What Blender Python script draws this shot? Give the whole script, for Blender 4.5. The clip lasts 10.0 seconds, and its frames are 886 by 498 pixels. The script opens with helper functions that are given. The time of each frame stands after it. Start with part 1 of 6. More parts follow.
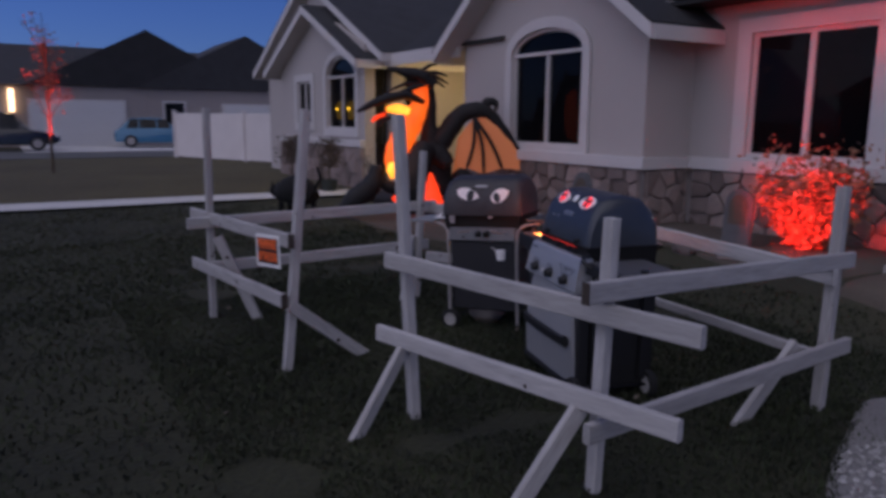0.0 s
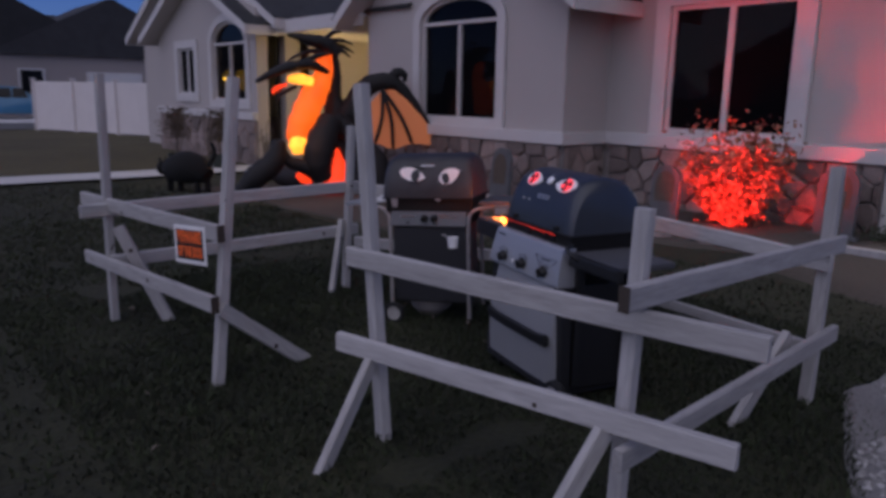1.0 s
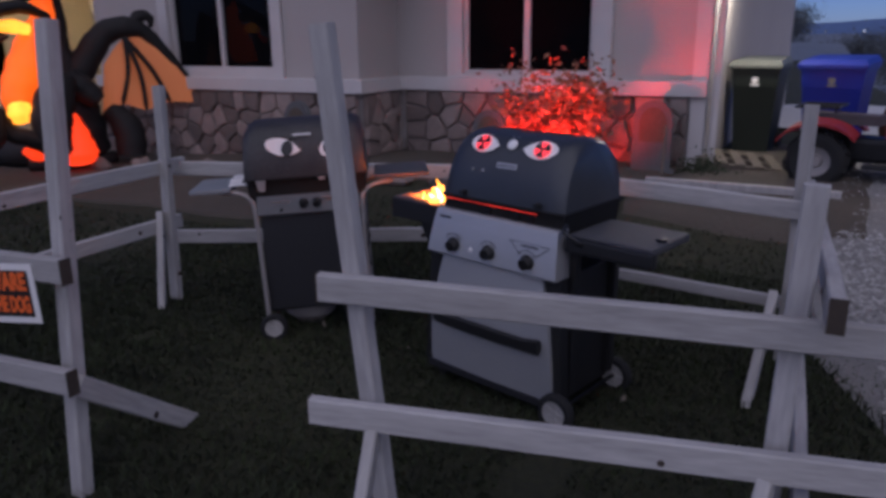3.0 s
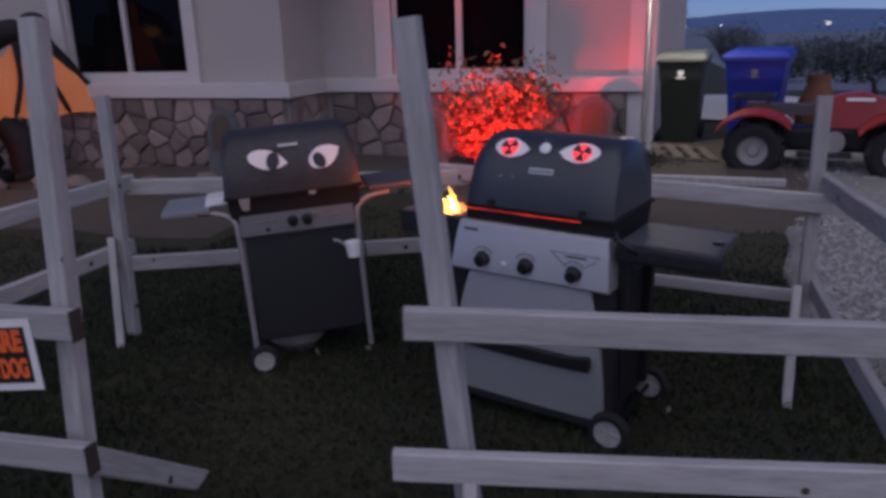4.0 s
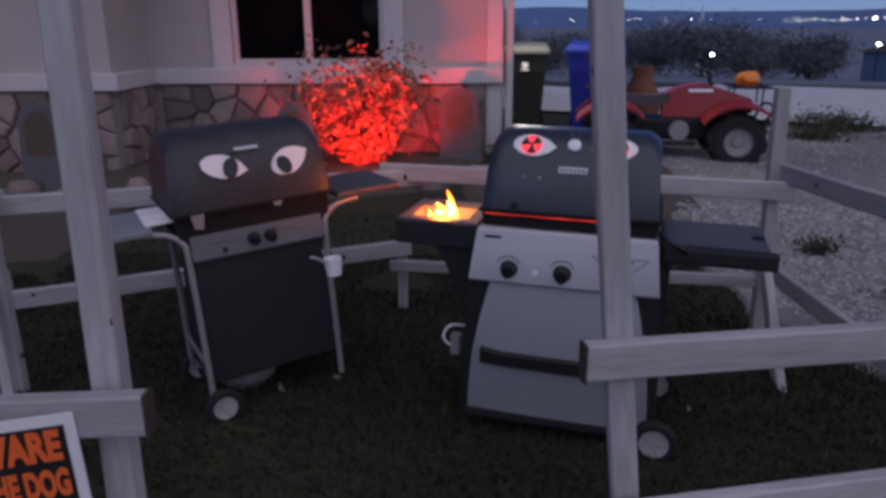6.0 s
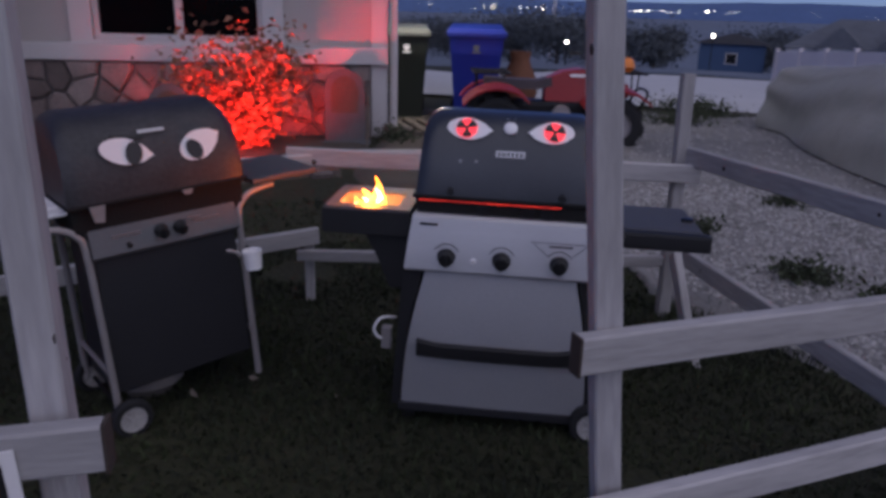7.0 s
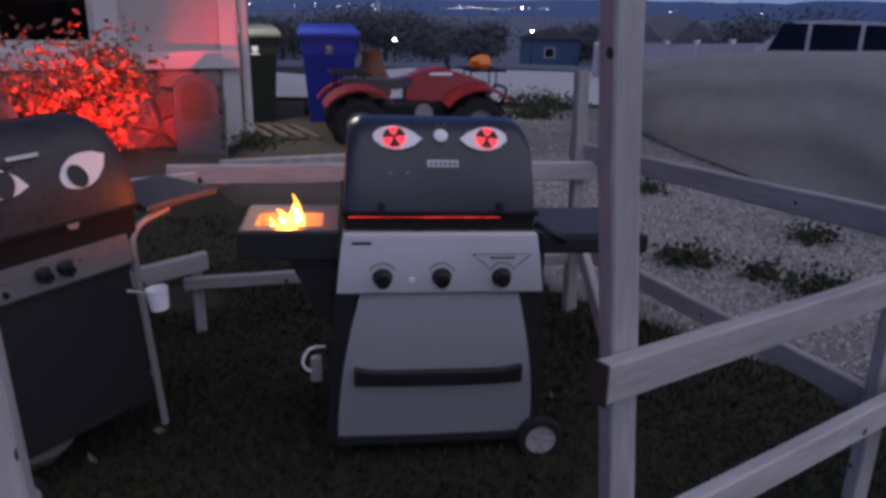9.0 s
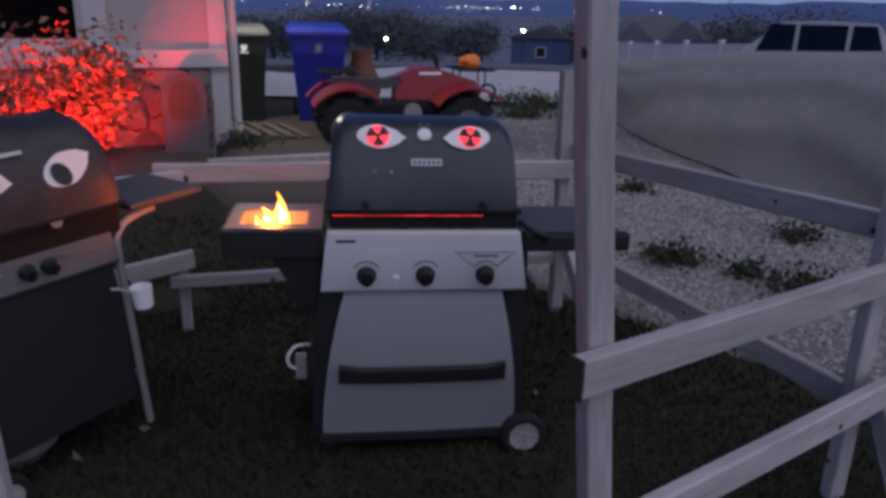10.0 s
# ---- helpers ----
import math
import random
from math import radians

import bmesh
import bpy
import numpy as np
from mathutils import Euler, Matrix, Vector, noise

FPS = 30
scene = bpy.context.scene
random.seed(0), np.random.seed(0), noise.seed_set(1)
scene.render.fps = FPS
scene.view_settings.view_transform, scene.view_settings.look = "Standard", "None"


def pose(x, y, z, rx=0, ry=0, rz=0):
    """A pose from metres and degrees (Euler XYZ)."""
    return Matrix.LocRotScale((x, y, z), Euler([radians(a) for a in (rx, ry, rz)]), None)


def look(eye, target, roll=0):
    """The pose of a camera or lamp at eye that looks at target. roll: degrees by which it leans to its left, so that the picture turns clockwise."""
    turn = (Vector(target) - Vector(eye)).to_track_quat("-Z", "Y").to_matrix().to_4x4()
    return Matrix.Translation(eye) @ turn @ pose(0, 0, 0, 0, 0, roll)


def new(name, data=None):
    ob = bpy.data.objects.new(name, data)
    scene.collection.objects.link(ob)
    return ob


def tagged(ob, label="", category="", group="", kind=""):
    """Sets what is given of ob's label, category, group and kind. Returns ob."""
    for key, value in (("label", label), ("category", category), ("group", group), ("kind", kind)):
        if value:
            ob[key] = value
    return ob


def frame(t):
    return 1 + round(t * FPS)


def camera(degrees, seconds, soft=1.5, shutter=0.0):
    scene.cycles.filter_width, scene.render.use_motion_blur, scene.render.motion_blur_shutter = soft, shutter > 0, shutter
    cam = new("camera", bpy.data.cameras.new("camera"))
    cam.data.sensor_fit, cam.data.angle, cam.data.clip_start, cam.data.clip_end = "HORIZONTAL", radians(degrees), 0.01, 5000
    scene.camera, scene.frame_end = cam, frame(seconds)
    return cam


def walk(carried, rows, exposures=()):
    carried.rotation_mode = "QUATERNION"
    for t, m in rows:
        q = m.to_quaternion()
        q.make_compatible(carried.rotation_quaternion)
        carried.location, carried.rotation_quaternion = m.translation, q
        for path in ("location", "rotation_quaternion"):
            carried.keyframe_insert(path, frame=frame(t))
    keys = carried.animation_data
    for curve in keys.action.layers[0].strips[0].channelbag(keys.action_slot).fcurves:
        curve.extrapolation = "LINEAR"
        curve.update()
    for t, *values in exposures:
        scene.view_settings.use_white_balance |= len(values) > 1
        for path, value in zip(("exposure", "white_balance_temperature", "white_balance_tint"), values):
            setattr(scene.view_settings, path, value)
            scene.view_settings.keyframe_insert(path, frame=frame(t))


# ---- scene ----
cam = camera(61.6, 10.0, 3.5, 0.4)
PATH = [
    (0, (3.386, -1.832, 1.621), (1.69, -0.829, 1.276), 0.5),
    (0.5, (3.036, -1.88, 1.604), (1.451, -0.717, 1.234), 1.4),
    (1, (2.654, -1.876, 1.605), (1.15, -0.624, 1.195), 1.1),
    (1.5, (2.258, -1.924, 1.591), (0.898, -0.529, 1.139), -0.4),
    (2, (1.888, -1.929, 1.587), (0.65, -0.443, 1.077), -1.7),
    (2.5, (1.526, -1.858, 1.598), (0.438, -0.266, 1.067), -0.9),
    (4, (0.534, -1.766, 1.596), (-0.123, 0.04, 1.043), -1.6),
    (4.5, (0.248, -1.741, 1.593), (-0.331, 0.098, 1.061), -1.8),
    (5, (0.006, -1.688, 1.582), (-0.391, 0.192, 1.028), -1.6),
    (6.5, (-0.601, -1.535, 1.588), (-0.517, 0.371, 0.99), 0.7),
    (7, (-0.696, -1.449, 1.562), (-0.421, 0.432, 0.941), 1.6),
    (7.5, (-0.794, -1.292, 1.544), (-0.422, 0.573, 0.924), 1.5),
    (8, (-0.894, -1.198, 1.542), (-0.356, 0.627, 0.925), 2.3),
    (8.5, (-0.977, -1.168, 1.556), (-0.332, 0.625, 0.947), 1.1),
    (9, (-0.967, -1.181, 1.56), (-0.282, 0.594, 0.944), 1.1),
    (9.5, (-0.955, -1.201, 1.561), (-0.258, 0.57, 0.947), 1.3),
    (10, (-0.949, -1.208, 1.562), (-0.243, 0.558, 0.945), 1.3),
]
walk(cam, [(t, look(eye, target, roll)) for t, eye, target, roll in PATH], [(0.0, 1.35, 6500, 10), (10.0, 1.35, 6500, 10)])

# ---- world, exposure ----
world = bpy.data.worlds.new("dusk_sky")
scene.world = world
world.use_nodes = True
wn = world.node_tree.nodes
sky = wn.new("ShaderNodeTexSky")
sky.sky_type = "NISHITA"
sky.sun_disc = False
sky.sun_elevation = radians(35.0)
sky.sun_rotation = radians(200)
sky.air_density, sky.dust_density, sky.ozone_density = 1.0, 0.0, 5.0
dim = wn.new("ShaderNodeMix")
dim.data_type, dim.blend_type = "RGBA", "MULTIPLY"
dim.inputs[0].default_value = 1.0
dim.inputs[7].default_value = (0.34, 0.46, 1.0, 1)
world.node_tree.links.new(sky.outputs[0], dim.inputs[6])
world.node_tree.links.new(dim.outputs[2], wn["Background"].inputs[0])
wn["Background"].inputs[1].default_value = 0.024

# last glow of the west, soft and weak, from over the street behind the camera
dusk = bpy.data.lights.new("sun", "SUN")
dusk.energy, dusk.angle, dusk.color = 0.70, radians(120), (0.94, 0.88, 0.94)
dusk_ob = new("sun", dusk)
dusk_ob.matrix_world = look((10, -30, 26), (0, 0, 0))


def lamp(name, place, watts, colour, radius=0.05):
    data = bpy.data.lights.new(name, "POINT")
    data.energy, data.color, data.shadow_soft_size = watts, colour, radius
    ob = new(name, data)
    ob.location = place
    return ob


# ---- materials ----
def material(name, colour, rough=0.7, metal=0.0, vary=0.25, scale=6.0, fine=60.0, bump=0.15, distance=0.01, island=0.0, stretch=(1, 1, 1), tint=None,
             coat=0.0, each=0.0):
    """Base colour varied at two scales, with fine relief. island / each: variation from piece to piece."""
    m = bpy.data.materials.new(name)
    m.use_nodes = True
    nt = m.node_tree
    n, l = nt.nodes, nt.links
    b = n["Principled BSDF"]
    b.inputs["Roughness"].default_value, b.inputs["Metallic"].default_value = rough, metal
    b.inputs["Coat Weight"].default_value = coat
    co = n.new("ShaderNodeTexCoord")
    mp = n.new("ShaderNodeMapping")
    mp.inputs["Scale"].default_value = stretch
    l.new(co.outputs["Object"], mp.inputs[0])
    big, small = n.new("ShaderNodeTexNoise"), n.new("ShaderNodeTexNoise")
    big.inputs["Scale"].default_value, big.inputs["Detail"].default_value = scale, 4
    small.inputs["Scale"].default_value, small.inputs["Detail"].default_value = fine, 3
    l.new(mp.outputs[0], big.inputs[0])
    l.new(mp.outputs[0], small.inputs[0])
    mix = n.new("ShaderNodeMix")
    mix.data_type, mix.blend_type = "RGBA", "MIX"
    dark = [c * (1 - vary) for c in colour]
    light = [min(1, c * (1 + vary)) for c in (tint or colour)]
    mix.inputs[6].default_value, mix.inputs[7].default_value = (*dark, 1), (*light, 1)
    l.new(big.outputs["Fac"], mix.inputs[0])
    mul = n.new("ShaderNodeMix")
    mul.data_type, mul.blend_type = "RGBA", "MULTIPLY"
    mul.inputs[0].default_value = min(1, vary * 1.5)
    l.new(mix.outputs[2], mul.inputs[6])
    l.new(small.outputs["Fac"], mul.inputs[7])
    out = mul.outputs[2]
    if island or each:
        hsv = n.new("ShaderNodeHueSaturation")
        rng = n.new("ShaderNodeMapRange")
        k = island or each
        rng.inputs["To Min"].default_value, rng.inputs["To Max"].default_value = 1 - k, 1 + k
        src = n.new("ShaderNodeNewGeometry").outputs["Random Per Island"] if island else n.new("ShaderNodeObjectInfo").outputs["Random"]
        l.new(src, rng.inputs["Value"])
        l.new(rng.outputs[0], hsv.inputs["Value"])
        l.new(out, hsv.inputs["Color"])
        out = hsv.outputs[0]
    l.new(out, b.inputs["Base Color"])
    if bump:
        bp = n.new("ShaderNodeBump")
        bp.inputs["Strength"].default_value, bp.inputs["Distance"].default_value = bump, distance
        l.new(small.outputs["Fac"], bp.inputs["Height"])
        l.new(bp.outputs[0], b.inputs["Normal"])
    return m


def glow(name, colour, strength, second=None, scale=3.0):
    m = bpy.data.materials.new(name)
    m.use_nodes = True
    n, l = m.node_tree.nodes, m.node_tree.links
    b = n["Principled BSDF"]
    b.inputs["Base Color"].default_value = (*colour, 1)
    b.inputs["Emission Color"].default_value = (*colour, 1)
    b.inputs["Emission Strength"].default_value = strength
    b.inputs["Roughness"].default_value = 0.6
    if second:
        t = n.new("ShaderNodeTexNoise")
        co = n.new("ShaderNodeTexCoord")
        t.inputs["Scale"].default_value = scale
        l.new(co.outputs["Object"], t.inputs[0])
        ramp = n.new("ShaderNodeMapRange")
        ramp.inputs["From Min"].default_value, ramp.inputs["From Max"].default_value = 0.35, 0.65
        l.new(t.outputs["Fac"], ramp.inputs["Value"])
        mx = n.new("ShaderNodeMix")
        mx.data_type = "RGBA"
        mx.inputs[6].default_value, mx.inputs[7].default_value = (*colour, 1), (*second, 1)
        l.new(ramp.outputs[0], mx.inputs[0])
        l.new(mx.outputs[2], b.inputs["Emission Color"])
    return m


def glass(name, colour=(0.02, 0.02, 0.025), rough=0.03):
    m = bpy.data.materials.new(name)
    m.use_nodes = True
    b = m.node_tree.nodes["Principled BSDF"]
    b.inputs["Base Color"].default_value = (*colour, 1)
    b.inputs["Roughness"].default_value = rough
    b.inputs["Transmission Weight"].default_value = 0.85
    b.inputs["IOR"].default_value = 1.15
    b.inputs["Specular IOR Level"].default_value = 0.07
    return m


STUCCO = material("stucco", (0.40, 0.36, 0.34), 0.95, vary=0.07, scale=0.6, fine=90, bump=0.35, distance=0.006)
TRIM = material("white_trim", (0.52, 0.49, 0.48), 0.75, vary=0.08, scale=3, fine=60, bump=0.1)
STONE = material("veneer_stone", (0.26, 0.22, 0.205), 0.95, vary=0.35, scale=7, fine=45, bump=0.6, distance=0.02, each=0.45, tint=(0.27, 0.2, 0.18))
MORTAR = material("mortar", (0.24, 0.22, 0.215), 1.0, vary=0.2, fine=120, bump=0.4)
CONCRETE = material("concrete", (0.55, 0.54, 0.53), 0.95, vary=0.15, scale=1.2, fine=80, bump=0.2)
SHINGLE = material("dark_shingle", (0.035, 0.035, 0.038), 0.95, vary=0.4, scale=2, fine=40, bump=0.6, each=0.3)
LUMBER = material("weathered_lumber", (0.46, 0.44, 0.43), 0.9, vary=0.30, scale=5, fine=18, bump=0.5, stretch=(3, 3, 0.5), distance=0.006, each=0.14)
KNOT = material("lumber_knot", (0.06, 0.045, 0.035), 0.9, vary=0.3)
BOLT = material("dark_steel", (0.03, 0.03, 0.032), 0.5, 0.8)
SOIL = material("lawn_soil", (0.012, 0.019, 0.006), 1.0, vary=0.55, scale=0.7, fine=25, bump=0.6, distance=0.03, tint=(0.042, 0.042, 0.016))
GRASS = material("grass_blades", (0.015, 0.034, 0.008), 0.85, vary=0.65, scale=1.6, fine=6, bump=0, island=0.6, tint=(0.036, 0.047, 0.015))
DRY = material("dry_lawn", (0.075, 0.055, 0.018), 1.0, vary=0.5, scale=0.35, fine=9, bump=0.5, distance=0.03, tint=(0.10, 0.085, 0.032))
GRAVEL = material("gravel", (0.31, 0.30, 0.29), 1.0, vary=0.5, scale=1.5, fine=60, bump=0.8, distance=0.02)
PEBBLE = material("pebbles", (0.31, 0.30, 0.29), 0.95, vary=0.2, scale=3, fine=40, bump=0.2, island=0.5)
DIRT = material("dirt", (0.085, 0.07, 0.055), 1.0, vary=0.3, scale=1.3, fine=40, bump=0.6, distance=0.02)
ASPHALT = material("asphalt", (0.10, 0.10, 0.10), 0.95, vary=0.2, scale=0.6, fine=70, bump=0.3)
# distance haze is put into this pale blue ground colour
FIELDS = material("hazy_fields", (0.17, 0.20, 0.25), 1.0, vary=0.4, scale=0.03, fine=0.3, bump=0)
# near-black, so the shade of an unlit room is in the colour
DARKROOM = material("painted_dark_interior", (0.02, 0.02, 0.022), 0.95, vary=0.3, scale=1, bump=0)
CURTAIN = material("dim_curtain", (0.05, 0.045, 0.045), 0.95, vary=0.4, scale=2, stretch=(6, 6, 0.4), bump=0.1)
PANE = glass("window_glass")


# ---- mesh helpers ----
def box(bm, size, m=Matrix(), bevel=0.0):
    out = bmesh.ops.create_cube(bm, size=1.0, matrix=m @ Matrix.Diagonal((*size, 1)))
    if bevel:
        vs = set(out["verts"])
        es = [e for e in bm.edges if e.verts[0] in vs and e.verts[1] in vs]
        bmesh.ops.bevel(bm, geom=es, offset=bevel, segments=2, profile=0.7, affect="EDGES")
    return bm


def block(size, m=Matrix(), bevel=0.0):
    return box(bmesh.new(), size, m, bevel)


def span(bm, lo, hi, bevel=0.0):
    c = [(a + b) / 2 for a, b in zip(lo, hi)]
    return box(bm, [b - a for a, b in zip(lo, hi)], Matrix.Translation(c), bevel)


def prism(bm, outline, depth, m=Matrix()):
    """A flat outline in x, z, thick along y from 0 to depth."""
    front = [bm.verts.new(m @ Vector((x, 0, z))) for x, z in outline]
    back = [bm.verts.new(m @ Vector((x, depth, z))) for x, z in outline]
    k = len(outline)
    bm.faces.new(front)
    bm.faces.new(back[::-1])
    for i in range(k):
        j = (i + 1) % k
        bm.faces.new((front[i], back[i], back[j], front[j]))
    return bm


def loft(bm, rings, caps=True):
    """Joins rings of points, all of one length, into a skin."""
    vs = [[bm.verts.new(p) for p in ring] for ring in rings]
    for a, b in zip(vs, vs[1:]):
        k = len(a)
        for i in range(k):
            bm.faces.new((a[i], a[(i + 1) % k], b[(i + 1) % k], b[i]))
    if caps:
        bm.faces.new(vs[0][::-1])
        bm.faces.new(vs[-1])
    return bm


def tube(bm, points, radii, sides=10, flat=1.0, up=(0, 0, 1)):
    """A round or flattened tube along points, with a radius at each."""
    pts = [Vector(p) for p in points]
    if not hasattr(radii, "__len__"):
        radii = [radii] * len(pts)
    rings = []
    side = None
    for i, p in enumerate(pts):
        way = (pts[min(i + 1, len(pts) - 1)] - pts[max(i - 1, 0)]).normalized()
        if side is None:
            side = way.cross(Vector(up))
            if side.length < 0.1:
                side = way.cross(Vector((1, 0, 0)))
        side = (side - way * side.dot(way)).normalized()
        lift = side.cross(way)
        rings.append([p + side * math.cos(a) * radii[i] + lift * math.sin(a) * radii[i] * flat
                      for a in [2 * math.pi * k / sides for k in range(sides)]])
    return loft(bm, rings)


def arc(points, steps=6):
    """A smooth line through points."""
    pts = [Vector(p) for p in points]
    out = []
    for i in range(len(pts) - 1):
        a, b, c, d = pts[max(i - 1, 0)], pts[i], pts[i + 1], pts[min(i + 2, len(pts) - 1)]
        for k in range(steps):
            t = k / steps
            out.append(0.5 * (2 * b + (c - a) * t + (2 * a - 5 * b + 4 * c - d) * t * t + (3 * b - a - 3 * c + d) * t ** 3))
    return out + [pts[-1]]


def lathe(bm, profile, m=Matrix(), sides=20):
    """Radius, height pairs turned about z."""
    return loft(bm, [[m @ Vector((r * math.cos(2 * math.pi * k / sides), r * math.sin(2 * math.pi * k / sides), z)) for k in range(sides)] for r, z in profile])


def blob(bm, centre, size, rough=0.0, rings=8, sides=12, m=Matrix(), seed=0.0):
    rows = []
    for i in range(rings + 1):
        th = math.pi * min(max(i / rings, 0.02), 0.98)
        row = []
        for k in range(sides):
            a = 2 * math.pi * k / sides
            d = Vector((math.sin(th) * math.cos(a), math.sin(th) * math.sin(a), math.cos(th)))
            s = 1 + rough * noise.noise(d * 1.7 + Vector((seed, seed * 0.7, 0)))
            row.append(m @ (Vector(centre) + Vector([d[j] * size[j] * s for j in range(3)])))
        rows.append(row[::-1])
    return loft(bm, rows)


def beam(bm, p, q, wide, thick, up=(0, 0, 1), bevel=0.004):
    """Sawn timber from p to q: thick across, wide upwards."""
    p, q = Vector(p), Vector(q)
    way = q - p
    z = way.normalized()
    x = z.cross(Vector(up))
    if x.length < 0.05:
        x = z.cross(Vector((0, 1, 0)))
    x.normalize()
    y = x.cross(z)
    turn = Matrix((x, y, z)).transposed().to_4x4()
    return box(bm, (thick, wide, way.length), Matrix.Translation((p + q) / 2) @ turn, bevel)


def part(name, bm, mat, parent=None, label="", smooth=False, angle=40):
    me = bpy.data.meshes.new(name)
    bmesh.ops.recalc_face_normals(bm, faces=bm.faces)
    bm.to_mesh(me)
    bm.free()
    if mat:
        me.materials.append(mat)
    if smooth:
        for p in me.polygons:
            p.use_smooth = True
        me.set_sharp_from_angle(angle=radians(angle))
    ob = new(name, me)
    if parent:
        ob.parent = parent
    if label:
        ob["label"] = label
    return ob


def thing(name, m, label, category, group="", kind=""):
    ob = new(name)
    ob.empty_display_size = 0.1
    ob.matrix_world = m
    return tagged(ob, label, category, group, kind)


def lettering(name, text, size, m, mat, parent, bold=0.0, label=""):
    cu = bpy.data.curves.new(name, "FONT")
    cu.body, cu.size, cu.extrude, cu.offset = text, size, 0.0015, bold
    cu.align_x, cu.align_y = "CENTER", "CENTER"
    tmp = bpy.data.objects.new(name, cu)
    me = bpy.data.meshes.new_from_object(tmp)
    bpy.data.objects.remove(tmp)
    me.materials.clear()
    me.materials.append(mat)
    ob = new(name, me)
    ob.parent = parent
    ob.matrix_basis = m
    if label:
        ob["label"] = label
    return ob


# ---- ground ----
def smooth01(a, b, v):
    t = min(max((v - a) / (b - a), 0), 1)
    return t * t * (3 - 2 * t)


def ground_z(x, y):
    r = math.hypot(x, y)
    z = 0.2 * smooth01(2.8, 6.2, y) * smooth01(-9, -3, x) * (1 - smooth01(9, 16, r))
    z -= 0.06 * max(0.0, min(r, 420) - 12) * smooth01(-2, 5, x)
    z += 0.02 * noise.noise(Vector((x * 0.6, y * 0.6, 0))) * (1 - smooth01(8, 14, r)) * smooth01(0.2, 1.0, abs(x) + abs(y))
    return z


def axis_steps(limit):
    out, v, step = [0.0], 0.0, 0.25
    while v < limit:
        step = 0.25 if v < 8 else step * 1.18
        v += step
        out.append(v)
    return sorted([-a for a in out[1:]] + out)


def gravel_edge(x, y):
    """Above zero on the gravel side of the lawn."""
    return x - 1.12 - 0.50 * max(0.0, 2.3 - y) - 0.25 * noise.noise(Vector((x, y * 1.3, 3)))


def build_ground():
    xs = axis_steps(4000)
    verts = [(x, y, ground_z(x, y)) for y in xs for x in xs]
    k = len(xs)
    faces = [(j * k + i, j * k + i + 1, (j + 1) * k + i + 1, (j + 1) * k + i) for j in range(k - 1) for i in range(k - 1)]
    me = bpy.data.meshes.new("ground")
    me.from_pydata(verts, [], faces)
    me.materials.append(SOIL)
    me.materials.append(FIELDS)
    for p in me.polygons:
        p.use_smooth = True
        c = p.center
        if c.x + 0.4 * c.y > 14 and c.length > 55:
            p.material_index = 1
    return tagged(new("ground", me), "dark green autumn lawn running off to the valley", "ground", kind="structure")


ground = build_ground()


def sheet(name, corners, mat, lift, label, category, cells=24, rough_edge=0.0):
    """A thin slab laid over the ground, inside four corners."""
    bm = bmesh.new()
    a, b, c, d = [Vector((*p, 0)) for p in corners]
    rows = []
    for j in range(cells + 1):
        v = j / cells
        row = []
        for i in range(cells + 1):
            u = i / cells
            p = a.lerp(b, u).lerp(d.lerp(c, u), v)
            if rough_edge:
                e = rough_edge * (1 - min(1, 6 * min(u, v, 1 - u, 1 - v)))
                p += Vector((noise.noise(p * 0.9), noise.noise(p * 0.9 + Vector((7, 3, 0))), 0)) * e
            edge = u in (0, 1) or v in (0, 1)
            row.append(bm.verts.new((p.x, p.y, ground_z(p.x, p.y) + (-0.05 if edge and rough_edge else lift))))
        rows.append(row)
    for j in range(cells):
        for i in range(cells):
            bm.faces.new((rows[j][i], rows[j][i + 1], rows[j + 1][i + 1], rows[j + 1][i]))
    return tagged(part(name, bm, mat, smooth=True), label, category, kind="structure")


sheet("gravel_yard", [(0.98, 2.4), (3.2, -2.0), (17, 6.0), (0.9, 9.2)], GRAVEL, 0.03, "pale crushed gravel side yard with weeds", "gravel", 40, 0.35)
sheet("dirt_strip", [(-0.6, 4.3), (1.6, 4.0), (1.4, 8.8), (-0.1, 8.8)], DIRT, 0.036, "bare dirt strip beside the house corner", "dirt", 20, 0.3)
sheet("planting_bed", [(-9.0, 4.3), (-0.4, 4.9), (-0.2, 6.6), (-9.0, 6.0)], DIRT, 0.03, "bare mulch bed along the stone wall", "flower bed", 30, 0.3)
sheet("gravel_path", [(-9.5, 2.6), (-3.2, 3.2), (-3.2, 4.6), (-9.5, 4.4)], DIRT, 0.026, "bare brown bed in front of the porch", "flower bed", 20, 0.3)
sheet("road", [(-3, 12.5), (24, -1.0), (50, 14), (14, 44)], CONCRETE, 0.05, "pale concrete lane behind the yard", "road", 30)
sheet("front_walk", [(-11.9, -9), (-10.8, -9), (-11.0, 8.0), (-12.1, 8.0)], CONCRETE, 0.05, "pale concrete walk leading to the porch", "walkway", 20)
sheet("street", [(-34, -30), (-27, -30), (-29, 30), (-36, 30)], ASPHALT, 0.04, "grey street in front of the neighbour houses", "street", 20)
sheet("far_lawn", [(-27.2, -29), (-12.2, -29), (-12.4, 8), (-28.4, 8)], DRY, 0.02, "dry olive-brown lawn between the walk and the street", "lawn", 24)
sheet("driveway", [(-48, -1), (-33, -1), (-33, 16), (-48, 16)], CONCRETE, 0.06, "pale concrete driveway across the street", "driveway", 12)

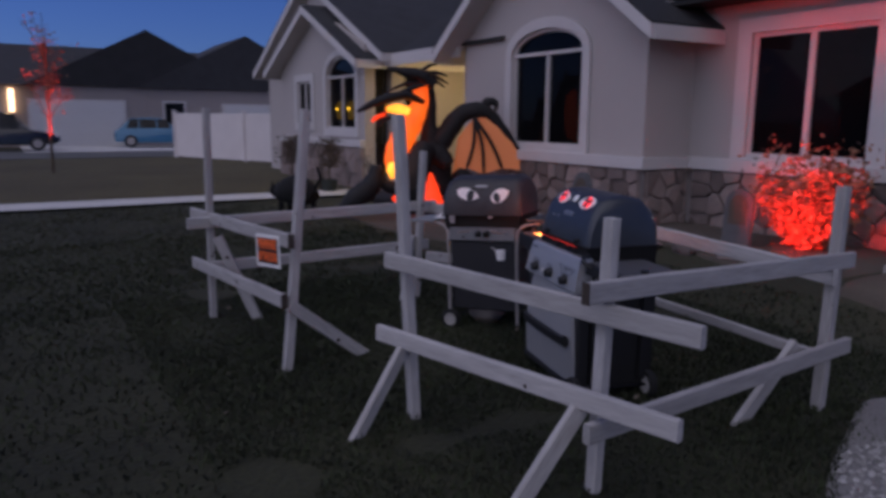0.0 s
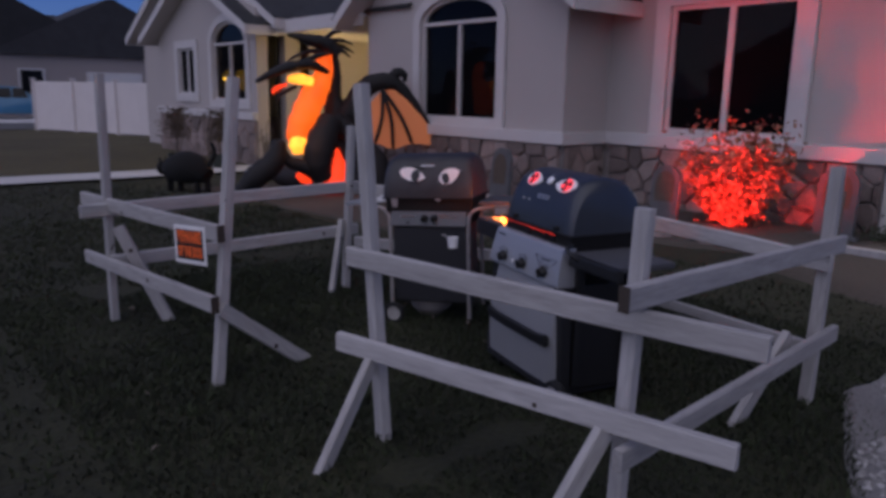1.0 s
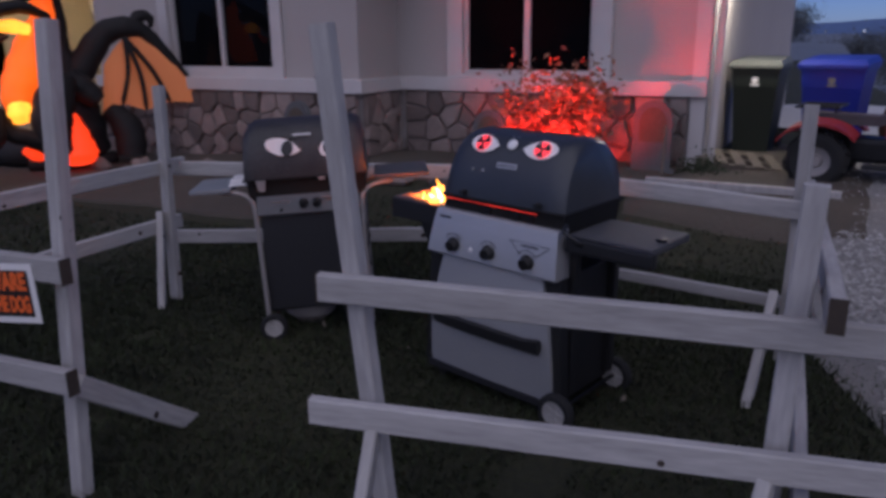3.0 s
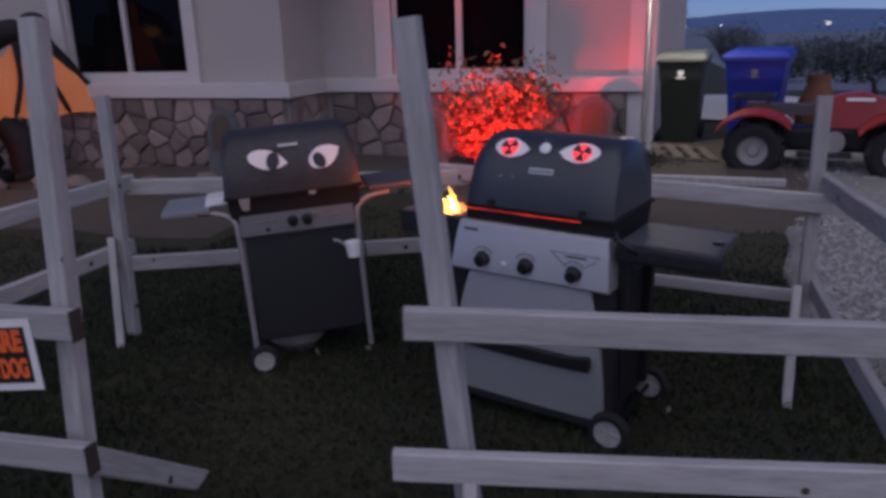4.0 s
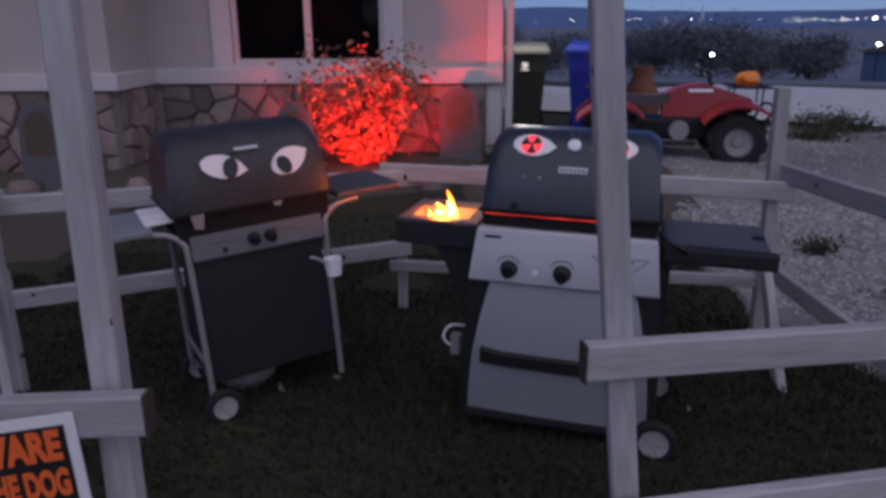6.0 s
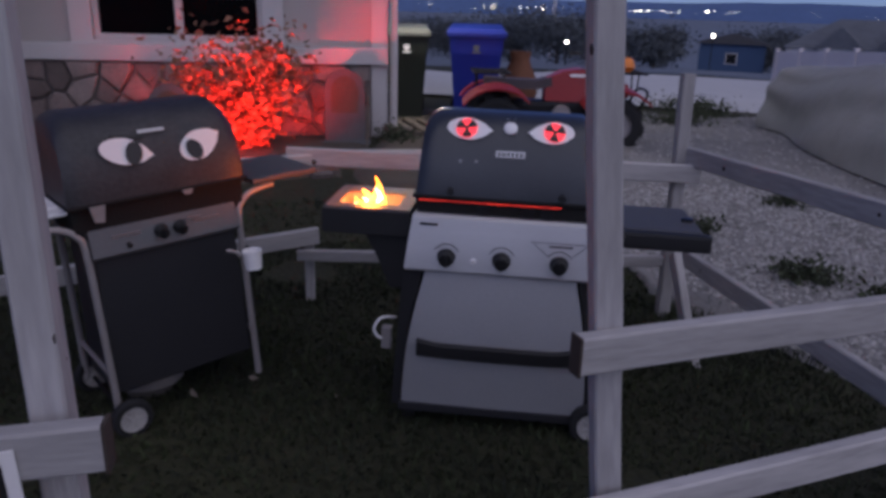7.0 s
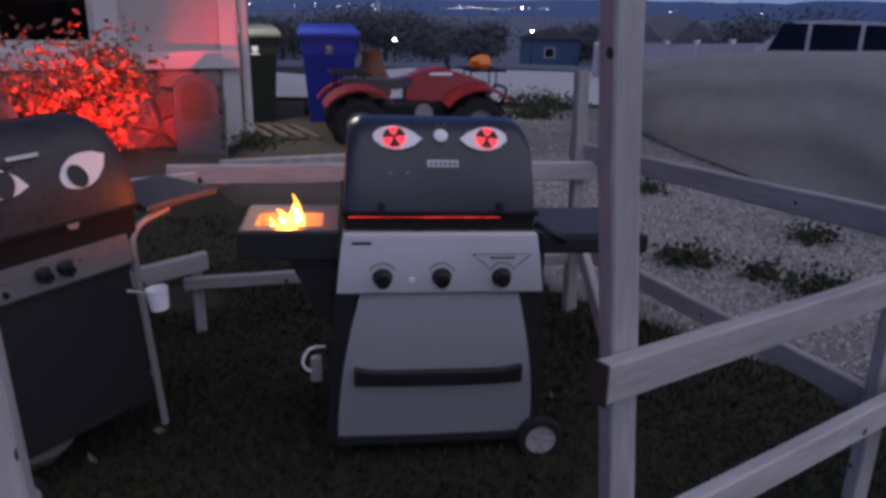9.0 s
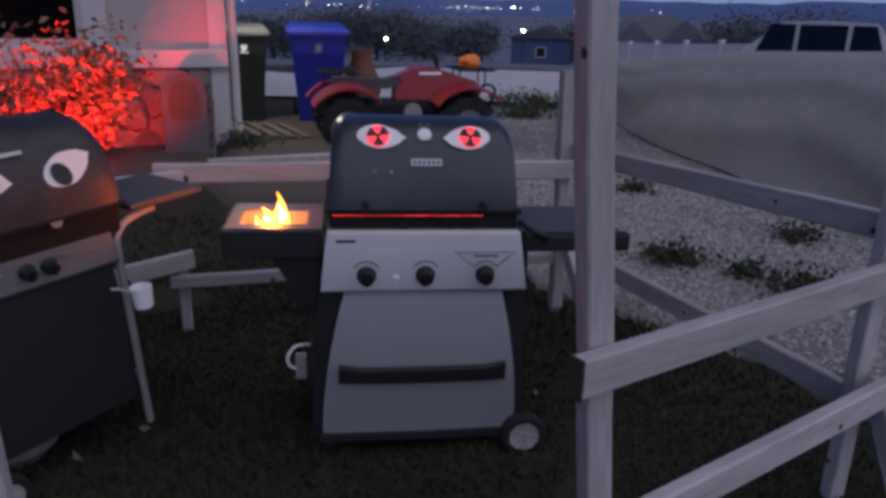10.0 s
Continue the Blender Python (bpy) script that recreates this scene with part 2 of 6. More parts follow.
# ---- own house ----
HOUSE = Matrix(((1.045, 0, 0, 0.003), (0, 1.02, 0, 0), (0, 0, 1.05, -0.01), (0, 0, 0, 1)))      # plan units of the house to metres
earlier = set(bpy.data.objects)
Y1, Y2 = 5.57, 6.445          # the arched-window wing and the wall with the slider window
XC, XS = -0.185, -3.83        # outer corner, and the step between both walls
LEDGE = 1.0


def wall_piece(name, parts, mat=STUCCO, label="warm grey stucco wall of the house"):
    bm = bmesh.new()
    for lo, hi in parts:
        span(bm, lo, hi)
    return tagged(part(name, bm, mat), label, "wall", kind="structure")


TOP = 3.05
wall_piece("wall_slider", [((XS, Y2, -0.1), (-2.95, Y2 + 0.25, TOP)), ((-1.33, Y2, -0.1), (XC, Y2 + 0.25, TOP)),
                           ((-2.95, Y2, -0.1), (-1.33, Y2 + 0.25, 1.10)), ((-2.95, Y2, 2.63), (-1.33, Y2 + 0.25, TOP))])
wall_piece("wall_side", [((XC - 0.25, Y2 + 0.25, -0.3), (XC, 17.0, TOP))])
wall_piece("wall_step", [((XS - 0.25, Y1 + 0.25, -0.1), (XS, Y2, TOP))])


def arched(name, x0, x1, sill, spring, rise, y, left, right, gable_peak, eave, label, hole=None):
    """A gabled wall with an arched window opening through it, and a square one beside it (hole: x, x, z, z)."""
    c, half = (x0 + x1) / 2, (x1 - x0) / 2
    bm = bmesh.new()
    n = 16
    top = [(c + half * math.cos(math.pi * k / n), spring + rise * math.sin(math.pi * k / n)) for k in range(n + 1)]
    t = 0.25
    if hole:
        a, b, c0, c1 = hole
        for lo, hi in (((a, y, -0.1), (b, y + t, c0)), ((a, y, c1), (b, y + t, eave)), ((b, y, -0.1), (x0, y + t, eave))):
            span(bm, lo, hi)
    for lo, hi in (((left, y, -0.1), (hole[0] if hole else x0, y + t, eave)), ((x1, y, -0.1), (right, y + t, eave)), ((x0, y, -0.1), (x1, y + t, sill))):
        span(bm, lo, hi)
    head = max(eave, spring + rise + 0.02)
    for (xa, za), (xb, zb) in zip(top, top[1:]):
        prism(bm, [(xb, zb), (xa, za), (xa, eave + 0.25 if eave < head else eave), (xb, eave + 0.25 if eave < head else eave)], t, Matrix.Translation((0, y, 0)))
    base = eave + 0.25 if eave < head else eave
    if base > eave:
        span(bm, (left, y, eave), (x0, y + t, base))
        span(bm, (x1, y, eave), (right, y + t, base))
    px, pz = gable_peak
    prism(bm, [(left, base), (right, base), (px, pz)], t, Matrix.Translation((0, y, 0)))
    return tagged(part(name, bm, STUCCO), label, "wall", kind="structure")


def arch_window(name, x0, x1, sill, spring, rise, y, label, back=CURTAIN):
    c, half = (x0 + x1) / 2, (x1 - x0) / 2
    w = thing(name, Matrix.Translation((c, y, sill)), label, "window", kind="structure")
    n = 18

    def band(inner, outer, lower, front, deep):
        bm = bmesh.new()
        ins, outs = [], []
        for off, store in ((inner, ins), (outer, outs)):
            store.append((-(half + off), -lower if off == outer else -inner))
            for k in range(n + 1):
                a = math.pi - math.pi * k / n
                store.append(((half + off) * math.cos(a), spring - sill + (rise + off) * math.sin(a)))
            store.append(((half + off), -lower if off == outer else -inner))
        k = len(ins)
        for i in range(k - 1):
            prism(bm, [ins[i], outs[i], outs[i + 1], ins[i + 1]], deep, Matrix.Translation((0, front, 0)))
        prism(bm, [(-(half + outer), -lower), (half + outer, -lower), (half + inner, -inner), (-(half + inner), -inner)], deep, Matrix.Translation((0, front, 0)))
        return bm

    part("surround", band(0.0, 0.16, 0.16, -0.045, 0.045), TRIM, w, "raised cream stucco surround")
    part("window_frame", band(-0.05, 0.0, 0.0, 0.02, 0.06), TRIM, w)
    part("mullion", block((0.05, 0.05, spring - sill), Matrix.Translation((0, 0.05, (spring - sill) / 2))), TRIM, w)
    part("transom", block((2 * half, 0.05, 0.05), Matrix.Translation((0, 0.05, spring - sill))), TRIM, w)
    bm = bmesh.new()
    prism(bm, [(-half, 0), (half, 0)] + [(half * math.cos(math.pi * k / n), spring - sill + rise * math.sin(math.pi * k / n)) for k in range(n + 1)], 0.006,
          Matrix.Translation((0, 0.075, 0)))
    part("pane", bm, PANE, w, "dark reflecting glass").visible_shadow = False
    # curtain added behind the glass to keep the window dark
    bm = bmesh.new()
    span(bm, (-half - 0.3, 0.5, -0.3), (half + 0.3, 0.55, spring - sill + rise + 0.3))
    part("curtain", bm, back, w, "added dark curtain behind the glass")
    return w


arched("wall_arched", -6.76, -5.05, 1.16, 2.54, 0.36, Y1, -8.2, XS, (-6.05, 4.55), 2.95, "warm grey stucco gable wall with an arched opening")
arch_window("window_1", -6.76, -5.05, 1.16, 2.54, 0.36, Y1, "tall arched window in a cream surround")
arched("wall_far_gable", -13.75, -12.05, 1.30, 2.48, 0.45, Y1 - 0.4, -17.1, -11.6, (-14.35, 4.1), 2.85, "warm grey stucco gable bay with an arched opening", (-15.75, -14.75, 1.4, 2.45))
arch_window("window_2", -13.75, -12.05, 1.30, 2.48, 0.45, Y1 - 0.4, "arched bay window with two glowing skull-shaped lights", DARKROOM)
wall_piece("wall_far", [((-19.4, Y1, -0.1), (-17.1, Y1 + 0.25, 3.0)), ((-17.1, Y1 + 0.6, -0.1), (-11.6, Y1 + 0.8, 3.0)),
                        ((-11.85, Y1 + 0.25, -0.1), (-11.6, 8.2, 2.8)), ((-8.2, Y1 + 0.25, -0.1), (-7.95, 8.2, 2.8))])
bm = bmesh.new()
prism(bm, [(-19.4, 3.0), (-11.6, 3.0), (-15.5, 4.9)], 0.25, Matrix.Translation((0, Y1, 0)))
tagged(part("wall_far_peak", bm, STUCCO), "warm grey stucco gable above the bay", "wall", kind="structure")
# house stucco made lighter and yellower: the porch lamp's light in the colour
ENTRY = material("lamp_tinted_stucco", (0.62, 0.56, 0.42), 0.95, vary=0.06, scale=0.6, fine=90, bump=0.3)
wall_piece("wall_porch", [((-11.6, 8.2, -0.1), (-8.2, 8.4, 2.8))], ENTRY, "porch wall lit by a warm lamp, its warmth also in the colour")


def slider_window(name, x0, x1, z0, z1, y, label):
    w = thing(name, Matrix.Translation(((x0 + x1) / 2, y, z0)), label, "window", kind="structure")
    h, half = z1 - z0, (x1 - x0) / 2
    for nm, lo, hi in (("surround", (-half - 0.2, -0.045, -0.16), (-half, 0, h + 0.18)), ("surround", (half, -0.045, -0.16), (half + 0.2, 0, h + 0.18)),
                       ("surround", (-half, -0.045, h), (half, 0, h + 0.18)), ("window_sill", (-half, -0.06, -0.16), (half, 0, 0)),
                       ("window_frame", (-half, 0.01, 0), (-half + 0.05, 0.09, h)), ("window_frame", (half - 0.05, 0.01, 0), (half, 0.09, h)),
                       ("window_frame", (-half + 0.05, 0.01, h - 0.05), (half - 0.05, 0.09, h)), ("window_frame", (-half + 0.05, 0.01, 0), (half - 0.05, 0.09, 0.05)),
                       ("mullion", (-0.035, 0.01, 0.05), (0.035, 0.09, h - 0.05))):
        bm = bmesh.new()
        span(bm, lo, hi, 0.004)
        part(nm, bm, TRIM, w)
    for s in (-1, 1):
        bm = bmesh.new()
        span(bm, (min(0.035 * s, (half - 0.05) * s), 0.05, 0.05), (max(0.035 * s, (half - 0.05) * s), 0.056, h - 0.05))
        part("pane", bm, PANE, w, "dark reflecting glass").visible_shadow = False
    return w


slider_window("window_3", -2.93, -1.37, 1.12, 2.61, Y2, "wide two-pane slider window in a cream surround")
slider_window("window_4", -15.75, -14.75, 1.4, 2.45, Y1 - 0.4, "small dark window beside the arched bay window")
# inside of the house stays dark: added faces with the darkness in their colour
wall_piece("wall_inner", [((-19.2, 10.0, -0.1), (XC - 0.25, 10.2, 3.0))], DARKROOM, "added inner wall, painted dark like an unlit room")
wall_piece("ceiling", [((-8.1, 5.9, 2.98), (XC - 0.26, 10.0, 3.03))], DARKROOM, "added ceiling, painted dark like an unlit room")
wall_piece("floor", [((-8.1, 5.9, -0.1), (XC - 0.26, 10.0, 0.1))], DARKROOM, "added floor, painted dark like an unlit room")


def ledge(name, x0, x1, y):
    bm = bmesh.new()
    span(bm, (x0, y - 0.11, 0.93), (x1, y, 1.085), 0.01)
    return tagged(part(name, bm, TRIM), "cream ledge capping the stone skirt", "ledge", kind="structure")


ledge("trim_ledge_1", XS, XC + 0.02, Y2)
ledge("trim_ledge_2", -8.2, XS + 0.10, Y1)
ledge("trim_ledge_3", -17.1, -11.6, Y1 - 0.4)
bm = bmesh.new()
span(bm, (XS, Y1, 0.93), (XS + 0.10, Y2 - 0.11, 1.085), 0.01)
tagged(part("trim_ledge_4", bm, TRIM), "cream ledge capping the stone skirt", "ledge", kind="structure")
bm = bmesh.new()
span(bm, (XC - 0.14, Y2 - 0.03, 0.0), (XC + 0.03, Y2 - 0.001, TOP), 0.006)
span(bm, (XC + 0.001, Y2 - 0.03, 0.0), (XC + 0.03, Y2 + 0.16, TOP), 0.006)
tagged(part("trim_corner", bm, TRIM), "white corner board of the house", "trim", kind="structure")
bm = bmesh.new()
tube(bm, [(XC + 0.09, Y2 + 0.06, 0.1), (XC + 0.09, Y2 + 0.06, TOP)], 0.04, 8)
tagged(part("downspout", bm, TRIM), "white metal downspout at the house corner", "downspout", kind="structure")


# roofs: slabs with fascia
def roof_slab(name, corners, thick, mat, label):
    bm = bmesh.new()
    top = [bm.verts.new(p) for p in corners]
    low = [bm.verts.new((p[0], p[1], p[2] - thick)) for p in corners]
    bm.faces.new(top)
    bm.faces.new(low[::-1])
    for i in range(4):
        j = (i + 1) % 4
        bm.faces.new((top[i], low[i], low[j], top[j]))
    return tagged(part(name, bm, mat), label, "roof", kind="structure")


def gable_roof(name, left, right, y0, y1, px, eave, peak, over=0.42):
    sl = (peak - eave) / (px - left)
    za = eave - over * sl
    roof_slab(name, [(left - over, y0, za), (px, y0, peak), (px, y1, peak), (left - over, y1, za)], 0.03, SHINGLE, "dark shingle slope of the gable roof")
    roof_slab(name, [(px, y0, peak), (right + over, y0, za), (right + over, y1, za), (px, y1, peak)], 0.03, SHINGLE, "dark shingle slope of the gable roof")
    for xa, xb, a, b in ((left - over, px, za, peak), (px, right + over, peak, za)):
        bm = bmesh.new()
        prism(bm, [(xa, a - 0.032), (xb, b - 0.032), (xb, b - 0.21), (xa, a - 0.21)], 0.05, Matrix.Translation((0, y0, 0)))
        tagged(part("fascia", bm, TRIM), "pale fascia board along the gable edge", "fascia", kind="structure")
        bm = bmesh.new()
        prism(bm, [(xa, a - 0.16), (xb, b - 0.16), (xb, b - 0.20), (xa, a - 0.20)], 0.62, Matrix.Translation((0, y0 + 0.05, 0)))
        tagged(part("soffit", bm, TRIM), "pale soffit under the gable edge", "soffit", kind="structure")
    for xe in (left - over, right + over):
        bm = bmesh.new()
        span(bm, (xe - 0.03, y0 + 0.06, za - 0.21), (xe + 0.03, y1 - 1, za - 0.035))
        tagged(part("gutter", bm, TRIM), "pale gutter along the eave", "gutter", kind="structure")


gable_roof("roof_wing", -8.2, XS, Y1 - 0.45, 11, -6.05, 3.05, 4.62, 0.45)
gable_roof("roof_bay", -17.1, -11.6, Y1 - 0.8, 9.5, -14.35, 2.95, 4.2, 0.35)
gable_roof("roof_far", -19.4, -11.4, Y1 - 0.35, 12, -15.4, 3.15, 5.1, 0.5)
roof_slab("roof_main", [(-13, 5.5, 2.86), (-7.0, 5.5, 2.86), (-7.0, 11.5, 5.6), (-13, 11.5, 5.6)], 0.05, SHINGLE, "dark shingle main roof above the porch")
bm = bmesh.new()
span(bm, (-11.55, 5.44, 2.62), (-8.25, 5.5, 2.86))
span(bm, (-11.55, 5.5, 2.76), (-8.25, 8.2, 2.8))
tagged(part("porch_fascia", bm, TRIM), "pale fascia and ceiling of the porch", "fascia", kind="structure")
roof_slab("roof_right", [(XS - 0.2, Y2 - 0.45, 3.24), (XC + 0.5, Y2 - 0.45, 3.24), (XC + 0.5, 12, 5.6), (XS - 0.2, 12, 5.6)], 0.05, SHINGLE, "dark shingle roof over the slider window")
bm = bmesh.new()
span(bm, (XS + 0.5, Y2 - 0.45, 3.06), (XC + 0.5, Y2 - 0.40, 3.2))
span(bm, (XS + 0.5, Y2 - 0.40, 3.06), (XC + 0.5, Y2, 3.1))
span(bm, (XC, Y2, 3.06), (XC + 0.5, 17, 3.1))
tagged(part("eave_soffit", bm, TRIM), "pale eave soffit over the slider window", "soffit", kind="structure")

for ob in bpy.data.objects:
    if ob not in earlier and ob.parent is None:
        ob.matrix_world = HOUSE @ ob.matrix_world

# ---- lumber fence round the grills ----
fence = thing("lumber_fence", Matrix(), "rough pen of weathered grey timber posts and rails on the lawn", "fence")


def timber(name, p, q, wide=0.089, thick=0.04, up=(0, 0, 1), label=""):
    """One sawn timber with its own long axis, a few knots and a slight twist."""
    p, q = Vector(p), Vector(q)
    way = q - p
    z = way.normalized()
    x = z.cross(Vector(up))
    if x.length < 0.05:
        x = z.cross(Vector((0, 1, 0)))
    x.normalize()
    y = x.cross(z)
    turn = Matrix((x, y, z)).transposed().to_4x4()
    bm = bmesh.new()
    rings = []
    n = 9
    seed = Vector((p.x * 3.1, q.y * 2.7, p.z + q.z))
    half = way.length / 2
    for i in range(n + 1):
        s = -half + 2 * half * i / n
        wob = 0.004 * noise.noise(seed + Vector((s * 2, 0, 0)))
        tw = 0.05 * noise.noise(seed + Vector((0, s, 0)))
        a, b, r = thick / 2, wide / 2, 0.005
        ring = []
        for cx, cy in ((a, b - r), (a - r, b), (-a + r, b), (-a, b - r), (-a, -b + r), (-a + r, -b), (a - r, -b), (a, -b + r)):
            ring.append((cx * math.cos(tw) - cy * math.sin(tw) + wob, cx * math.sin(tw) + cy * math.cos(tw) + wob, s))
        rings.append(ring)
    loft(bm, rings)
    ob = part(name, bm, LUMBER, fence, label)
    ob.matrix_basis = Matrix.Translation((p + q) / 2) @ turn
    rnd = random.Random(round(p.x * 100 + q.y * 10 + q.z * 7, 2))
    for _ in range(int(way.length * 1.6)):
        side = rnd.choice((-1, 1))
        bm = bmesh.new()
        s = rnd.uniform(-half * 0.9, half * 0.9)
        k = rnd.uniform(0.007, 0.016)
        lathe(bm, [(k * 0.3, -0.002), (k, -0.002), (k, 0.0015), (k * 0.3, 0.002)],
              Matrix.Translation((side * thick / 2, rnd.uniform(-0.28, 0.28) * wide, s)) @ pose(0, 0, 0, 0, 90 * side, 0), 9)
        part("knot", bm, KNOT, ob)
    return ob


def bracket(at, parent=None):
    bm = bmesh.new()
    box(bm, (0.07, 0.07, 0.075), Matrix.Translation(at), 0.006)
    return part("bracket", bm, BOLT, fence, "dark steel joist bracket")


POST = dict(wide=0.055, thick=0.064, up=(0, 1, 0))
# posts
timber("post", (-0.02, 0.012, -0.05), (-0.188, -0.002, 1.64), **POST)
timber("post", (-1.15, -0.33, -0.05), (-1.24, -0.13, 1.67), **POST)
timber("post", (1.096, 0.302, -0.05), (1.128, 0.312, 1.225), wide=0.05, thick=0.062, up=(0, 1, 0))
timber("post", (1.018, 2.05, -0.05), (1.02, 2.095, 1.28), **POST)
timber("post", (-2.66, -0.44, -0.05), (-2.685, -0.42, 1.69), wide=0.05, thick=0.07, up=(0, 1, 0))
timber("post", (-2.50, 1.36, -0.05), (-2.60, 1.49, 1.33), wide=0.05, thick=0.07, up=(0, 1, 0))
# front, from the gap to the corner
timber("rail", (-0.20, -0.068, 0.862), (1.61, 0.335, 0.836))
timber("rail", (-0.235, -0.10, 0.448), (1.56, 0.30, 0.462))
timber("brace", (0.075, -0.40, -0.03), (-0.025, -0.06, 0.40), wide=0.07)
timber("brace", (1.035, -0.09, -0.03), (1.10, 0.20, 0.41), wide=0.08)
# side by the gravel
timber("rail", (1.21, 0.115, 0.945), (1.05, 2.19, 0.872))
timber("rail", (1.19, 0.165, 0.335), (1.045, 2.24, 0.372))
timber("brace", (0.925, 1.46, -0.03), (0.965, 1.88, 0.41), wide=0.08)
# back
timber("rail", (1.09, 1.985, 0.80), (-0.95, 2.30, 0.83))
timber("rail", (1.05, 2.06, 0.315), (-0.92, 2.38, 0.28), wide=0.06)
timber("rail", (-0.70, 2.33, 0.80), (-2.68, 1.56, 0.80))
timber("rail", (-0.81, 2.41, 0.375), (-2.72, 1.60, 0.33))
timber("post", (-0.86, 2.44, -0.05), (-0.86, 2.44, 0.34), wide=0.08, thick=0.05, up=(0, 1, 0))
timber("brace", (-2.43, 1.18, -0.03), (-2.57, 1.37, 0.56), wide=0.06)
# far side
timber("rail", (-2.62, -0.62, 0.79), (-2.60, 1.62, 0.83))
timber("rail", (-2.62, -0.45, 0.43), (-2.58, 1.53, 0.47))
# front, the part with the sign
timber("rail", (-3.12, -0.47, 0.815), (-1.09, -0.302, 0.85))
timber("rail", (-3.10, -0.475, 0.39), (-1.04, -0.372, 0.48))
timber("brace", (-2.43, -0.13, -0.03), (-2.57, -0.40, 0.68), wide=0.08)
timber("brace", (-1.21, 0.26, -0.02), (-1.115, -0.31, 0.43), wide=0.08)
for at, size in (((-1.086, -0.302, 0.85), (0.006, 0.042, 0.091)), ((-1.036, -0.372, 0.48), (0.006, 0.042, 0.091)), ((1.21, 0.112, 0.945), (0.042, 0.006, 0.091))):
    part("end_grain", block(size, Matrix.Translation(at)), KNOT, fence, "dark weathered end grain")

for at in ((-0.201, -0.068, 0.862), (-0.236, -0.10, 0.448)):
    part("end_grain", block((0.006, 0.042, 0.091), Matrix.Translation(at) @ pose(0, 0, 0, 0, 0, 12.5)), KNOT, fence, "dark weathered end grain")

# ---- warning sign ----
SIGN_WHITE = material("sign_white", (0.75, 0.73, 0.72), 0.5, vary=0.05, bump=0.02)
SIGN_BLACK = material("sign_black", (0.012, 0.012, 0.013), 0.5, vary=0.1, bump=0.02)
SIGN_ORANGE = material("sign_orange", (0.85, 0.14, 0.03), 0.5, vary=0.05, bump=0.0)
sign = thing("warning_sign", Matrix.Translation((-1.348, -0.373, 0.755)) @ pose(0, 0, 0, 0, -2.5, 15) @ Matrix.Diagonal((0.92, 1, 1.03, 1)), "black and orange dog warning sign with a white border", "sign")
bm = bmesh.new()
span(bm, (-0.15, 0, -0.105), (0.15, 0.004, 0.105), 0.001)
part("panel", bm, SIGN_WHITE, sign, "white sign panel")
bm = bmesh.new()
span(bm, (-0.127, -0.002, -0.082), (0.127, 0, 0.082))
part("black_field", bm, SIGN_BLACK, sign)
lettering("lettering", "BEWARE", 0.062, pose(0, -0.0035, 0.040, 90, 0, 0) @ Matrix.Diagonal((0.95, 1.35, 1, 1)), SIGN_ORANGE, sign, 0.003, "orange lettering")
lettering("lettering", "OF THE DOG", 0.044, pose(0, -0.0035, -0.040, 90, 0, 0) @ Matrix.Diagonal((0.90, 1.75, 1, 1)), SIGN_ORANGE, sign, 0.002, "orange lettering")

# ---- grills ----
LID_GREY = material("lid_paint", (0.036, 0.038, 0.046), 0.5, 0.2, vary=0.45, scale=7, fine=60, bump=0.2, tint=(0.062, 0.056, 0.058))
LID_BLACK = material("lid_enamel", (0.05, 0.055, 0.065), 0.35, 0.2, vary=0.25, scale=5, fine=140, bump=0.08)
SOOT = material("sooty_iron", (0.012, 0.011, 0.01), 0.8, 0.3, vary=0.4, scale=12, fine=90, bump=0.4)
CART_GREY = material("cart_panel", (0.028, 0.028, 0.032), 0.55, 0.3, vary=0.2, scale=3, fine=90, bump=0.08)
PANEL_GREY = material("control_panel", (0.13, 0.13, 0.135), 0.5, 0.4, vary=0.2, scale=4, fine=100, bump=0.06)
STEEL = material("brushed_steel", (0.47, 0.47, 0.48), 0.42, 0.55, vary=0.12, scale=2.5, fine=160, bump=0.05, stretch=(0.2, 1, 6))
STEEL_DOOR = material("door_steel", (0.46, 0.46, 0.47), 0.45, 0.45, vary=0.14, scale=2.0, fine=160, bump=0.05)
TUBE = material("grey_tube", (0.36, 0.33, 0.32), 0.5, 0.4, vary=0.15, fine=70, bump=0.08)
PLASTIC = material("black_plastic", (0.013, 0.013, 0.014), 0.55, vary=0.3, scale=9, fine=90, bump=0.06)
SHELF = material("shelf_plastic", (0.075, 0.075, 0.082), 0.6, vary=0.2, scale=4, fine=90, bump=0.08)
SHELF_PALE = material("pale_shelf", (0.22, 0.24, 0.26), 0.6, vary=0.15, scale=4, fine=90, bump=0.06)
EYE_WHITE = material("eye_white", (0.82, 0.80, 0.79), 0.5, vary=0.06, scale=9, fine=80, bump=0.03)
EYE_BLACK = material("eye_black", (0.008, 0.008, 0.008), 0.4, vary=0.1, bump=0)
HUB = material("wheel_hub", (0.42, 0.40, 0.38), 0.7, vary=0.25, scale=20, fine=90, bump=0.1)
RUBBER = material("rubber", (0.014, 0.014, 0.015), 0.85, vary=0.3, fine=80, bump=0.3)
RED_GLOW = glow("red_lit_film", (1.0, 0.05, 0.07), 0.42)
EMBER = glow("ember_strip", (1.0, 0.05, 0.03), 0.30, (0.22, 0.010, 0.007), 22)
FLAME_OUT = glow("flame_outer", (1.0, 0.34, 0.03), 1.4, (1.0, 0.60, 0.12), 9)
FLAME_IN = glow("flame_core", (1.0, 0.80, 0.34), 3.0, (1.0, 0.95, 0.65), 12)


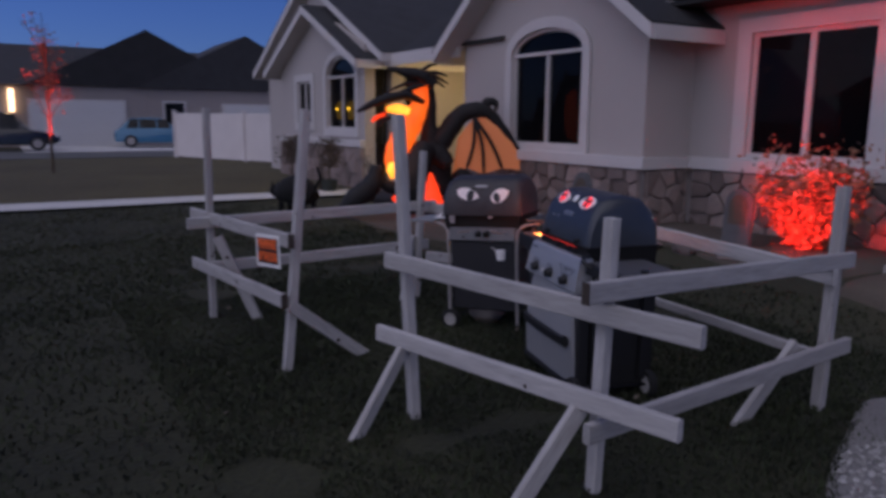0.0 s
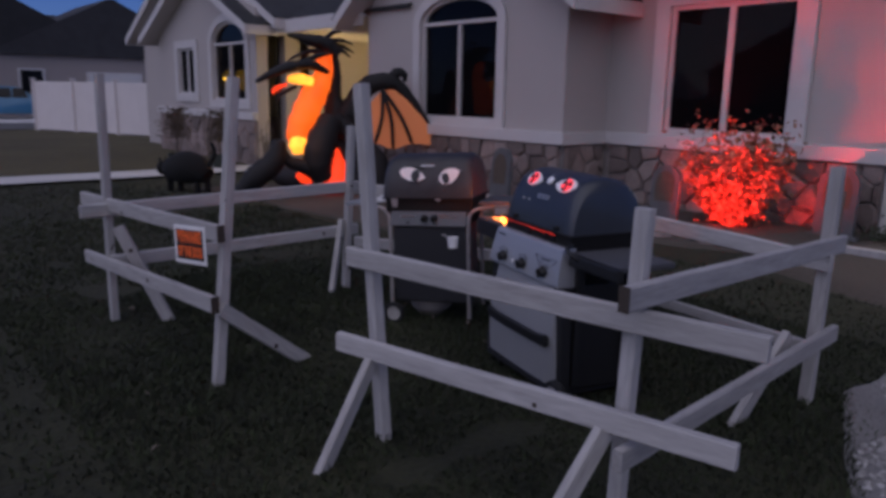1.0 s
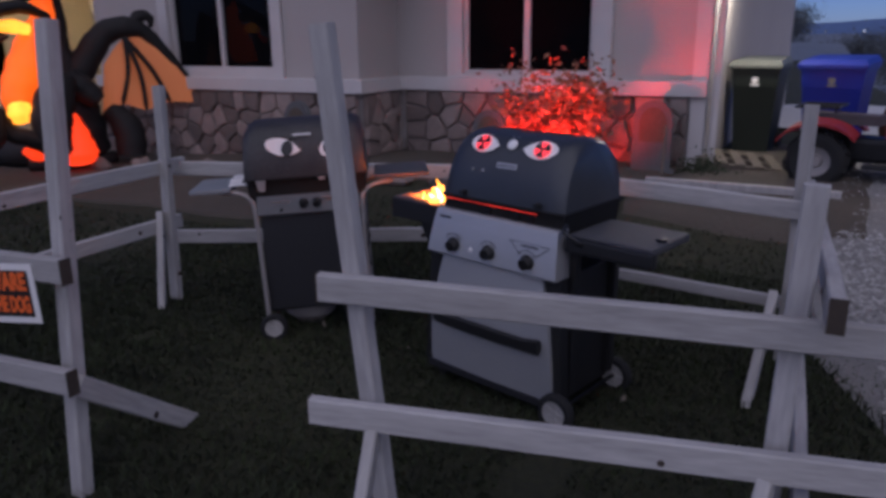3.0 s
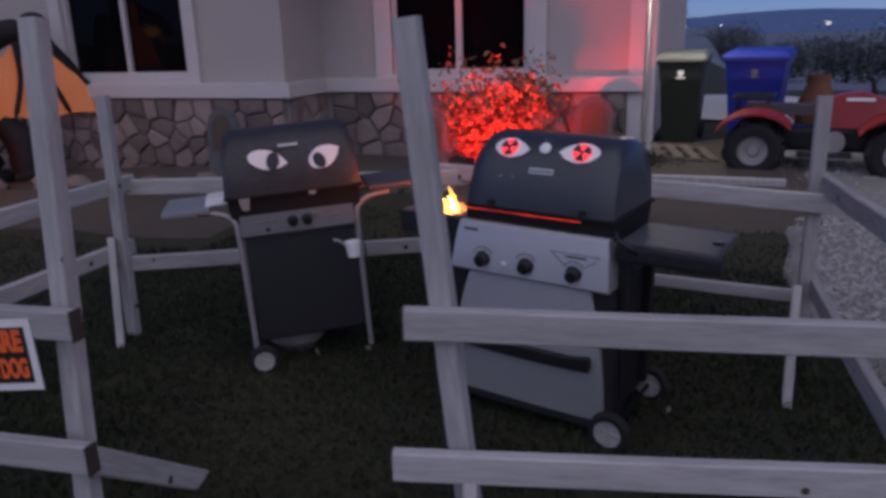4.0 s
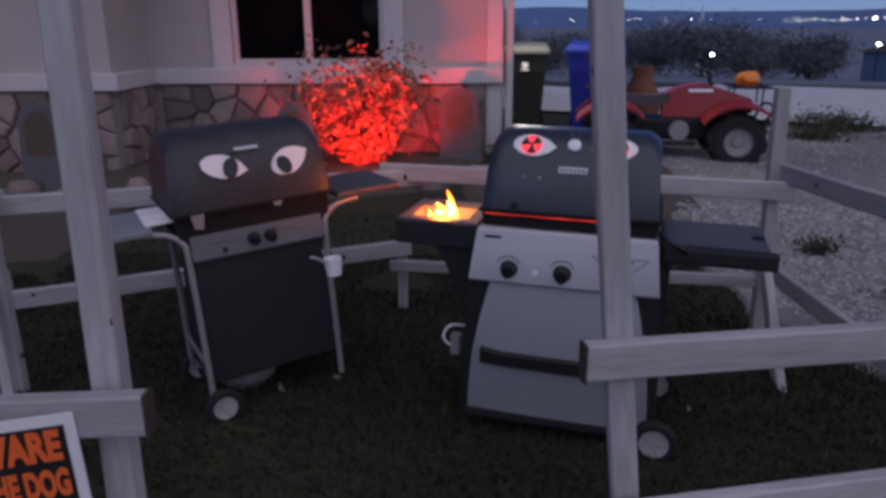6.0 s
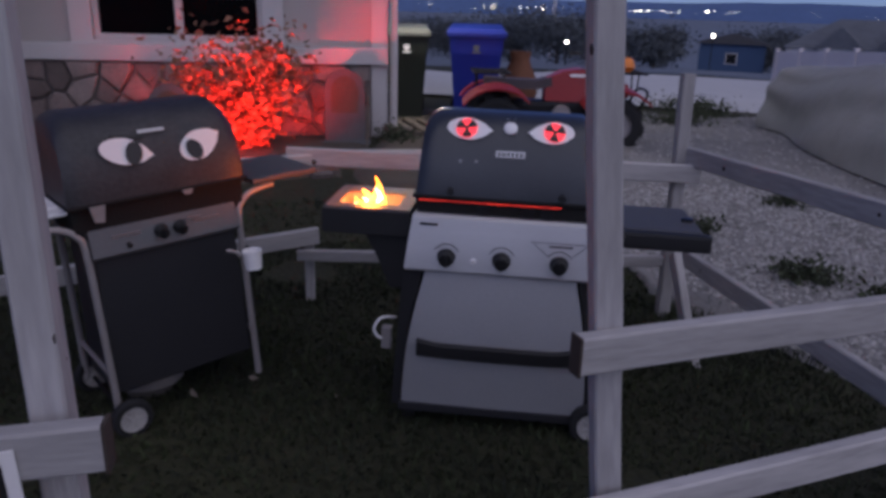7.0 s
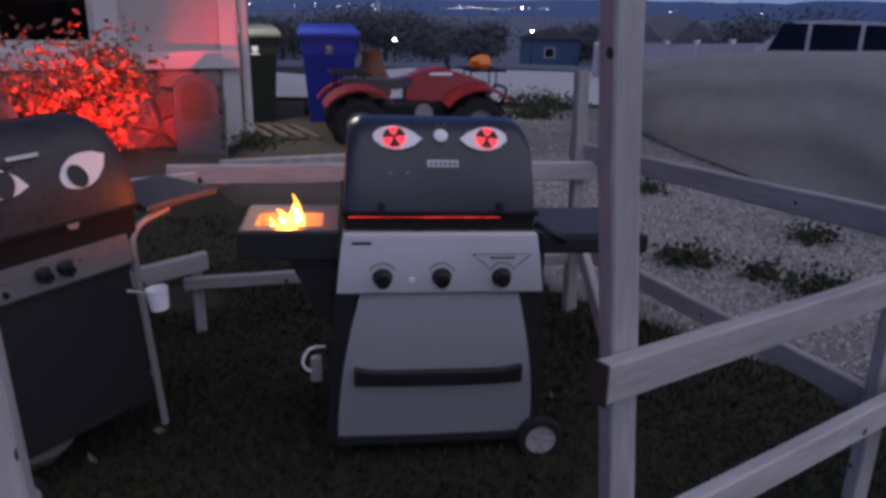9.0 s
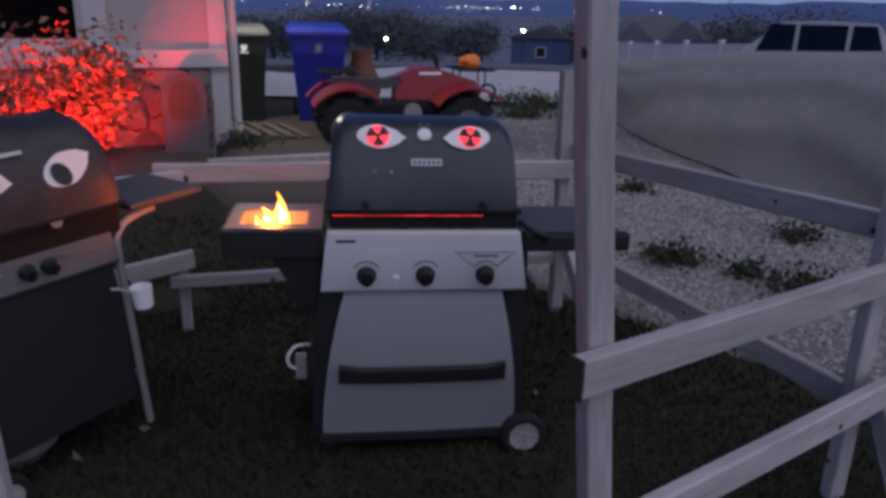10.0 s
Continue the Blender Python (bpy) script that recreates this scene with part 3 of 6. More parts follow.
def wheel(name, m, radius, width, parent, hub_mat=HUB):
    """A wheel whose axle runs along its own y."""
    turn = m @ pose(0, 0, 0, 90, 0, 0)
    bm = bmesh.new()
    lathe(bm, [(radius * 0.66, -width / 2), (radius * 0.92, -width / 2), (radius, -width * 0.3), (radius, width * 0.3), (radius * 0.92, width / 2), (radius * 0.66, width / 2)], turn, 26)
    bmesh.ops.delete(bm, geom=[f for f in bm.faces if len(f.verts) > 4], context="FACES_ONLY")
    tyre = part("wheel", bm, RUBBER, parent, "black tyre with a pale hub", True)
    bm = bmesh.new()
    lathe(bm, [(0.004, -width * 0.42), (radius * 0.16, -width * 0.42), (radius * 0.2, -width * 0.3), (radius * 0.6, -width * 0.36), (radius * 0.7, -width * 0.44), (radius * 0.7, width * 0.44),
               (radius * 0.6, width * 0.36), (radius * 0.2, width * 0.3), (radius * 0.16, width * 0.42), (0.004, width * 0.42)], turn, 24)
    part("hub", bm, hub_mat, tyre, smooth=True)
    bm = bmesh.new()
    for k in range(5):
        a = 2 * math.pi * k / 5
        box(bm, (radius * 0.46, 0.008, width * 0.9), turn @ Matrix.Rotation(a, 4, "Z") @ Matrix.Translation((radius * 0.38, 0, 0)), 0.002)
    part("spokes", bm, hub_mat, tyre)
    return tyre


def lid_skin(half, profile, round_ends=0.05):
    """A lid of that half width, from its profile in y, z; drawn in at both ends."""
    cy = sum(p[0] for p in profile) / len(profile)
    cz = min(p[1] for p in profile)
    rings = []
    n = 14
    for i in range(n + 1):
        u = -1 + 2 * i / n
        x = half * math.copysign(1 - (1 - abs(u)) ** 1.5, u)
        f = 1.0
        edge = half - abs(x)
        if edge < round_ends:
            f = 1 - 0.13 * (1 - edge / round_ends) ** 2
        rings.append([(x * (1 - 0.16 * (z - cz)), cy + (y - cy) * (0.5 + 0.5 * f), cz + (z - cz) * f) for y, z in profile])
    return loft(bmesh.new(), rings)


def teardrop(wide, high, point=1, lift=0.0, steps=22):
    """An almond with one pointed end (point=1: on its +x side)."""
    out = []
    for k in range(steps):
        a = 2 * math.pi * k / steps
        x = math.cos(a)
        y = math.sin(a) * (1 - 0.42 * max(0, x * point)) * (1 if x * point < 0.75 else max(0.05, (1 - abs(x)) / 0.25))
        out.append((x * wide / 2, y * high / 2 + lift * x * point))
    return out


def eye(m, parent, wide, high, point, lift, pupil, radiation=False, off=(0, 0)):
    e = part("eye", prism(bmesh.new(), teardrop(wide, high, point, lift), 0.004), EYE_WHITE, parent, "white cut-out eye stuck to the lid")
    e.matrix_basis = m
    bm = bmesh.new()
    if radiation:
        lathe(bm, [(0.001, 0), (pupil, 0), (pupil, 0.002), (0.001, 0.002)], Matrix.Translation((off[0], -0.003, off[1])) @ pose(0, 0, 0, 90, 0, 0), 26)
        part("pupil", bm, RED_GLOW, e, "red lit radiation sign pupil")
        bm = bmesh.new()
        for k in range(3):
            a0 = math.radians(90 + 120 * k + 30)
            fan = [(0.16 * pupil * math.cos(a0 + s * math.radians(60) / 6), 0.16 * pupil * math.sin(a0 + s * math.radians(60) / 6)) for s in range(7)]
            fan += [(0.98 * pupil * math.cos(a0 + s * math.radians(60) / 6), 0.98 * pupil * math.sin(a0 + s * math.radians(60) / 6)) for s in range(6, -1, -1)]
            prism(bm, fan, 0.002, Matrix.Translation((off[0], -0.0075, off[1])))
        lathe(bm, [(0.001, 0), (pupil * 0.17, 0), (pupil * 0.17, 0.002), (0.001, 0.002)], Matrix.Translation((off[0], -0.0055, off[1])) @ pose(0, 0, 0, 90, 0, 0), 12)
        part("radiation_blades", bm, EYE_BLACK, e, "three black blades")
    else:
        lathe(bm, [(0.001, 0), (pupil, 0), (pupil, 0.002), (0.001, 0.002)], Matrix.Translation((off[0], -0.003, off[1])) @ pose(0, 0, 0, 90, 0, 0) @ Matrix.Diagonal((0.9, 1.25, 1, 1)), 22)
        part("pupil", bm, EYE_BLACK, e, "black oval pupil")
    return e


def knob(m, parent, r=0.024):
    bm = bmesh.new()
    lathe(bm, [(0.001, 0), (r * 1.25, 0), (r * 1.2, 0.008), (r, 0.012), (r * 0.9, 0.035), (0.001, 0.037)], m @ pose(0, 0, 0, 90, 0, 0), 20)
    k = part("knob", bm, PLASTIC, parent, "round black control knob", True)
    bm = bmesh.new()
    box(bm, (r * 0.35, 0.01, r * 1.7), m @ Matrix.Translation((0, -0.037, 0)), 0.002)
    part("grip", bm, PLASTIC, k)
    return k


# steel-fronted grill with radiation eyes
g2 = thing("gas_grill", Matrix.Translation((-0.130, 1.040, 0.004)) @ pose(0, 0, 0, 0, 1.0, -13.5), "steel-fronted gas grill with radiation sign eyes on a dark lid", "grill", "grills in the pen")
prof = [(0.045, 0.90), (0.055, 0.98), (0.08, 1.06), (0.112, 1.122), (0.155, 1.163), (0.22, 1.185), (0.30, 1.19), (0.40, 1.172), (0.47, 1.11), (0.51, 1.02), (0.51, 0.90)]
lid2 = part("lid", lid_skin(0.325, prof), LID_BLACK, g2, "dark enamel lid", True)
bm = bmesh.new()
span(bm, (-0.335, 0.035, 0.893), (0.335, 0.52, 0.905), 0.004)
part("lid_rim", bm, SOOT, lid2)
for x, r in ((-0.20, 0.010), (0.20, 0.010)):
    bm = bmesh.new()
    lathe(bm, [(0.001, 0), (0.012, 0), (0.012, 0.035), (0.001, 0.035)], Matrix.Translation((x, 0.055, 0.925)) @ pose(0, 0, 0, 90, 0, 0), 12)
    part("handle_stub", bm, PLASTIC, lid2, "black stub of the missing lid handle", True)
T2 = -38
for s, cx in ((-1, -0.145), (1, 0.145)):
    eye(Matrix.Translation((cx, 0.121, 1.140)) @ pose(0, 0, 0, T2, 6 * s, 0), lid2, 0.165, 0.092, -s, 0.012 * -1, 0.038, True, (s * 0.012, 0.002))
bm = bmesh.new()
lathe(bm, [(0.001, 0), (0.024, 0), (0.024, 0.006), (0.018, 0.010), (0.001, 0.011)], Matrix.Translation((0, 0.126, 1.146)) @ pose(0, 0, 0, 90 + T2, 0, 0), 22)
part("thermometer", bm, EYE_WHITE, lid2, "round pale lid thermometer", True)
bm = bmesh.new()
box(bm, (0.105, 0.003, 0.024), Matrix.Translation((0.005, 0.078, 1.062)) @ pose(0, 0, 0, -22, 0, 0), 0.001)
badge = part("name_badge", bm, STEEL, lid2, "small steel badge with worn marks")
for k in range(6):
    bm = bmesh.new()
    box(bm, (0.009, 0.002, 0.011), Matrix.Translation((-0.035 + 0.016 * k, 0.0755, 1.062)) @ pose(0, 0, 0, -22, 0, 0))
    part("mark", bm, LID_BLACK, badge)
for p in ((-0.115, 0.066, 1.03), (-0.172, 0.066, 1.03), (-0.02, 0.115, 1.132), (0.02, 0.115, 1.132), (-0.012, 0.15, 1.178), (0.014, 0.15, 1.178)):
    bm = bmesh.new()
    blob(bm, p, (0.006, 0.006, 0.006) if p[2] < 1.05 else (0.003, 0.003, 0.003), 0, 6, 8)
    part("rivet", bm, STEEL, lid2)
bm = bmesh.new()
loft(bm, [[(sx * w, y, z) for sx, y in ((-1, 0.05), (1, 0.05), (1, 0.50), (-1, 0.50))] for w, z in ((0.25, 0.62), (0.29, 0.74), (0.315, 0.80), (0.325, 0.893))])
fire2 = part("firebox", bm, SOOT, g2, "sooty black firebox")
bm = bmesh.new()
span(bm, (-0.31, 0.030, 0.8872), (0.20, 0.034, 0.8902))
part("ember_slit", bm, EMBER, fire2, "red glowing slit under the lid")
for x in (0.06, 0.13, -0.10):
    bm = bmesh.new()
    span(bm, (x, 0.044, 0.83), (x + 0.045, 0.05, 0.875), 0.002)
    part("firebox_bracket", bm, BOLT, fire2)
# control panel
bm = bmesh.new()
loft(bm, [[(-0.327, y, z), (0.327, y, z), (0.327, 0.08, z), (-0.327, 0.08, z)] for y, z in ((0.02, 0.838), (0.014, 0.842))] +
     [[(-w, y, z), (w, y, z), (w, 0.08, z), (-w, 0.08, z)] for w, y, z in ((0.328, 0.0, 0.832), (0.336, -0.012, 0.78), (0.342, -0.026, 0.72), (0.350, -0.038, 0.648), (0.349, -0.034, 0.64))][0:])
panel2 = part("control_panel", bm, STEEL, g2, "brushed steel control panel", True, 25)
for x in (-0.198, 0.0, 0.205):
    knob(Matrix.Translation((x, -0.029, 0.698)) @ pose(0, 0, 0, 8, 0, 0), panel2, 0.027)
    bm = bmesh.new()
    pts = [(x + 0.046 * math.cos(a), -0.036 + 0.001, 0.703 + 0.046 * math.sin(a)) for a in [math.radians(25 + 13 * k) for k in range(11)]]
    tube(bm, [(p[0], -0.031 + (0.72 - p[2]) * 0.15 - 0.0005, p[2]) for p in pts], 0.0018, 5)
    part("dial_mark", bm, PLASTIC, panel2)
bm = bmesh.new()
lathe(bm, [(0.001, 0), (0.011, 0), (0.010, 0.008), (0.001, 0.009)], Matrix.Translation((-0.10, -0.031, 0.69)) @ pose(0, 0, 0, 98, 0, 0), 14)
part("igniter_button", bm, EYE_WHITE, panel2, "small pale igniter button")
bm = bmesh.new()
span(bm, (0.10, -0.0185, 0.772), (0.30, -0.0175, 0.774))
for sx in (-1, 1):
    beam(bm, (0.205 + sx * 0.10, -0.0185, 0.772), (0.205 + sx * 0.045, -0.026, 0.728), 0.002, 0.002, bevel=0)
span(bm, (0.165, -0.0205, 0.758), (0.25, -0.0195, 0.764))
part("printed_lines", bm, PLASTIC, panel2, "thin printed lines round the side knob")
bm = bmesh.new()
span(bm, (-0.30, -0.0105, 0.806), (-0.235, -0.0085, 0.815))
part("printed_mark", bm, PLASTIC, panel2)
# cabinet
bm = bmesh.new()
span(bm, (-0.345, 0.03, 0.06), (0.345, 0.50, 0.64), 0.01)
cab2 = part("cabinet", bm, PLASTIC, g2, "black cart body")
rows = []
for k in range(13):
    t = k / 12
    z = 0.635 - 0.545 * t
    w = 0.275 + 0.078 * (1 - (1 - t) ** 1.9)
    bulge = -0.006 - 0.028 * math.sin(math.pi * (0.15 + 0.75 * t))
    rows.append([(-w, 0.028, z), (-w * 0.985, bulge + 0.006, z), (-w * 0.5, bulge, z), (0, bulge - 0.003, z), (w * 0.5, bulge, z), (w * 0.985, bulge + 0.006, z), (w, 0.028, z)])
door2 = part("door", loft(bmesh.new(), rows), STEEL_DOOR, g2, "flared steel cabinet door", True, 50)
bm = bmesh.new()
rows = []
for k in range(9):
    u = -1 + k / 4
    x = 0.292 * u
    f = -0.075 + 0.006 * abs(u) ** 3
    lo = 0.305 + 0.004 * u * u
    rows.append([(x, f + 0.02, 0.368 + 0.012 * (abs(u) > 0.95)), (x, f, 0.361 + 0.012 * (abs(u) > 0.95)), (x, f + 0.004, lo + 0.01), (x, f + 0.015, lo), (x, f + 0.04, lo + 0.01), (x, f + 0.04, 0.356)])
part("door_handle", loft(bm, rows), PLASTIC, door2, "long black door handle", True, 30)
for sx in (-1, 1):
    bm = bmesh.new()
    loft(bm, [[(sx * a, y, z) for a, y in ((w0, -0.012), (0.356 + 0.032 * t, -0.006), (0.356 + 0.032 * t, 0.05), (w0, 0.05))]
              for t, z, w0 in ((0, 0.635, 0.282), (0.35, 0.45, 0.322), (0.7, 0.25, 0.344), (1, 0.075, 0.354))])
    part("side_cheek", bm, PLASTIC, cab2, "black cheek beside the door")
bm = bmesh.new()
span(bm, (-0.36, -0.022, 0.055), (0.36, 0.03, 0.09), 0.006)
part("base_rail", bm, CART_GREY, cab2, "dull grey bottom rail")
for y in (-0.035, 0.46):
    wheel("wheel", Matrix.Translation((0.383, y, 0.070)), 0.084, 0.045, g2)
bm = bmesh.new()
tube(bm, [(0.383, -0.03, 0.070), (0.383, 0.47, 0.070)], 0.009, 8)
part("axle", bm, BOLT, g2)
for y in (0.06, 0.44):
    bm = bmesh.new()
    span(bm, (-0.35, y - 0.02, -0.012), (-0.30, y + 0.02, 0.06), 0.004)
    part("foot", bm, PLASTIC, g2)
# side burner with the fire
bm = bmesh.new()
x0, x1, y0, y1 = -0.665, -0.345, 0.06, 0.40
rx0, rx1, ry0, ry1 = -0.625, -0.395, 0.115, 0.30
for lo, hi in (((x0, y0, 0.80), (x1, ry0, 0.835)), ((x0, ry1, 0.80), (x1, y1, 0.835)), ((x0, ry0, 0.80), (rx0, ry1, 0.835)), ((rx1, ry0, 0.80), (x1, ry1, 0.835))):
    span(bm, lo, hi)
burner = part("side_burner", bm, PANEL_GREY, g2, "grey side burner shelf")
bm = bmesh.new()
span(bm, (rx0, ry0, 0.755), (rx1, ry1, 0.765))
for lo, hi in (((rx0, ry0, 0.765), (rx1, ry0 + 0.004, 0.83)), ((rx0, ry1 - 0.004, 0.765), (rx1, ry1, 0.83)), ((rx0, ry0 + 0.004, 0.765), (rx0 + 0.004, ry1 - 0.004, 0.83)),
               ((rx1 - 0.004, ry0 + 0.004, 0.765), (rx1, ry1 - 0.004, 0.83))):
    span(bm, lo, hi)
part("burner_tray", bm, TUBE, burner, "pale tray lit orange by the fire")
bm = bmesh.new()
span(bm, (x0 - 0.006, y0 - 0.012, 0.735), (x1, y0, 0.828), 0.004)
span(bm, (x0 - 0.012, y0, 0.735), (x0, y1, 0.828), 0.004)
part("shelf_apron", bm, PLASTIC, burner, "black shelf apron")
for yy in (0.10, 0.36):
    bm = bmesh.new()
    loft(bm, [[(a, yy - 0.015, z), (a + w, yy - 0.015, z), (a + w, yy + 0.015, z), (a, yy + 0.015, z)] for a, w, z in ((-0.53, 0.17, 0.75), (-0.47, 0.12, 0.64), (-0.42, 0.07, 0.52))])
    part("shelf_bracket", bm, PLASTIC, g2, "black shelf bracket")
# right shelf
bm = bmesh.new()
span(bm, (0.345, 0.05, 0.795), (0.71, 0.40, 0.83), 0.016)
shelf2 = part("side_shelf", bm, SHELF, g2, "dark plastic side shelf")
bm = bmesh.new()
span(bm, (0.35, 0.02, 0.76), (0.735, 0.062, 0.825), 0.014)
part("shelf_edge", bm, PLASTIC, shelf2)
# raised black disc, the dark of the hole is only its colour
bm = bmesh.new()
lathe(bm, [(0.001, 0), (0.022, 0), (0.022, 0.01), (0.001, 0.011)], Matrix.Translation((0.68, 0.2, 0.83)), 16)
part("cup_hole", bm, EYE_BLACK, shelf2)
bm = bmesh.new()
tube(bm, arc([(0.335, 0.05, 0.86), (0.36, 0.0, 0.85), (0.41, 0.0, 0.825), (0.43, 0.03, 0.80)]), 0.011, 8)
part("lid_hinge", bm, PLASTIC, g2, "black hinge knuckle", True)
bm = bmesh.new()
span(bm, (0.345, 0.07, 0.10), (0.38, 0.11, 0.79), 0.006)
span(bm, (0.345, 0.40, 0.10), (0.38, 0.44, 0.79), 0.006)
part("cart_leg", bm, PLASTIC, g2)
bm = bmesh.new()
tube(bm, arc([(-0.35, 0.10, 0.40), (-0.40, 0.06, 0.41), (-0.425, 0.05, 0.37), (-0.41, 0.06, 0.33), (-0.36, 0.08, 0.315)]), 0.006, 8)
hose = part("gas_hose", bm, EYE_WHITE, g2, "pale looped gas hose", True)
hose.location = (-0.045, 0, -0.01)
bm = bmesh.new()
span(bm, (-0.40, 0.06, 0.28), (-0.36, 0.10, 0.37), 0.008)
part("regulator", bm, TUBE, hose, "pale gas regulator")


def flame(at, tall, wide, seed):
    f = thing("flame", Matrix.Translation(at), "bright yellow fire burning in the side burner", "fire")
    rnd = random.Random(seed)
    for i, (x, h, w) in enumerate(((0.12, 1.0, 0.26), (-0.24, 0.50, 0.28), (0.27, 0.48, 0.28), (0.02, 0.72, 0.30), (-0.10, 0.62, 0.28), (0.45, 0.22, 0.24), (-0.44, 0.26, 0.24))):
        for mat, k in ((FLAME_OUT, 1.0), (FLAME_IN, 0.72)):
            bm = bmesh.new()
            y = rnd.uniform(-0.02, 0.02)
            pts, rad = [], []
            for s in range(10):
                t = s / 9
                pts.append((x * wide + 0.16 * wide * math.sin(3.4 * t + i * 1.7) * t, y + 0.012 * math.sin(5 * t + i), tall * h * k * t))
                rad.append(max(0.0012, w * wide * 0.85 * (1 - t) ** 0.8 * (0.65 + 0.6 * math.sin(math.pi * min(1, t * 1.5 + 0.12))) * (1.0 if k == 1 else 0.8)))
            tube(bm, pts, rad, 8, 0.6 if k == 1 else 0.75, (0, 1, 0))
            part("flame_tongue" if k == 1 else "flame_core", bm, mat, f, smooth=True)
    return f


fire_at = g2.matrix_world @ Vector((-0.515, 0.20, 0.77))
flame(fire_at, 0.16, 0.16, 4)
lamp("fire_light", fire_at + Vector((0, 0, 0.085)), 4.2, (1.0, 0.17, 0.02), 0.04)

# grey grill with angry eyes
g1 = thing("gas_grill", Matrix.Translation((-1.298, 1.325, 0.022)) @ pose(0, 0, 0, 0, -3.0, 33), "dull grey cart grill with angry cut-out eyes and crooked teeth", "grill", "grills in the pen")
prof = [(-0.018, 0.875), (-0.018, 0.935), (-0.005, 1.016), (0.025, 1.09), (0.075, 1.14), (0.155, 1.168), (0.27, 1.168), (0.34, 1.14), (0.39, 1.073), (0.41, 0.98), (0.41, 0.875)]
lid1 = part("lid", lid_skin(0.325, prof), LID_GREY, g1, "dull grey dented lid", True)
bm = bmesh.new()
span(bm, (-0.33, -0.028, 0.866), (0.33, 0.42, 0.878), 0.004)
part("lid_rim", bm, SOOT, lid1)
T1 = -16
eye(Matrix.Translation((-0.100, -0.012, 1.037)) @ pose(0, 0, 0, T1, 15, 0), lid1, 0.19, 0.094, 1, 0.0, 0.033, False, (0.022, -0.002))
eye(Matrix.Translation((0.165, -0.012, 1.030)) @ pose(0, 0, 0, T1, -25, 0), lid1, 0.165, 0.105, 1, 0.0, 0.031, False, (-0.032, -0.006))
bm = bmesh.new()
box(bm, (0.12, 0.004, 0.012), Matrix.Translation((-0.09, 0.012, 1.085)) @ pose(0, 0, 0, -32, 8, 0), 0.001)
part("brow", bm, EYE_BLACK, lid1, "black painted brow")
bm = bmesh.new()
box(bm, (0.095, 0.003, 0.013), Matrix.Translation((0.0, 0.018, 1.095)) @ pose(0, 0, 0, -36, 0, 0), 0.001)
part("name_badge", bm, STEEL, lid1, "small worn badge")
for x, w, h in ((-0.235, 0.052, 0.060), (0.085, 0.040, 0.018)):
    bm = bmesh.new()
    prism(bm, [(x - w / 2, 0.872), (x + w / 2, 0.872), (x + w * 0.32, 0.872 - h), (x - w * 0.3, 0.872 - h * 0.92)], 0.006, Matrix.Translation((0, -0.036, 0)))
    part("tooth", bm, TUBE, lid1, "crooked pale tooth")
bm = bmesh.new()
loft(bm, [[(sx * w, y, z) for sx, y in ((-1, 0.0), (1, 0.0), (1, 0.40), (-1, 0.40))] for w, z in ((0.25, 0.66), (0.28, 0.72), (0.31, 0.77), (0.315, 0.866))])
part("firebox", bm, SOOT, g1, "sooty rusted firebox")
bm = bmesh.new()
loft(bm, [[(-w, y, z), (w, y, z), (w, 0.10, z), (-w, 0.10, z)] for w, y, z in ((0.268, 0.010, 0.785), (0.272, 0.0, 0.78), (0.276, -0.025, 0.685), (0.272, -0.02, 0.675))])
panel1 = part("control_panel", bm, PANEL_GREY, g1, "grey control panel with worn labels", True, 30)
for x in (-0.025, 0.045):
    knob(Matrix.Translation((x, -0.013, 0.735)) @ pose(0, 0, 0, 12, 0, 0), panel1, 0.021)
for x, z, w, h in ((-0.15, 0.745, 0.10, 0.010), (-0.12, 0.712, 0.03, 0.012), (0.15, 0.742, 0.10, 0.012), (0.13, 0.726, 0.07, 0.010), (0.16, 0.711, 0.09, 0.009), (0.10, 0.755, 0.05, 0.012)):
    bm = bmesh.new()
    box(bm, (w, 0.002, h), Matrix.Translation((x, -0.0125 + (0.735 - z) * 0.26, z)) @ pose(0, 0, 0, 15, 0, 0))
    part("worn_label", bm, TUBE, panel1, "worn pale label")
bm = bmesh.new()
lathe(bm, [(0.001, 0), (0.010, 0), (0.009, 0.012), (0.001, 0.013)], Matrix.Translation((-0.145, -0.016, 0.708)) @ pose(0, 0, 0, 100, 0, 0), 12)
part("igniter_button", bm, PLASTIC, panel1)
bm = bmesh.new()
loft(bm, [[(-w, y, z), (w, y, z), (w, 0.30, z), (-w, 0.30, z)] for w, y, z in ((0.262, 0.0, 0.675), (0.268, -0.004, 0.45), (0.276, 0.0, 0.14), (0.27, 0.01, 0.13))])
part("front_panel", bm, CART_GREY, g1, "plain dark grey cart panel", True, 30)
for sx in (-1, 1):
    bm = bmesh.new()
    foot = (sx * 0.285, -0.03, 0.07 if sx < 0 else 0.035)
    tube(bm, arc([foot, (sx * 0.285, -0.015, 0.40), (sx * 0.288, 0.0, 0.70), (sx * 0.305, 0.01, 0.765), (sx * 0.36, 0.02, 0.80), (sx * 0.46, 0.03, 0.812)], 5), 0.0135, 10)
    part("leg_tube", bm, TUBE, g1, "bent grey steel tube", True)
    bm = bmesh.new()
    tube(bm, arc([(sx * 0.285, 0.36, 0.07 if sx < 0 else 0.035), (sx * 0.288, 0.34, 0.70), (sx * 0.31, 0.34, 0.77), (sx * 0.46, 0.34, 0.812)], 5), 0.0135, 10)
    part("leg_tube", bm, TUBE, g1, "bent grey steel tube", True)
bm = bmesh.new()
span(bm, (0.36, 0.0, 0.828), (0.66, 0.36, 0.852), 0.010)
part("side_shelf", bm, SHELF, g1, "dark side shelf")
bm = bmesh.new()
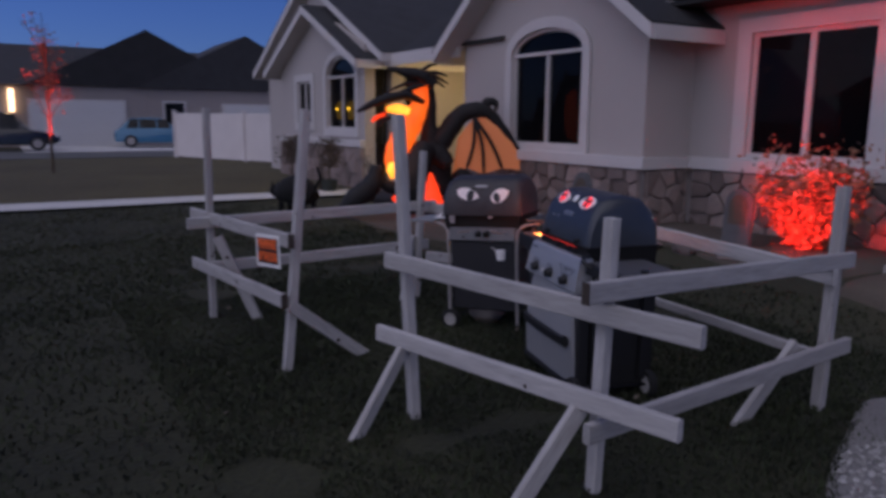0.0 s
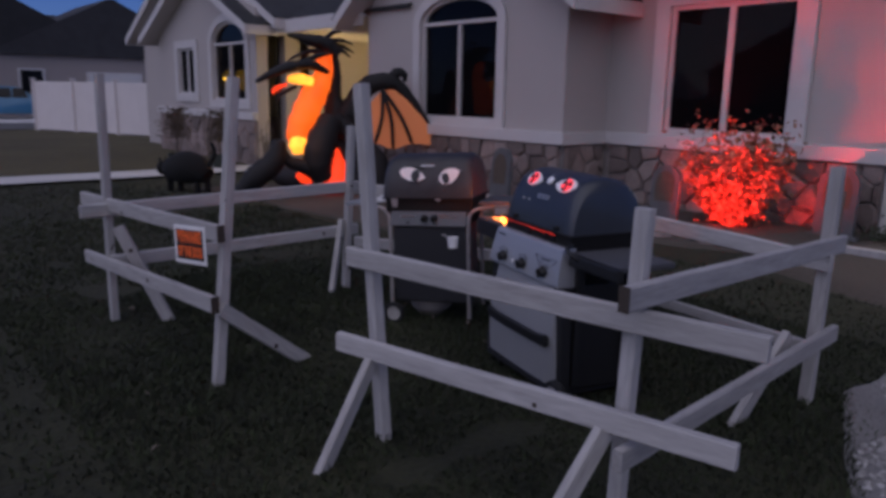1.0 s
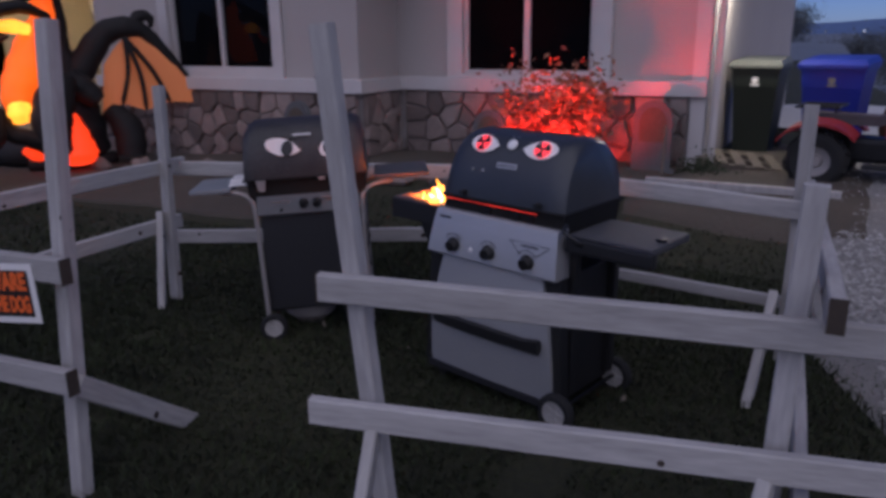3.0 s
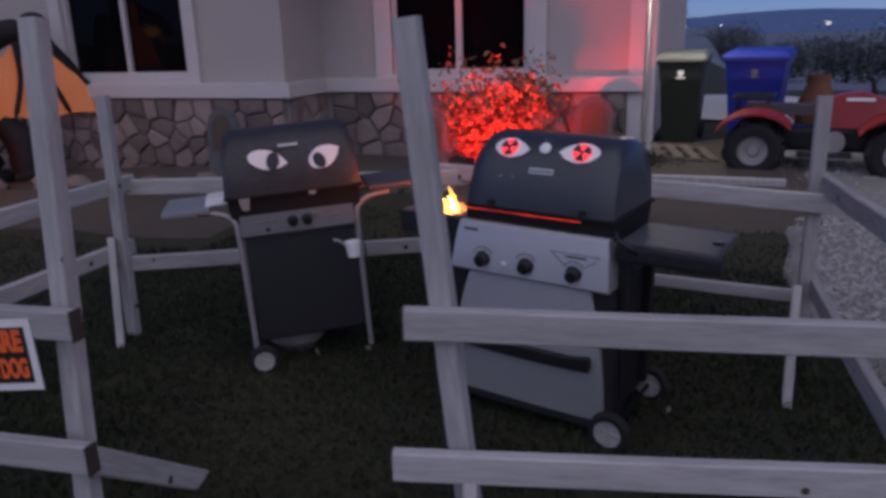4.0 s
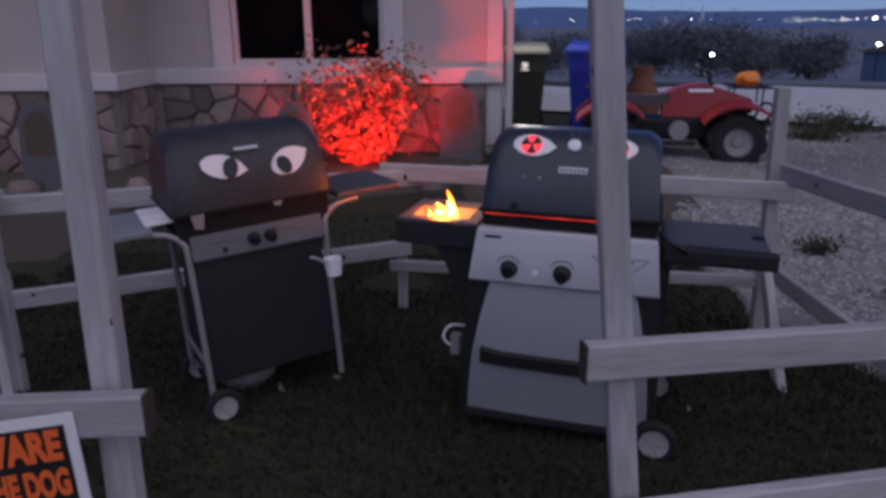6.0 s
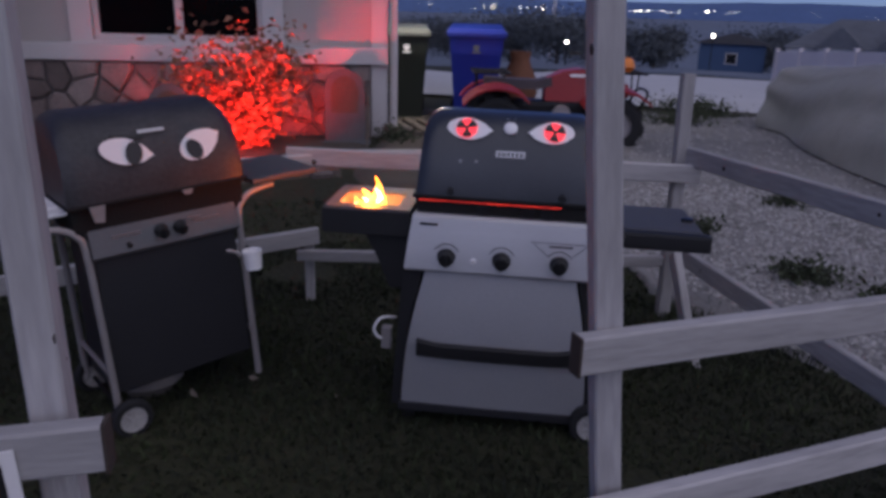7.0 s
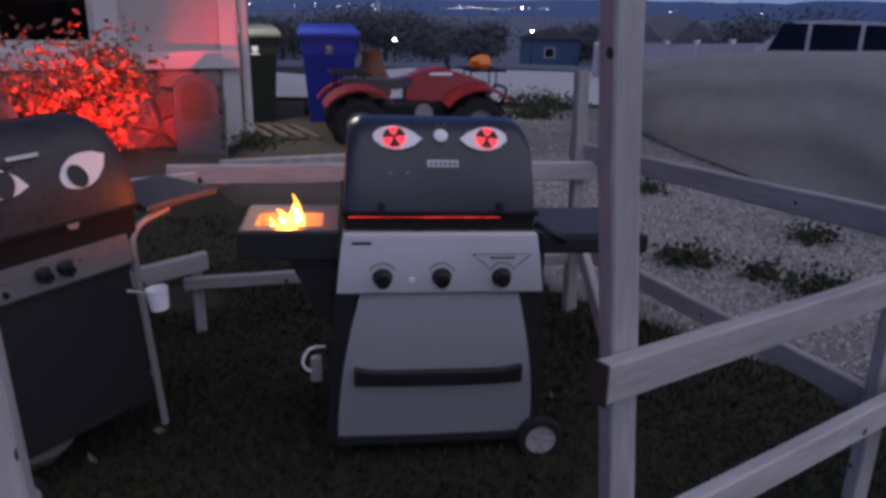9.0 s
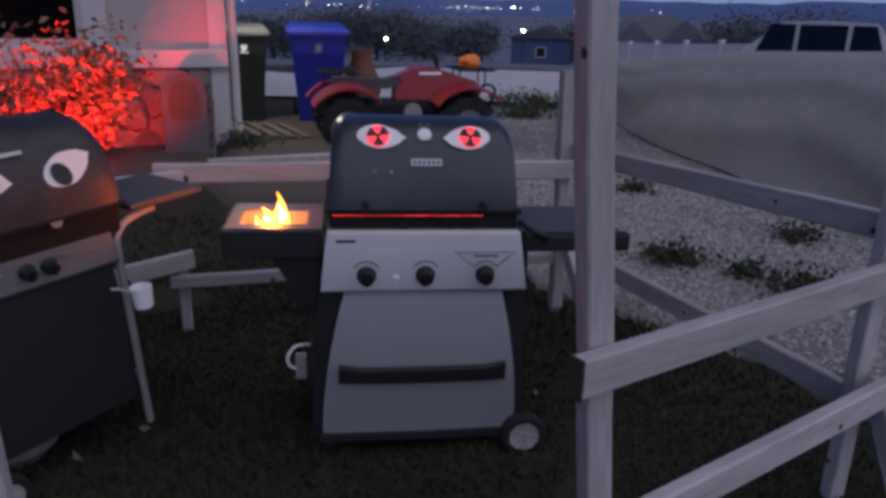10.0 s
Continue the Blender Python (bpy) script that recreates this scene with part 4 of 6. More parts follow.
span(bm, (-0.62, -0.01, 0.815), (-0.40, 0.34, 0.84), 0.008)
shl = part("side_shelf", bm, SHELF_PALE, g1, "pale grey side shelf")
for k in range(2):
    bm = bmesh.new()
    span(bm, (-0.42, 0.04 + 0.05 * k, 0.84 + 0.014 * k), (-0.30, 0.20 + 0.05 * k, 0.852 + 0.014 * k), 0.003)
    part("shelf_slat", bm, EYE_WHITE, shl, "pale slat on the shelf")
for y in (-0.075, 0.37):
    wheel("wheel", Matrix.Translation((-0.255, y, 0.062)), 0.075, 0.04, g1)
bm = bmesh.new()
tube(bm, [(-0.262, -0.05, 0.055), (-0.262, 0.38, 0.055)], 0.008, 8)
part("axle", bm, BOLT, g1)
for sx in (-1, 1):
    part("stretcher", tube(bmesh.new(), [(sx * 0.285, -0.015, 0.23), (sx * 0.285, 0.35, 0.23)], 0.01, 8), TUBE, g1)
bm = bmesh.new()
tube(bm, arc([(0.27, 0.02, 0.66), (0.31, -0.02, 0.55), (0.29, -0.01, 0.42), (0.32, 0.0, 0.33)]), 0.004, 6)
part("wire", bm, PLASTIC, g1, "thin dangling wire", True)

cup = thing("paper_cup", Matrix.Translation((-1.018, 1.268, 0.602)) @ pose(0, 0, 0, 0, -4, 13), "white cup hooked on the grill's leg", "cup")
bm = bmesh.new()
lathe(bm, [(0.030, 0), (0.036, 0.072), (0.033, 0.072), (0.027, 0.004)], Matrix(), 18)
part("cup_wall", bm, EYE_WHITE, cup, smooth=True)
bm = bmesh.new()
tube(bm, arc([(-0.03, 0.0, 0.05), (-0.06, 0.0, 0.075), (-0.09, 0.0, 0.085)]), 0.006, 6)
part("hook", bm, TUBE, cup)

tank = thing("gas_bottle", Matrix.Translation((-1.50, 1.48, 0.0)), "rust-stained pale gas bottle behind the cart", "gas bottle")
bm = bmesh.new()
lathe(bm, [(0.09, 0), (0.10, 0.02), (0.145, 0.06), (0.15, 0.12), (0.15, 0.25), (0.14, 0.31), (0.09, 0.36), (0.03, 0.375)], Matrix(), 24)
part("cylinder", bm, TUBE, tank, smooth=True)
bm = bmesh.new()
lathe(bm, [(0.095, 0.34), (0.10, 0.44), (0.09, 0.44), (0.085, 0.35)], Matrix(), 20)
part("collar", bm, TUBE, tank, smooth=True)
bm = bmesh.new()
lathe(bm, [(0.02, 0.37), (0.02, 0.41), (0.012, 0.43), (0.001, 0.43)], Matrix(), 12)
part("valve", bm, BOLT, tank)

# ---- things round the pen ----
LEAF = material("bush_leaf", (0.30, 0.15, 0.085), 0.7, vary=0.4, scale=8, bump=0, island=0.6)
TWIG = material("twig_bark", (0.10, 0.075, 0.055), 0.9, vary=0.3, fine=50, bump=0.3)
TOMB = material("grey_foam_stone", (0.12, 0.12, 0.125), 0.95, vary=0.3, scale=6, fine=60, bump=0.4)
BLACK_FUR = material("black_fabric", (0.003, 0.003, 0.003), 0.95, vary=0.3, fine=60, bump=0.4)
NYLON = material("black_nylon", (0.007, 0.006, 0.007), 0.75, vary=0.3, scale=4, fine=30, bump=0.4, distance=0.02)
BELLY = glow("lit_orange_nylon", (1.0, 0.10, 0.008), 0.36, (1.0, 0.15, 0.012), 2.6)
BELLY_HOT = glow("lit_yellow_nylon", (1.0, 0.40, 0.04), 0.8, (1.0, 0.25, 0.02), 5)
BELLY_RED = glow("lit_red_nylon", (1.0, 0.05, 0.01), 0.42)
# wing skin glows weakly itself, in place of light shining through it
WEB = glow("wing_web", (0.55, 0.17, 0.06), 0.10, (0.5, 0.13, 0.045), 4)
BIN_DARK = material("dark_green_plastic", (0.022, 0.030, 0.024), 0.55, vary=0.2, scale=3, fine=80, bump=0.06)
BIN_LID = material("grey_plastic_lid", (0.13, 0.14, 0.125), 0.6, vary=0.2, scale=3, bump=0.06)
BIN_BLUE = material("blue_plastic", (0.012, 0.03, 0.30), 0.5, vary=0.15, scale=3, fine=80, bump=0.05)
ATV_RED = material("red_fender_plastic", (0.33, 0.02, 0.022), 0.4, vary=0.25, scale=4, fine=60, bump=0.05)
SEAT = material("dark_vinyl", (0.05, 0.035, 0.04), 0.6, vary=0.3, fine=80, bump=0.1)
TARP = material("grey_tarp", (0.27, 0.27, 0.26), 0.8, vary=0.16, scale=0.8, fine=5, bump=0.35, distance=0.06)
PALLET = material("pallet_wood", (0.17, 0.14, 0.11), 0.9, vary=0.3, fine=40, bump=0.3)
RUST = material("rusty_clay", (0.20, 0.08, 0.04), 0.85, vary=0.35, scale=6, fine=50, bump=0.3)
ORANGE = material("orange_plastic", (0.75, 0.22, 0.03), 0.5, vary=0.1, bump=0.03)
CAR_BLACK = material("black_car_paint", (0.012, 0.012, 0.014), 0.25, 0.2, vary=0.1, bump=0, coat=0.5)
CAR_BLUE = material("blue_car_paint", (0.03, 0.14, 0.25), 0.3, 0.2, vary=0.1, bump=0, coat=0.5)
CAR_WHITE = material("white_car_paint", (0.36, 0.36, 0.37), 0.3, 0.1, vary=0.05, bump=0, coat=0.4)
CAR_GLASS = material("car_glass", (0.008, 0.009, 0.011), 0.1, vary=0.1, bump=0)
VINYL = material("white_vinyl", (0.62, 0.57, 0.56), 0.6, vary=0.08, scale=2, bump=0.03)
HOUSE_WALL = material("neighbour_stucco", (0.30, 0.26, 0.25), 0.95, vary=0.1, scale=0.4, bump=0.2)
HOUSE_PALE = material("pale_siding", (0.55, 0.54, 0.54), 0.9, vary=0.1, scale=0.5, bump=0.1)
# far leaves and roofs carry the haze of the distance in their colour
FAR_LEAF = material("hazed_foliage", (0.12, 0.135, 0.15), 1.0, vary=0.3, scale=0.5, bump=0, island=0.25)
FAR_ROOF = material("hazed_shingle", (0.13, 0.14, 0.16), 0.95, vary=0.3, scale=0.8, fine=6, bump=0.3)
BLUE_SIDING = material("blue_siding", (0.05, 0.09, 0.17), 0.9, vary=0.1, scale=0.5, bump=0.1)
WEED = material("weed_leaf", (0.06, 0.075, 0.04), 0.9, vary=0.4, scale=3, bump=0, island=0.5)
LAMP_WHITE = glow("white_lamp", (1.0, 0.93, 0.82), 7)
LAMP_WARM = glow("warm_lamp", (1.0, 0.68, 0.30), 8)
SKULL_GLOW = glow("yellow_lit_skull", (1.0, 0.58, 0.03), 1.5, (0.9, 0.45, 0.02), 16)


def leaf_cloud(points, size, rnd, droop=0.3):
    """Many small folded leaves at points, as one mesh."""
    verts, faces = [], []
    for p in points:
        s = size * rnd.uniform(0.6, 1.3)
        d = Vector((rnd.gauss(0, 1), rnd.gauss(0, 1), rnd.gauss(0, 0.7) - droop)).normalized()
        e = d.cross(Vector((rnd.gauss(0, 1), rnd.gauss(0, 1), rnd.gauss(0, 1)))).normalized()
        up = d.cross(e) * 0.18 * s
        k = len(verts)
        p = Vector(p)
        verts += [p, p + d * s * 0.5 + e * s * 0.3 + up, p + d * s, p + d * s * 0.5 - e * s * 0.3 + up]
        faces += [(k, k + 1, k + 2), (k, k + 2, k + 3)]
    return verts, faces


def mesh_part(name, verts, faces, mat, parent=None, label="", smooth=False):
    me = bpy.data.meshes.new(name)
    me.from_pydata([tuple(v) for v in verts], [], faces)
    me.materials.append(mat)
    if smooth:
        for p in me.polygons:
            p.use_smooth = True
    ob = new(name, me)
    if parent:
        ob.parent = parent
    if label:
        ob["label"] = label
    return ob


def bush(at, wide, high, count, leaf, seed, label, leaf_mat=LEAF, stems=16):
    rnd = random.Random(seed)
    b = thing("bush", Matrix.Translation(at), label, "bush")
    pts = []
    for k in range(stems):
        a, lean = rnd.uniform(0, 6.28), rnd.uniform(0.1, 0.5)
        tip = Vector((math.cos(a) * wide * lean, math.sin(a) * wide * lean * 0.38, high * rnd.uniform(0.6, 1.05)))
        line = arc([(tip.x * 0.08, tip.y * 0.08, 0), (tip.x * 0.45, tip.y * 0.45, tip.z * 0.5), tip], 5)
        bm = bmesh.new()
        tube(bm, line, [0.011 * (1 - 0.85 * i / (len(line) - 1)) for i in range(len(line))], 5)
        part("stem", bm, TWIG, b)
        for _ in range(count // stems):
            i = rnd.randrange(2, len(line))
            r = 0.075 * wide * (0.5 + i / len(line))
            pts.append(line[i] + Vector((rnd.gauss(0, r), rnd.gauss(0, r), rnd.gauss(0, r * 0.8))))
    pts = [p for p in pts if p.z > 0.03]
    v, f = leaf_cloud(pts, leaf, rnd)
    mesh_part("leaves", v, f, leaf_mat, b)["kind"] = "stuff"
    return b


bush((-1.60, 5.85, 0.17), 1.45, 1.08, 3000, 0.082, 3, "leafy shrub glowing under a red floodlight by the wall")
bush((-12.4, 4.3, 0.0), 1.0, 0.9, 160, 0.05, 8, "thin bare shrub in front of the bay", TWIG, 12)
bush((-10.6, 4.7, 0.0), 0.8, 1.0, 140, 0.05, 9, "thin bare shrub beside the porch", TWIG, 12)

flood = thing("floodlight", Matrix.Translation((-1.50, 4.94, 0.12)), "small red garden floodlight on the ground", "floodlight")
bm = bmesh.new()
lathe(bm, [(0.03, -0.05), (0.045, 0.0), (0.06, 0.06), (0.055, 0.065), (0.03, 0.02)], pose(0, 0, 0.03, -50, 0, 0), 16)
part("housing", bm, PLASTIC, flood, smooth=True)
bm = bmesh.new()
lathe(bm, [(0.001, 0.05), (0.053, 0.05), (0.053, 0.056), (0.001, 0.06)], pose(0, 0, 0.03, -50, 0, 0), 16)
part("lens", bm, glow("red_lens", (1.0, 0.05, 0.03), 14), flood)
bm = bmesh.new()
tube(bm, [(0, 0, -0.16), (0, 0, 0.01)], 0.008, 6)
part("stake", bm, PLASTIC, flood)
spot = bpy.data.lights.new("red_flood", "SPOT")
spot.energy, spot.color, spot.spot_size, spot.spot_blend, spot.shadow_soft_size = 370, (1.0, 0.026, 0.018), radians(104), 1.0, 0.2
spot_ob = new("red_flood", spot)
spot_ob.matrix_world = look((-1.50, 5.02, 0.20), (-1.50, 6.0, 0.85))


def tombstone(at, w, h, turn, label):
    t = thing("tombstone", Matrix.Translation(at) @ pose(0, 0, 0, -4, 0, turn), label, "tombstone", "tombstones by the wall")
    n = 12
    out = [(-w / 2, 0), (w / 2, 0)] + [(w / 2 * math.cos(math.pi * k / n), h - w / 2 + w / 2 * math.sin(math.pi * k / n)) for k in range(n + 1)]
    part("slab", prism(bmesh.new(), out, 0.06), TOMB, t)
    inner = [(x * 0.7, 0.1 + (z - 0.1) * 0.9) for x, z in out[2:]]
    part("carving", prism(bmesh.new(), [(-w * 0.33, h * 0.45), (w * 0.33, h * 0.45)] + [(x, z) for x, z in inner if z > h * 0.45], 0.008, Matrix.Translation((0, -0.007, 0))), TWIG, t, "dark carved panel")
    part("plinth", block((w * 1.25, 0.12, 0.08), Matrix.Translation((0, 0.03, 0.03)), 0.01), TOMB, t)
    return t


tombstone((-2.14, 5.30, 0.14), 0.34, 0.73, 6, "grey arched tombstone prop leaning by the shrub")
tombstone((-4.35, 4.85, 0.08), 0.42, 0.85, -10, "pale grey arched tombstone prop on the bed")
tombstone((-0.62, 6.1, 0.17), 0.40, 0.78, 4, "weathered round-topped tombstone prop near the corner")
for p in ((-0.56, 6.2), (-0.42, 5.75)):
    bm = bmesh.new()
    beam(bm, (p[0], p[1], 0.1), (p[0] + 0.02, p[1], 0.74), 0.04, 0.02, (0, 1, 0))
    tagged(part("garden_stake", bm, PALLET), "thin pale wooden stake in the bed", "stake", "stakes in the bed")

# edging stones along the bed
for k in range(14):
    rnd = random.Random(50 + k)
    bm = bmesh.new()
    x = -7.6 + k * 0.52
    blob(bm, (x, 4.35 + 0.05 * k + rnd.uniform(-0.1, 0.1), 0.06 + ground_z(x, 4.6)), (rnd.uniform(0.10, 0.2), rnd.uniform(0.09, 0.15), rnd.uniform(0.07, 0.12)), 0.5, 6, 9, seed=k * 3.1)
    tagged(part("edging_stone", bm, STONE, smooth=True), "rough brown edging stone of the bed", "stone", "edging stones of the bed")

# inflatable dragon, lit from inside
SPOT, BIG = Vector((-7.56, 4.23, 0)), 1.18
RIGHT, FRONT = Vector((0.45, 0.893, 0)), Vector((0.893, -0.45, 0))


def dp(u, w, z):
    """A place on the dragon: across, towards the street, up."""
    return SPOT + RIGHT * u * BIG + FRONT * w * BIG + Vector((0, 0, 1.605 + (z - 1.605) * BIG))


dragon = thing("inflatable_dragon", Matrix(), "black two-headed inflatable dragon with an orange belly lit from inside", "inflatable")


def puff(name, pts, radii, mat, label="", flat=1.0, sides=14, parent=None):
    line = arc([dp(*p) for p in pts], 5)
    n = len(radii) - 1
    rr = []
    for i in range(len(line)):
        t = i / (len(line) - 1) * n
        k = min(int(t), n - 1)
        rr.append(radii[k] + (radii[k + 1] - radii[k]) * (t - k))
    rr = [r * BIG * (1 + 0.05 * math.sin(i * 1.9)) for i, r in enumerate(rr)]
    return part(name, tube(bmesh.new(), line, rr, sides, flat), mat, parent or dragon, label, True, 60)


puff("body", [(0.20, -0.2, 0.42), (0.16, -0.16, 0.75), (0.13, -0.14, 1.03), (0.12, -0.12, 1.29), (0.10, -0.1, 1.55), (0.11, -0.08, 1.84), (0.07, -0.04, 2.09)], [0.30, 0.30, 0.25, 0.18, 0.10, 0.085, 0.07], NYLON, "black nylon back")
puff("belly", [(-0.36, 0.16, 0.84), (-0.39, 0.15, 1.07), (-0.29, 0.12, 1.32), (-0.16, 0.08, 1.58), (-0.04, 0.05, 1.83), (-0.04, 0.03, 2.08)], [0.10, 0.15, 0.175, 0.165, 0.115, 0.10], BELLY, "orange belly glowing from inside")
puff("belly_glow", [(-0.37, 0.20, 0.82), (-0.39, 0.215, 0.93), (-0.40, 0.20, 1.06)], [0.09, 0.125, 0.07], BELLY_HOT, "hot yellow spot low on the belly")
puff("lower_belly", [(0.06, 0.24, 0.40), (0.06, 0.26, 0.50), (0.07, 0.25, 0.66), (0.07, 0.2, 0.87)], [0.20, 0.22, 0.15, 0.05], BELLY_RED, "red glowing lower belly")
puff("lower_belly", [(-0.42, 0.24, 0.54), (-0.33, 0.26, 0.48), (-0.24, 0.25, 0.46)], [0.03, 0.06, 0.05], BELLY_RED, "red glowing lower belly")
puff("base", [(-0.35, -0.1, 0.33), (0.1, 0.0, 0.32), (0.5, -0.1, 0.33)], [0.10, 0.12, 0.10], NYLON, "black nylon base on the bed", 0.8)
head = puff("head", [(0.14, 0.0, 2.06), (-0.02, 0.02, 2.20), (-0.2, 0.04, 2.24), (-0.38, 0.05, 2.28), (-0.5, 0.05, 2.30)], [0.10, 0.13, 0.11, 0.06, 0.025], NYLON, "raised black head with swept horns", 0.7)
for a, b in (((0.05, 0.05, 2.24), (0.34, 0.05, 2.20)), ((0.08, -0.05, 2.20), (0.36, -0.05, 2.10)), ((0.0, 0.0, 2.28), (0.2, 0.02, 2.36)), ((0.1, 0.06, 2.14), (0.3, 0.1, 2.04))):
    puff("horn", [a, ((a[0] + b[0]) / 2, a[1], (a[2] + b[2]) / 2 + 0.03), b], [0.035, 0.025, 0.006], NYLON, "", 1.0, 8, head)
puff("jaw", [(-0.05, 0.04, 2.10), (-0.22, 0.06, 2.10), (-0.42, 0.06, 2.02), (-0.5, 0.06, 1.97)], [0.05, 0.04, 0.025, 0.01], NYLON, "", 0.7, 8, head)
head2 = puff("head", [(0.0, 0.12, 1.84), (-0.22, 0.2, 1.93), (-0.45, 0.25, 1.90), (-0.68, 0.3, 1.82), (-0.90, 0.32, 1.70)], [0.06, 0.10, 0.12, 0.09, 0.035], NYLON, "lower black head spitting light", 0.6)
puff("mouth_glow", [(-0.20, 0.18, 1.72), (-0.36, 0.22, 1.75), (-0.5, 0.25, 1.74)], [0.07, 0.09, 0.05], BELLY_HOT, "yellow glowing mouth", 0.8, 10, head2)
puff("tongue", [(-0.52, 0.26, 1.68), (-0.66, 0.28, 1.62), (-0.70, 0.28, 1.56)], [0.03, 0.05, 0.02], BELLY_RED, "red glowing tongue", 0.6, 8, head2)
puff("jaw", [(-0.40, 0.24, 1.66), (-0.6, 0.28, 1.55), (-0.66, 0.3, 1.46)], [0.03, 0.03, 0.01], NYLON, "", 0.8, 8, head2)
puff("crest", [(-0.3, 0.2, 1.97), (-0.1, 0.18, 2.05), (0.05, 0.15, 2.08)], [0.03, 0.035, 0.01], NYLON, "", 1.0, 8, head2)
puff("tail", [(-0.1, -0.3, 0.42), (-0.45, -0.6, 0.40), (-0.7, -0.9, 0.45), (-0.8, -1.0, 0.62)], [0.16, 0.15, 0.12, 0.05], NYLON, "black tail curling over the bed")
puff("arm", [(0.03, 0.2, 1.24), (-0.10, 0.34, 0.96), (-0.15, 0.38, 0.70), (-0.06, 0.36, 0.48)], [0.15, 0.20, 0.19, 0.11], NYLON, "black bent arm")
puff("arm", [(0.10, 0.05, 1.20), (0.25, 0.1, 1.10), (0.36, 0.15, 0.98)], [0.16, 0.14, 0.10], NYLON, "black bent arm")
puff("leg", [(-0.17, 0.36, 0.58), (-0.36, 0.42, 0.67), (-0.55, 0.46, 0.75), (-0.63, 0.5, 0.99)], [0.12, 0.09, 0.075, 0.05], NYLON, "black thin folded leg")
puff("leg", [(-0.63, 0.5, 0.99), (-0.71, 0.52, 0.73), (-0.92, 0.55, 0.55), (-1.14, 0.55, 0.35)], [0.08, 0.14, 0.15, 0.07], NYLON, "black foot stretched over the bed")
puff("leg", [(0.51, -0.05, 0.88), (0.65, 0.05, 0.65), (0.65, 0.1, 0.36)], [0.11, 0.17, 0.16], NYLON, "black folded leg")
puff("wing_arm", [(0.13, -0.1, 1.12), (0.33, -0.08, 1.40), (0.55, -0.05, 1.68), (0.80, -0.02, 1.74), (0.98, 0.0, 1.66), (1.25, 0.05, 1.33), (1.50, 0.1, 0.93)], [0.18, 0.15, 0.13, 0.12, 0.085, 0.05, 0.02], NYLON, "black inflated wing arm")
puff("wing_claw", [(0.82, -0.02, 1.74), (0.92, 0.0, 1.86), (1.02, 0.02, 1.84), (1.03, 0.02, 1.74)], [0.07, 0.07, 0.05, 0.02], NYLON)
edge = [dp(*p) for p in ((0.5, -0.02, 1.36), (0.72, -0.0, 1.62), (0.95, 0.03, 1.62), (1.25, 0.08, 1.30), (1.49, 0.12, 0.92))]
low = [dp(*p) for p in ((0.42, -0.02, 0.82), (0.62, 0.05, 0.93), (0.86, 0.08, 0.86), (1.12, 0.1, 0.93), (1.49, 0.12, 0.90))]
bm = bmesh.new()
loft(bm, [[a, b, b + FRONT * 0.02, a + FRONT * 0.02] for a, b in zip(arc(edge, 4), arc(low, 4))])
wing = part("wing_web", bm, WEB, dragon, "orange wing skin, backlight put in as a weak glow")
for b in low[1:4]:
    s = dp(0.72, 0.08, 1.64)
    k = bmesh.new()
    tube(k, arc([s, (s + b) / 2 + FRONT * 0.06 + RIGHT * 0.05, b + FRONT * 0.04], 5), [0.03] * 10 + [0.012], 8)
    part("wing_rib", k, NYLON, wing, "black wing rib", True)
# added fill lamp in front of the belly, stands for the glow it throws
lamp("dragon_light", dp(-0.35, 0.75, 1.1), 1.5, (1.0, 0.35, 0.08), 0.3)
for k, (u, w) in enumerate(((-0.9, -1.3), (-0.6, -1.2), (-1.1, -1.6))):
    bm = bmesh.new()
    blob(bm, dp(u, w, 0.16), (0.17, 0.15, 0.14), 0.5, 7, 10, seed=k * 5)
    tagged(part("bed_rock", bm, STONE, smooth=True), "rounded pale rock beside the inflatable", "rock", "rocks beside the inflatable")

# black cat prop
bm = bmesh.new()
cx, cy = -8.9, 2.5
line = arc([(cx - 0.35, cy - 0.2, 0.30), (cx - 0.12, cy - 0.08, 0.38), (cx + 0.12, cy + 0.06, 0.38), (cx + 0.34, cy + 0.18, 0.28)], 5)
tube(bm, line, [0.12 + 0.14 * math.sin(math.pi * i / 15) for i in range(16)], 12)
for dx, dy in ((-0.27, -0.20), (-0.22, -0.05), (0.22, 0.05), (0.27, 0.20)):
    tube(bm, [(cx + dx, cy + dy, 0.0), (cx + dx * 0.95, cy + dy * 0.95, 0.36)], [0.045, 0.06], 8)
blob(bm, (cx - 0.42, cy - 0.24, 0.36), (0.12, 0.11, 0.11), 0.1)
for s in (-1, 1):
    tube(bm, [(cx - 0.43 + s * 0.03, cy - 0.24 - s * 0.05, 0.42), (cx - 0.44 + s * 0.04, cy - 0.24 - s * 0.06, 0.54)], [0.035, 0.006], 6)
tube(bm, arc([(cx + 0.32, cy + 0.18, 0.40), (cx + 0.46, cy + 0.25, 0.62), (cx + 0.40, cy + 0.22, 0.80)], 5), [0.03] * 10 + [0.02], 8)
tagged(part("cat_statue", bm, BLACK_FUR, smooth=True), "black arched-back cat lawn prop", "statue")

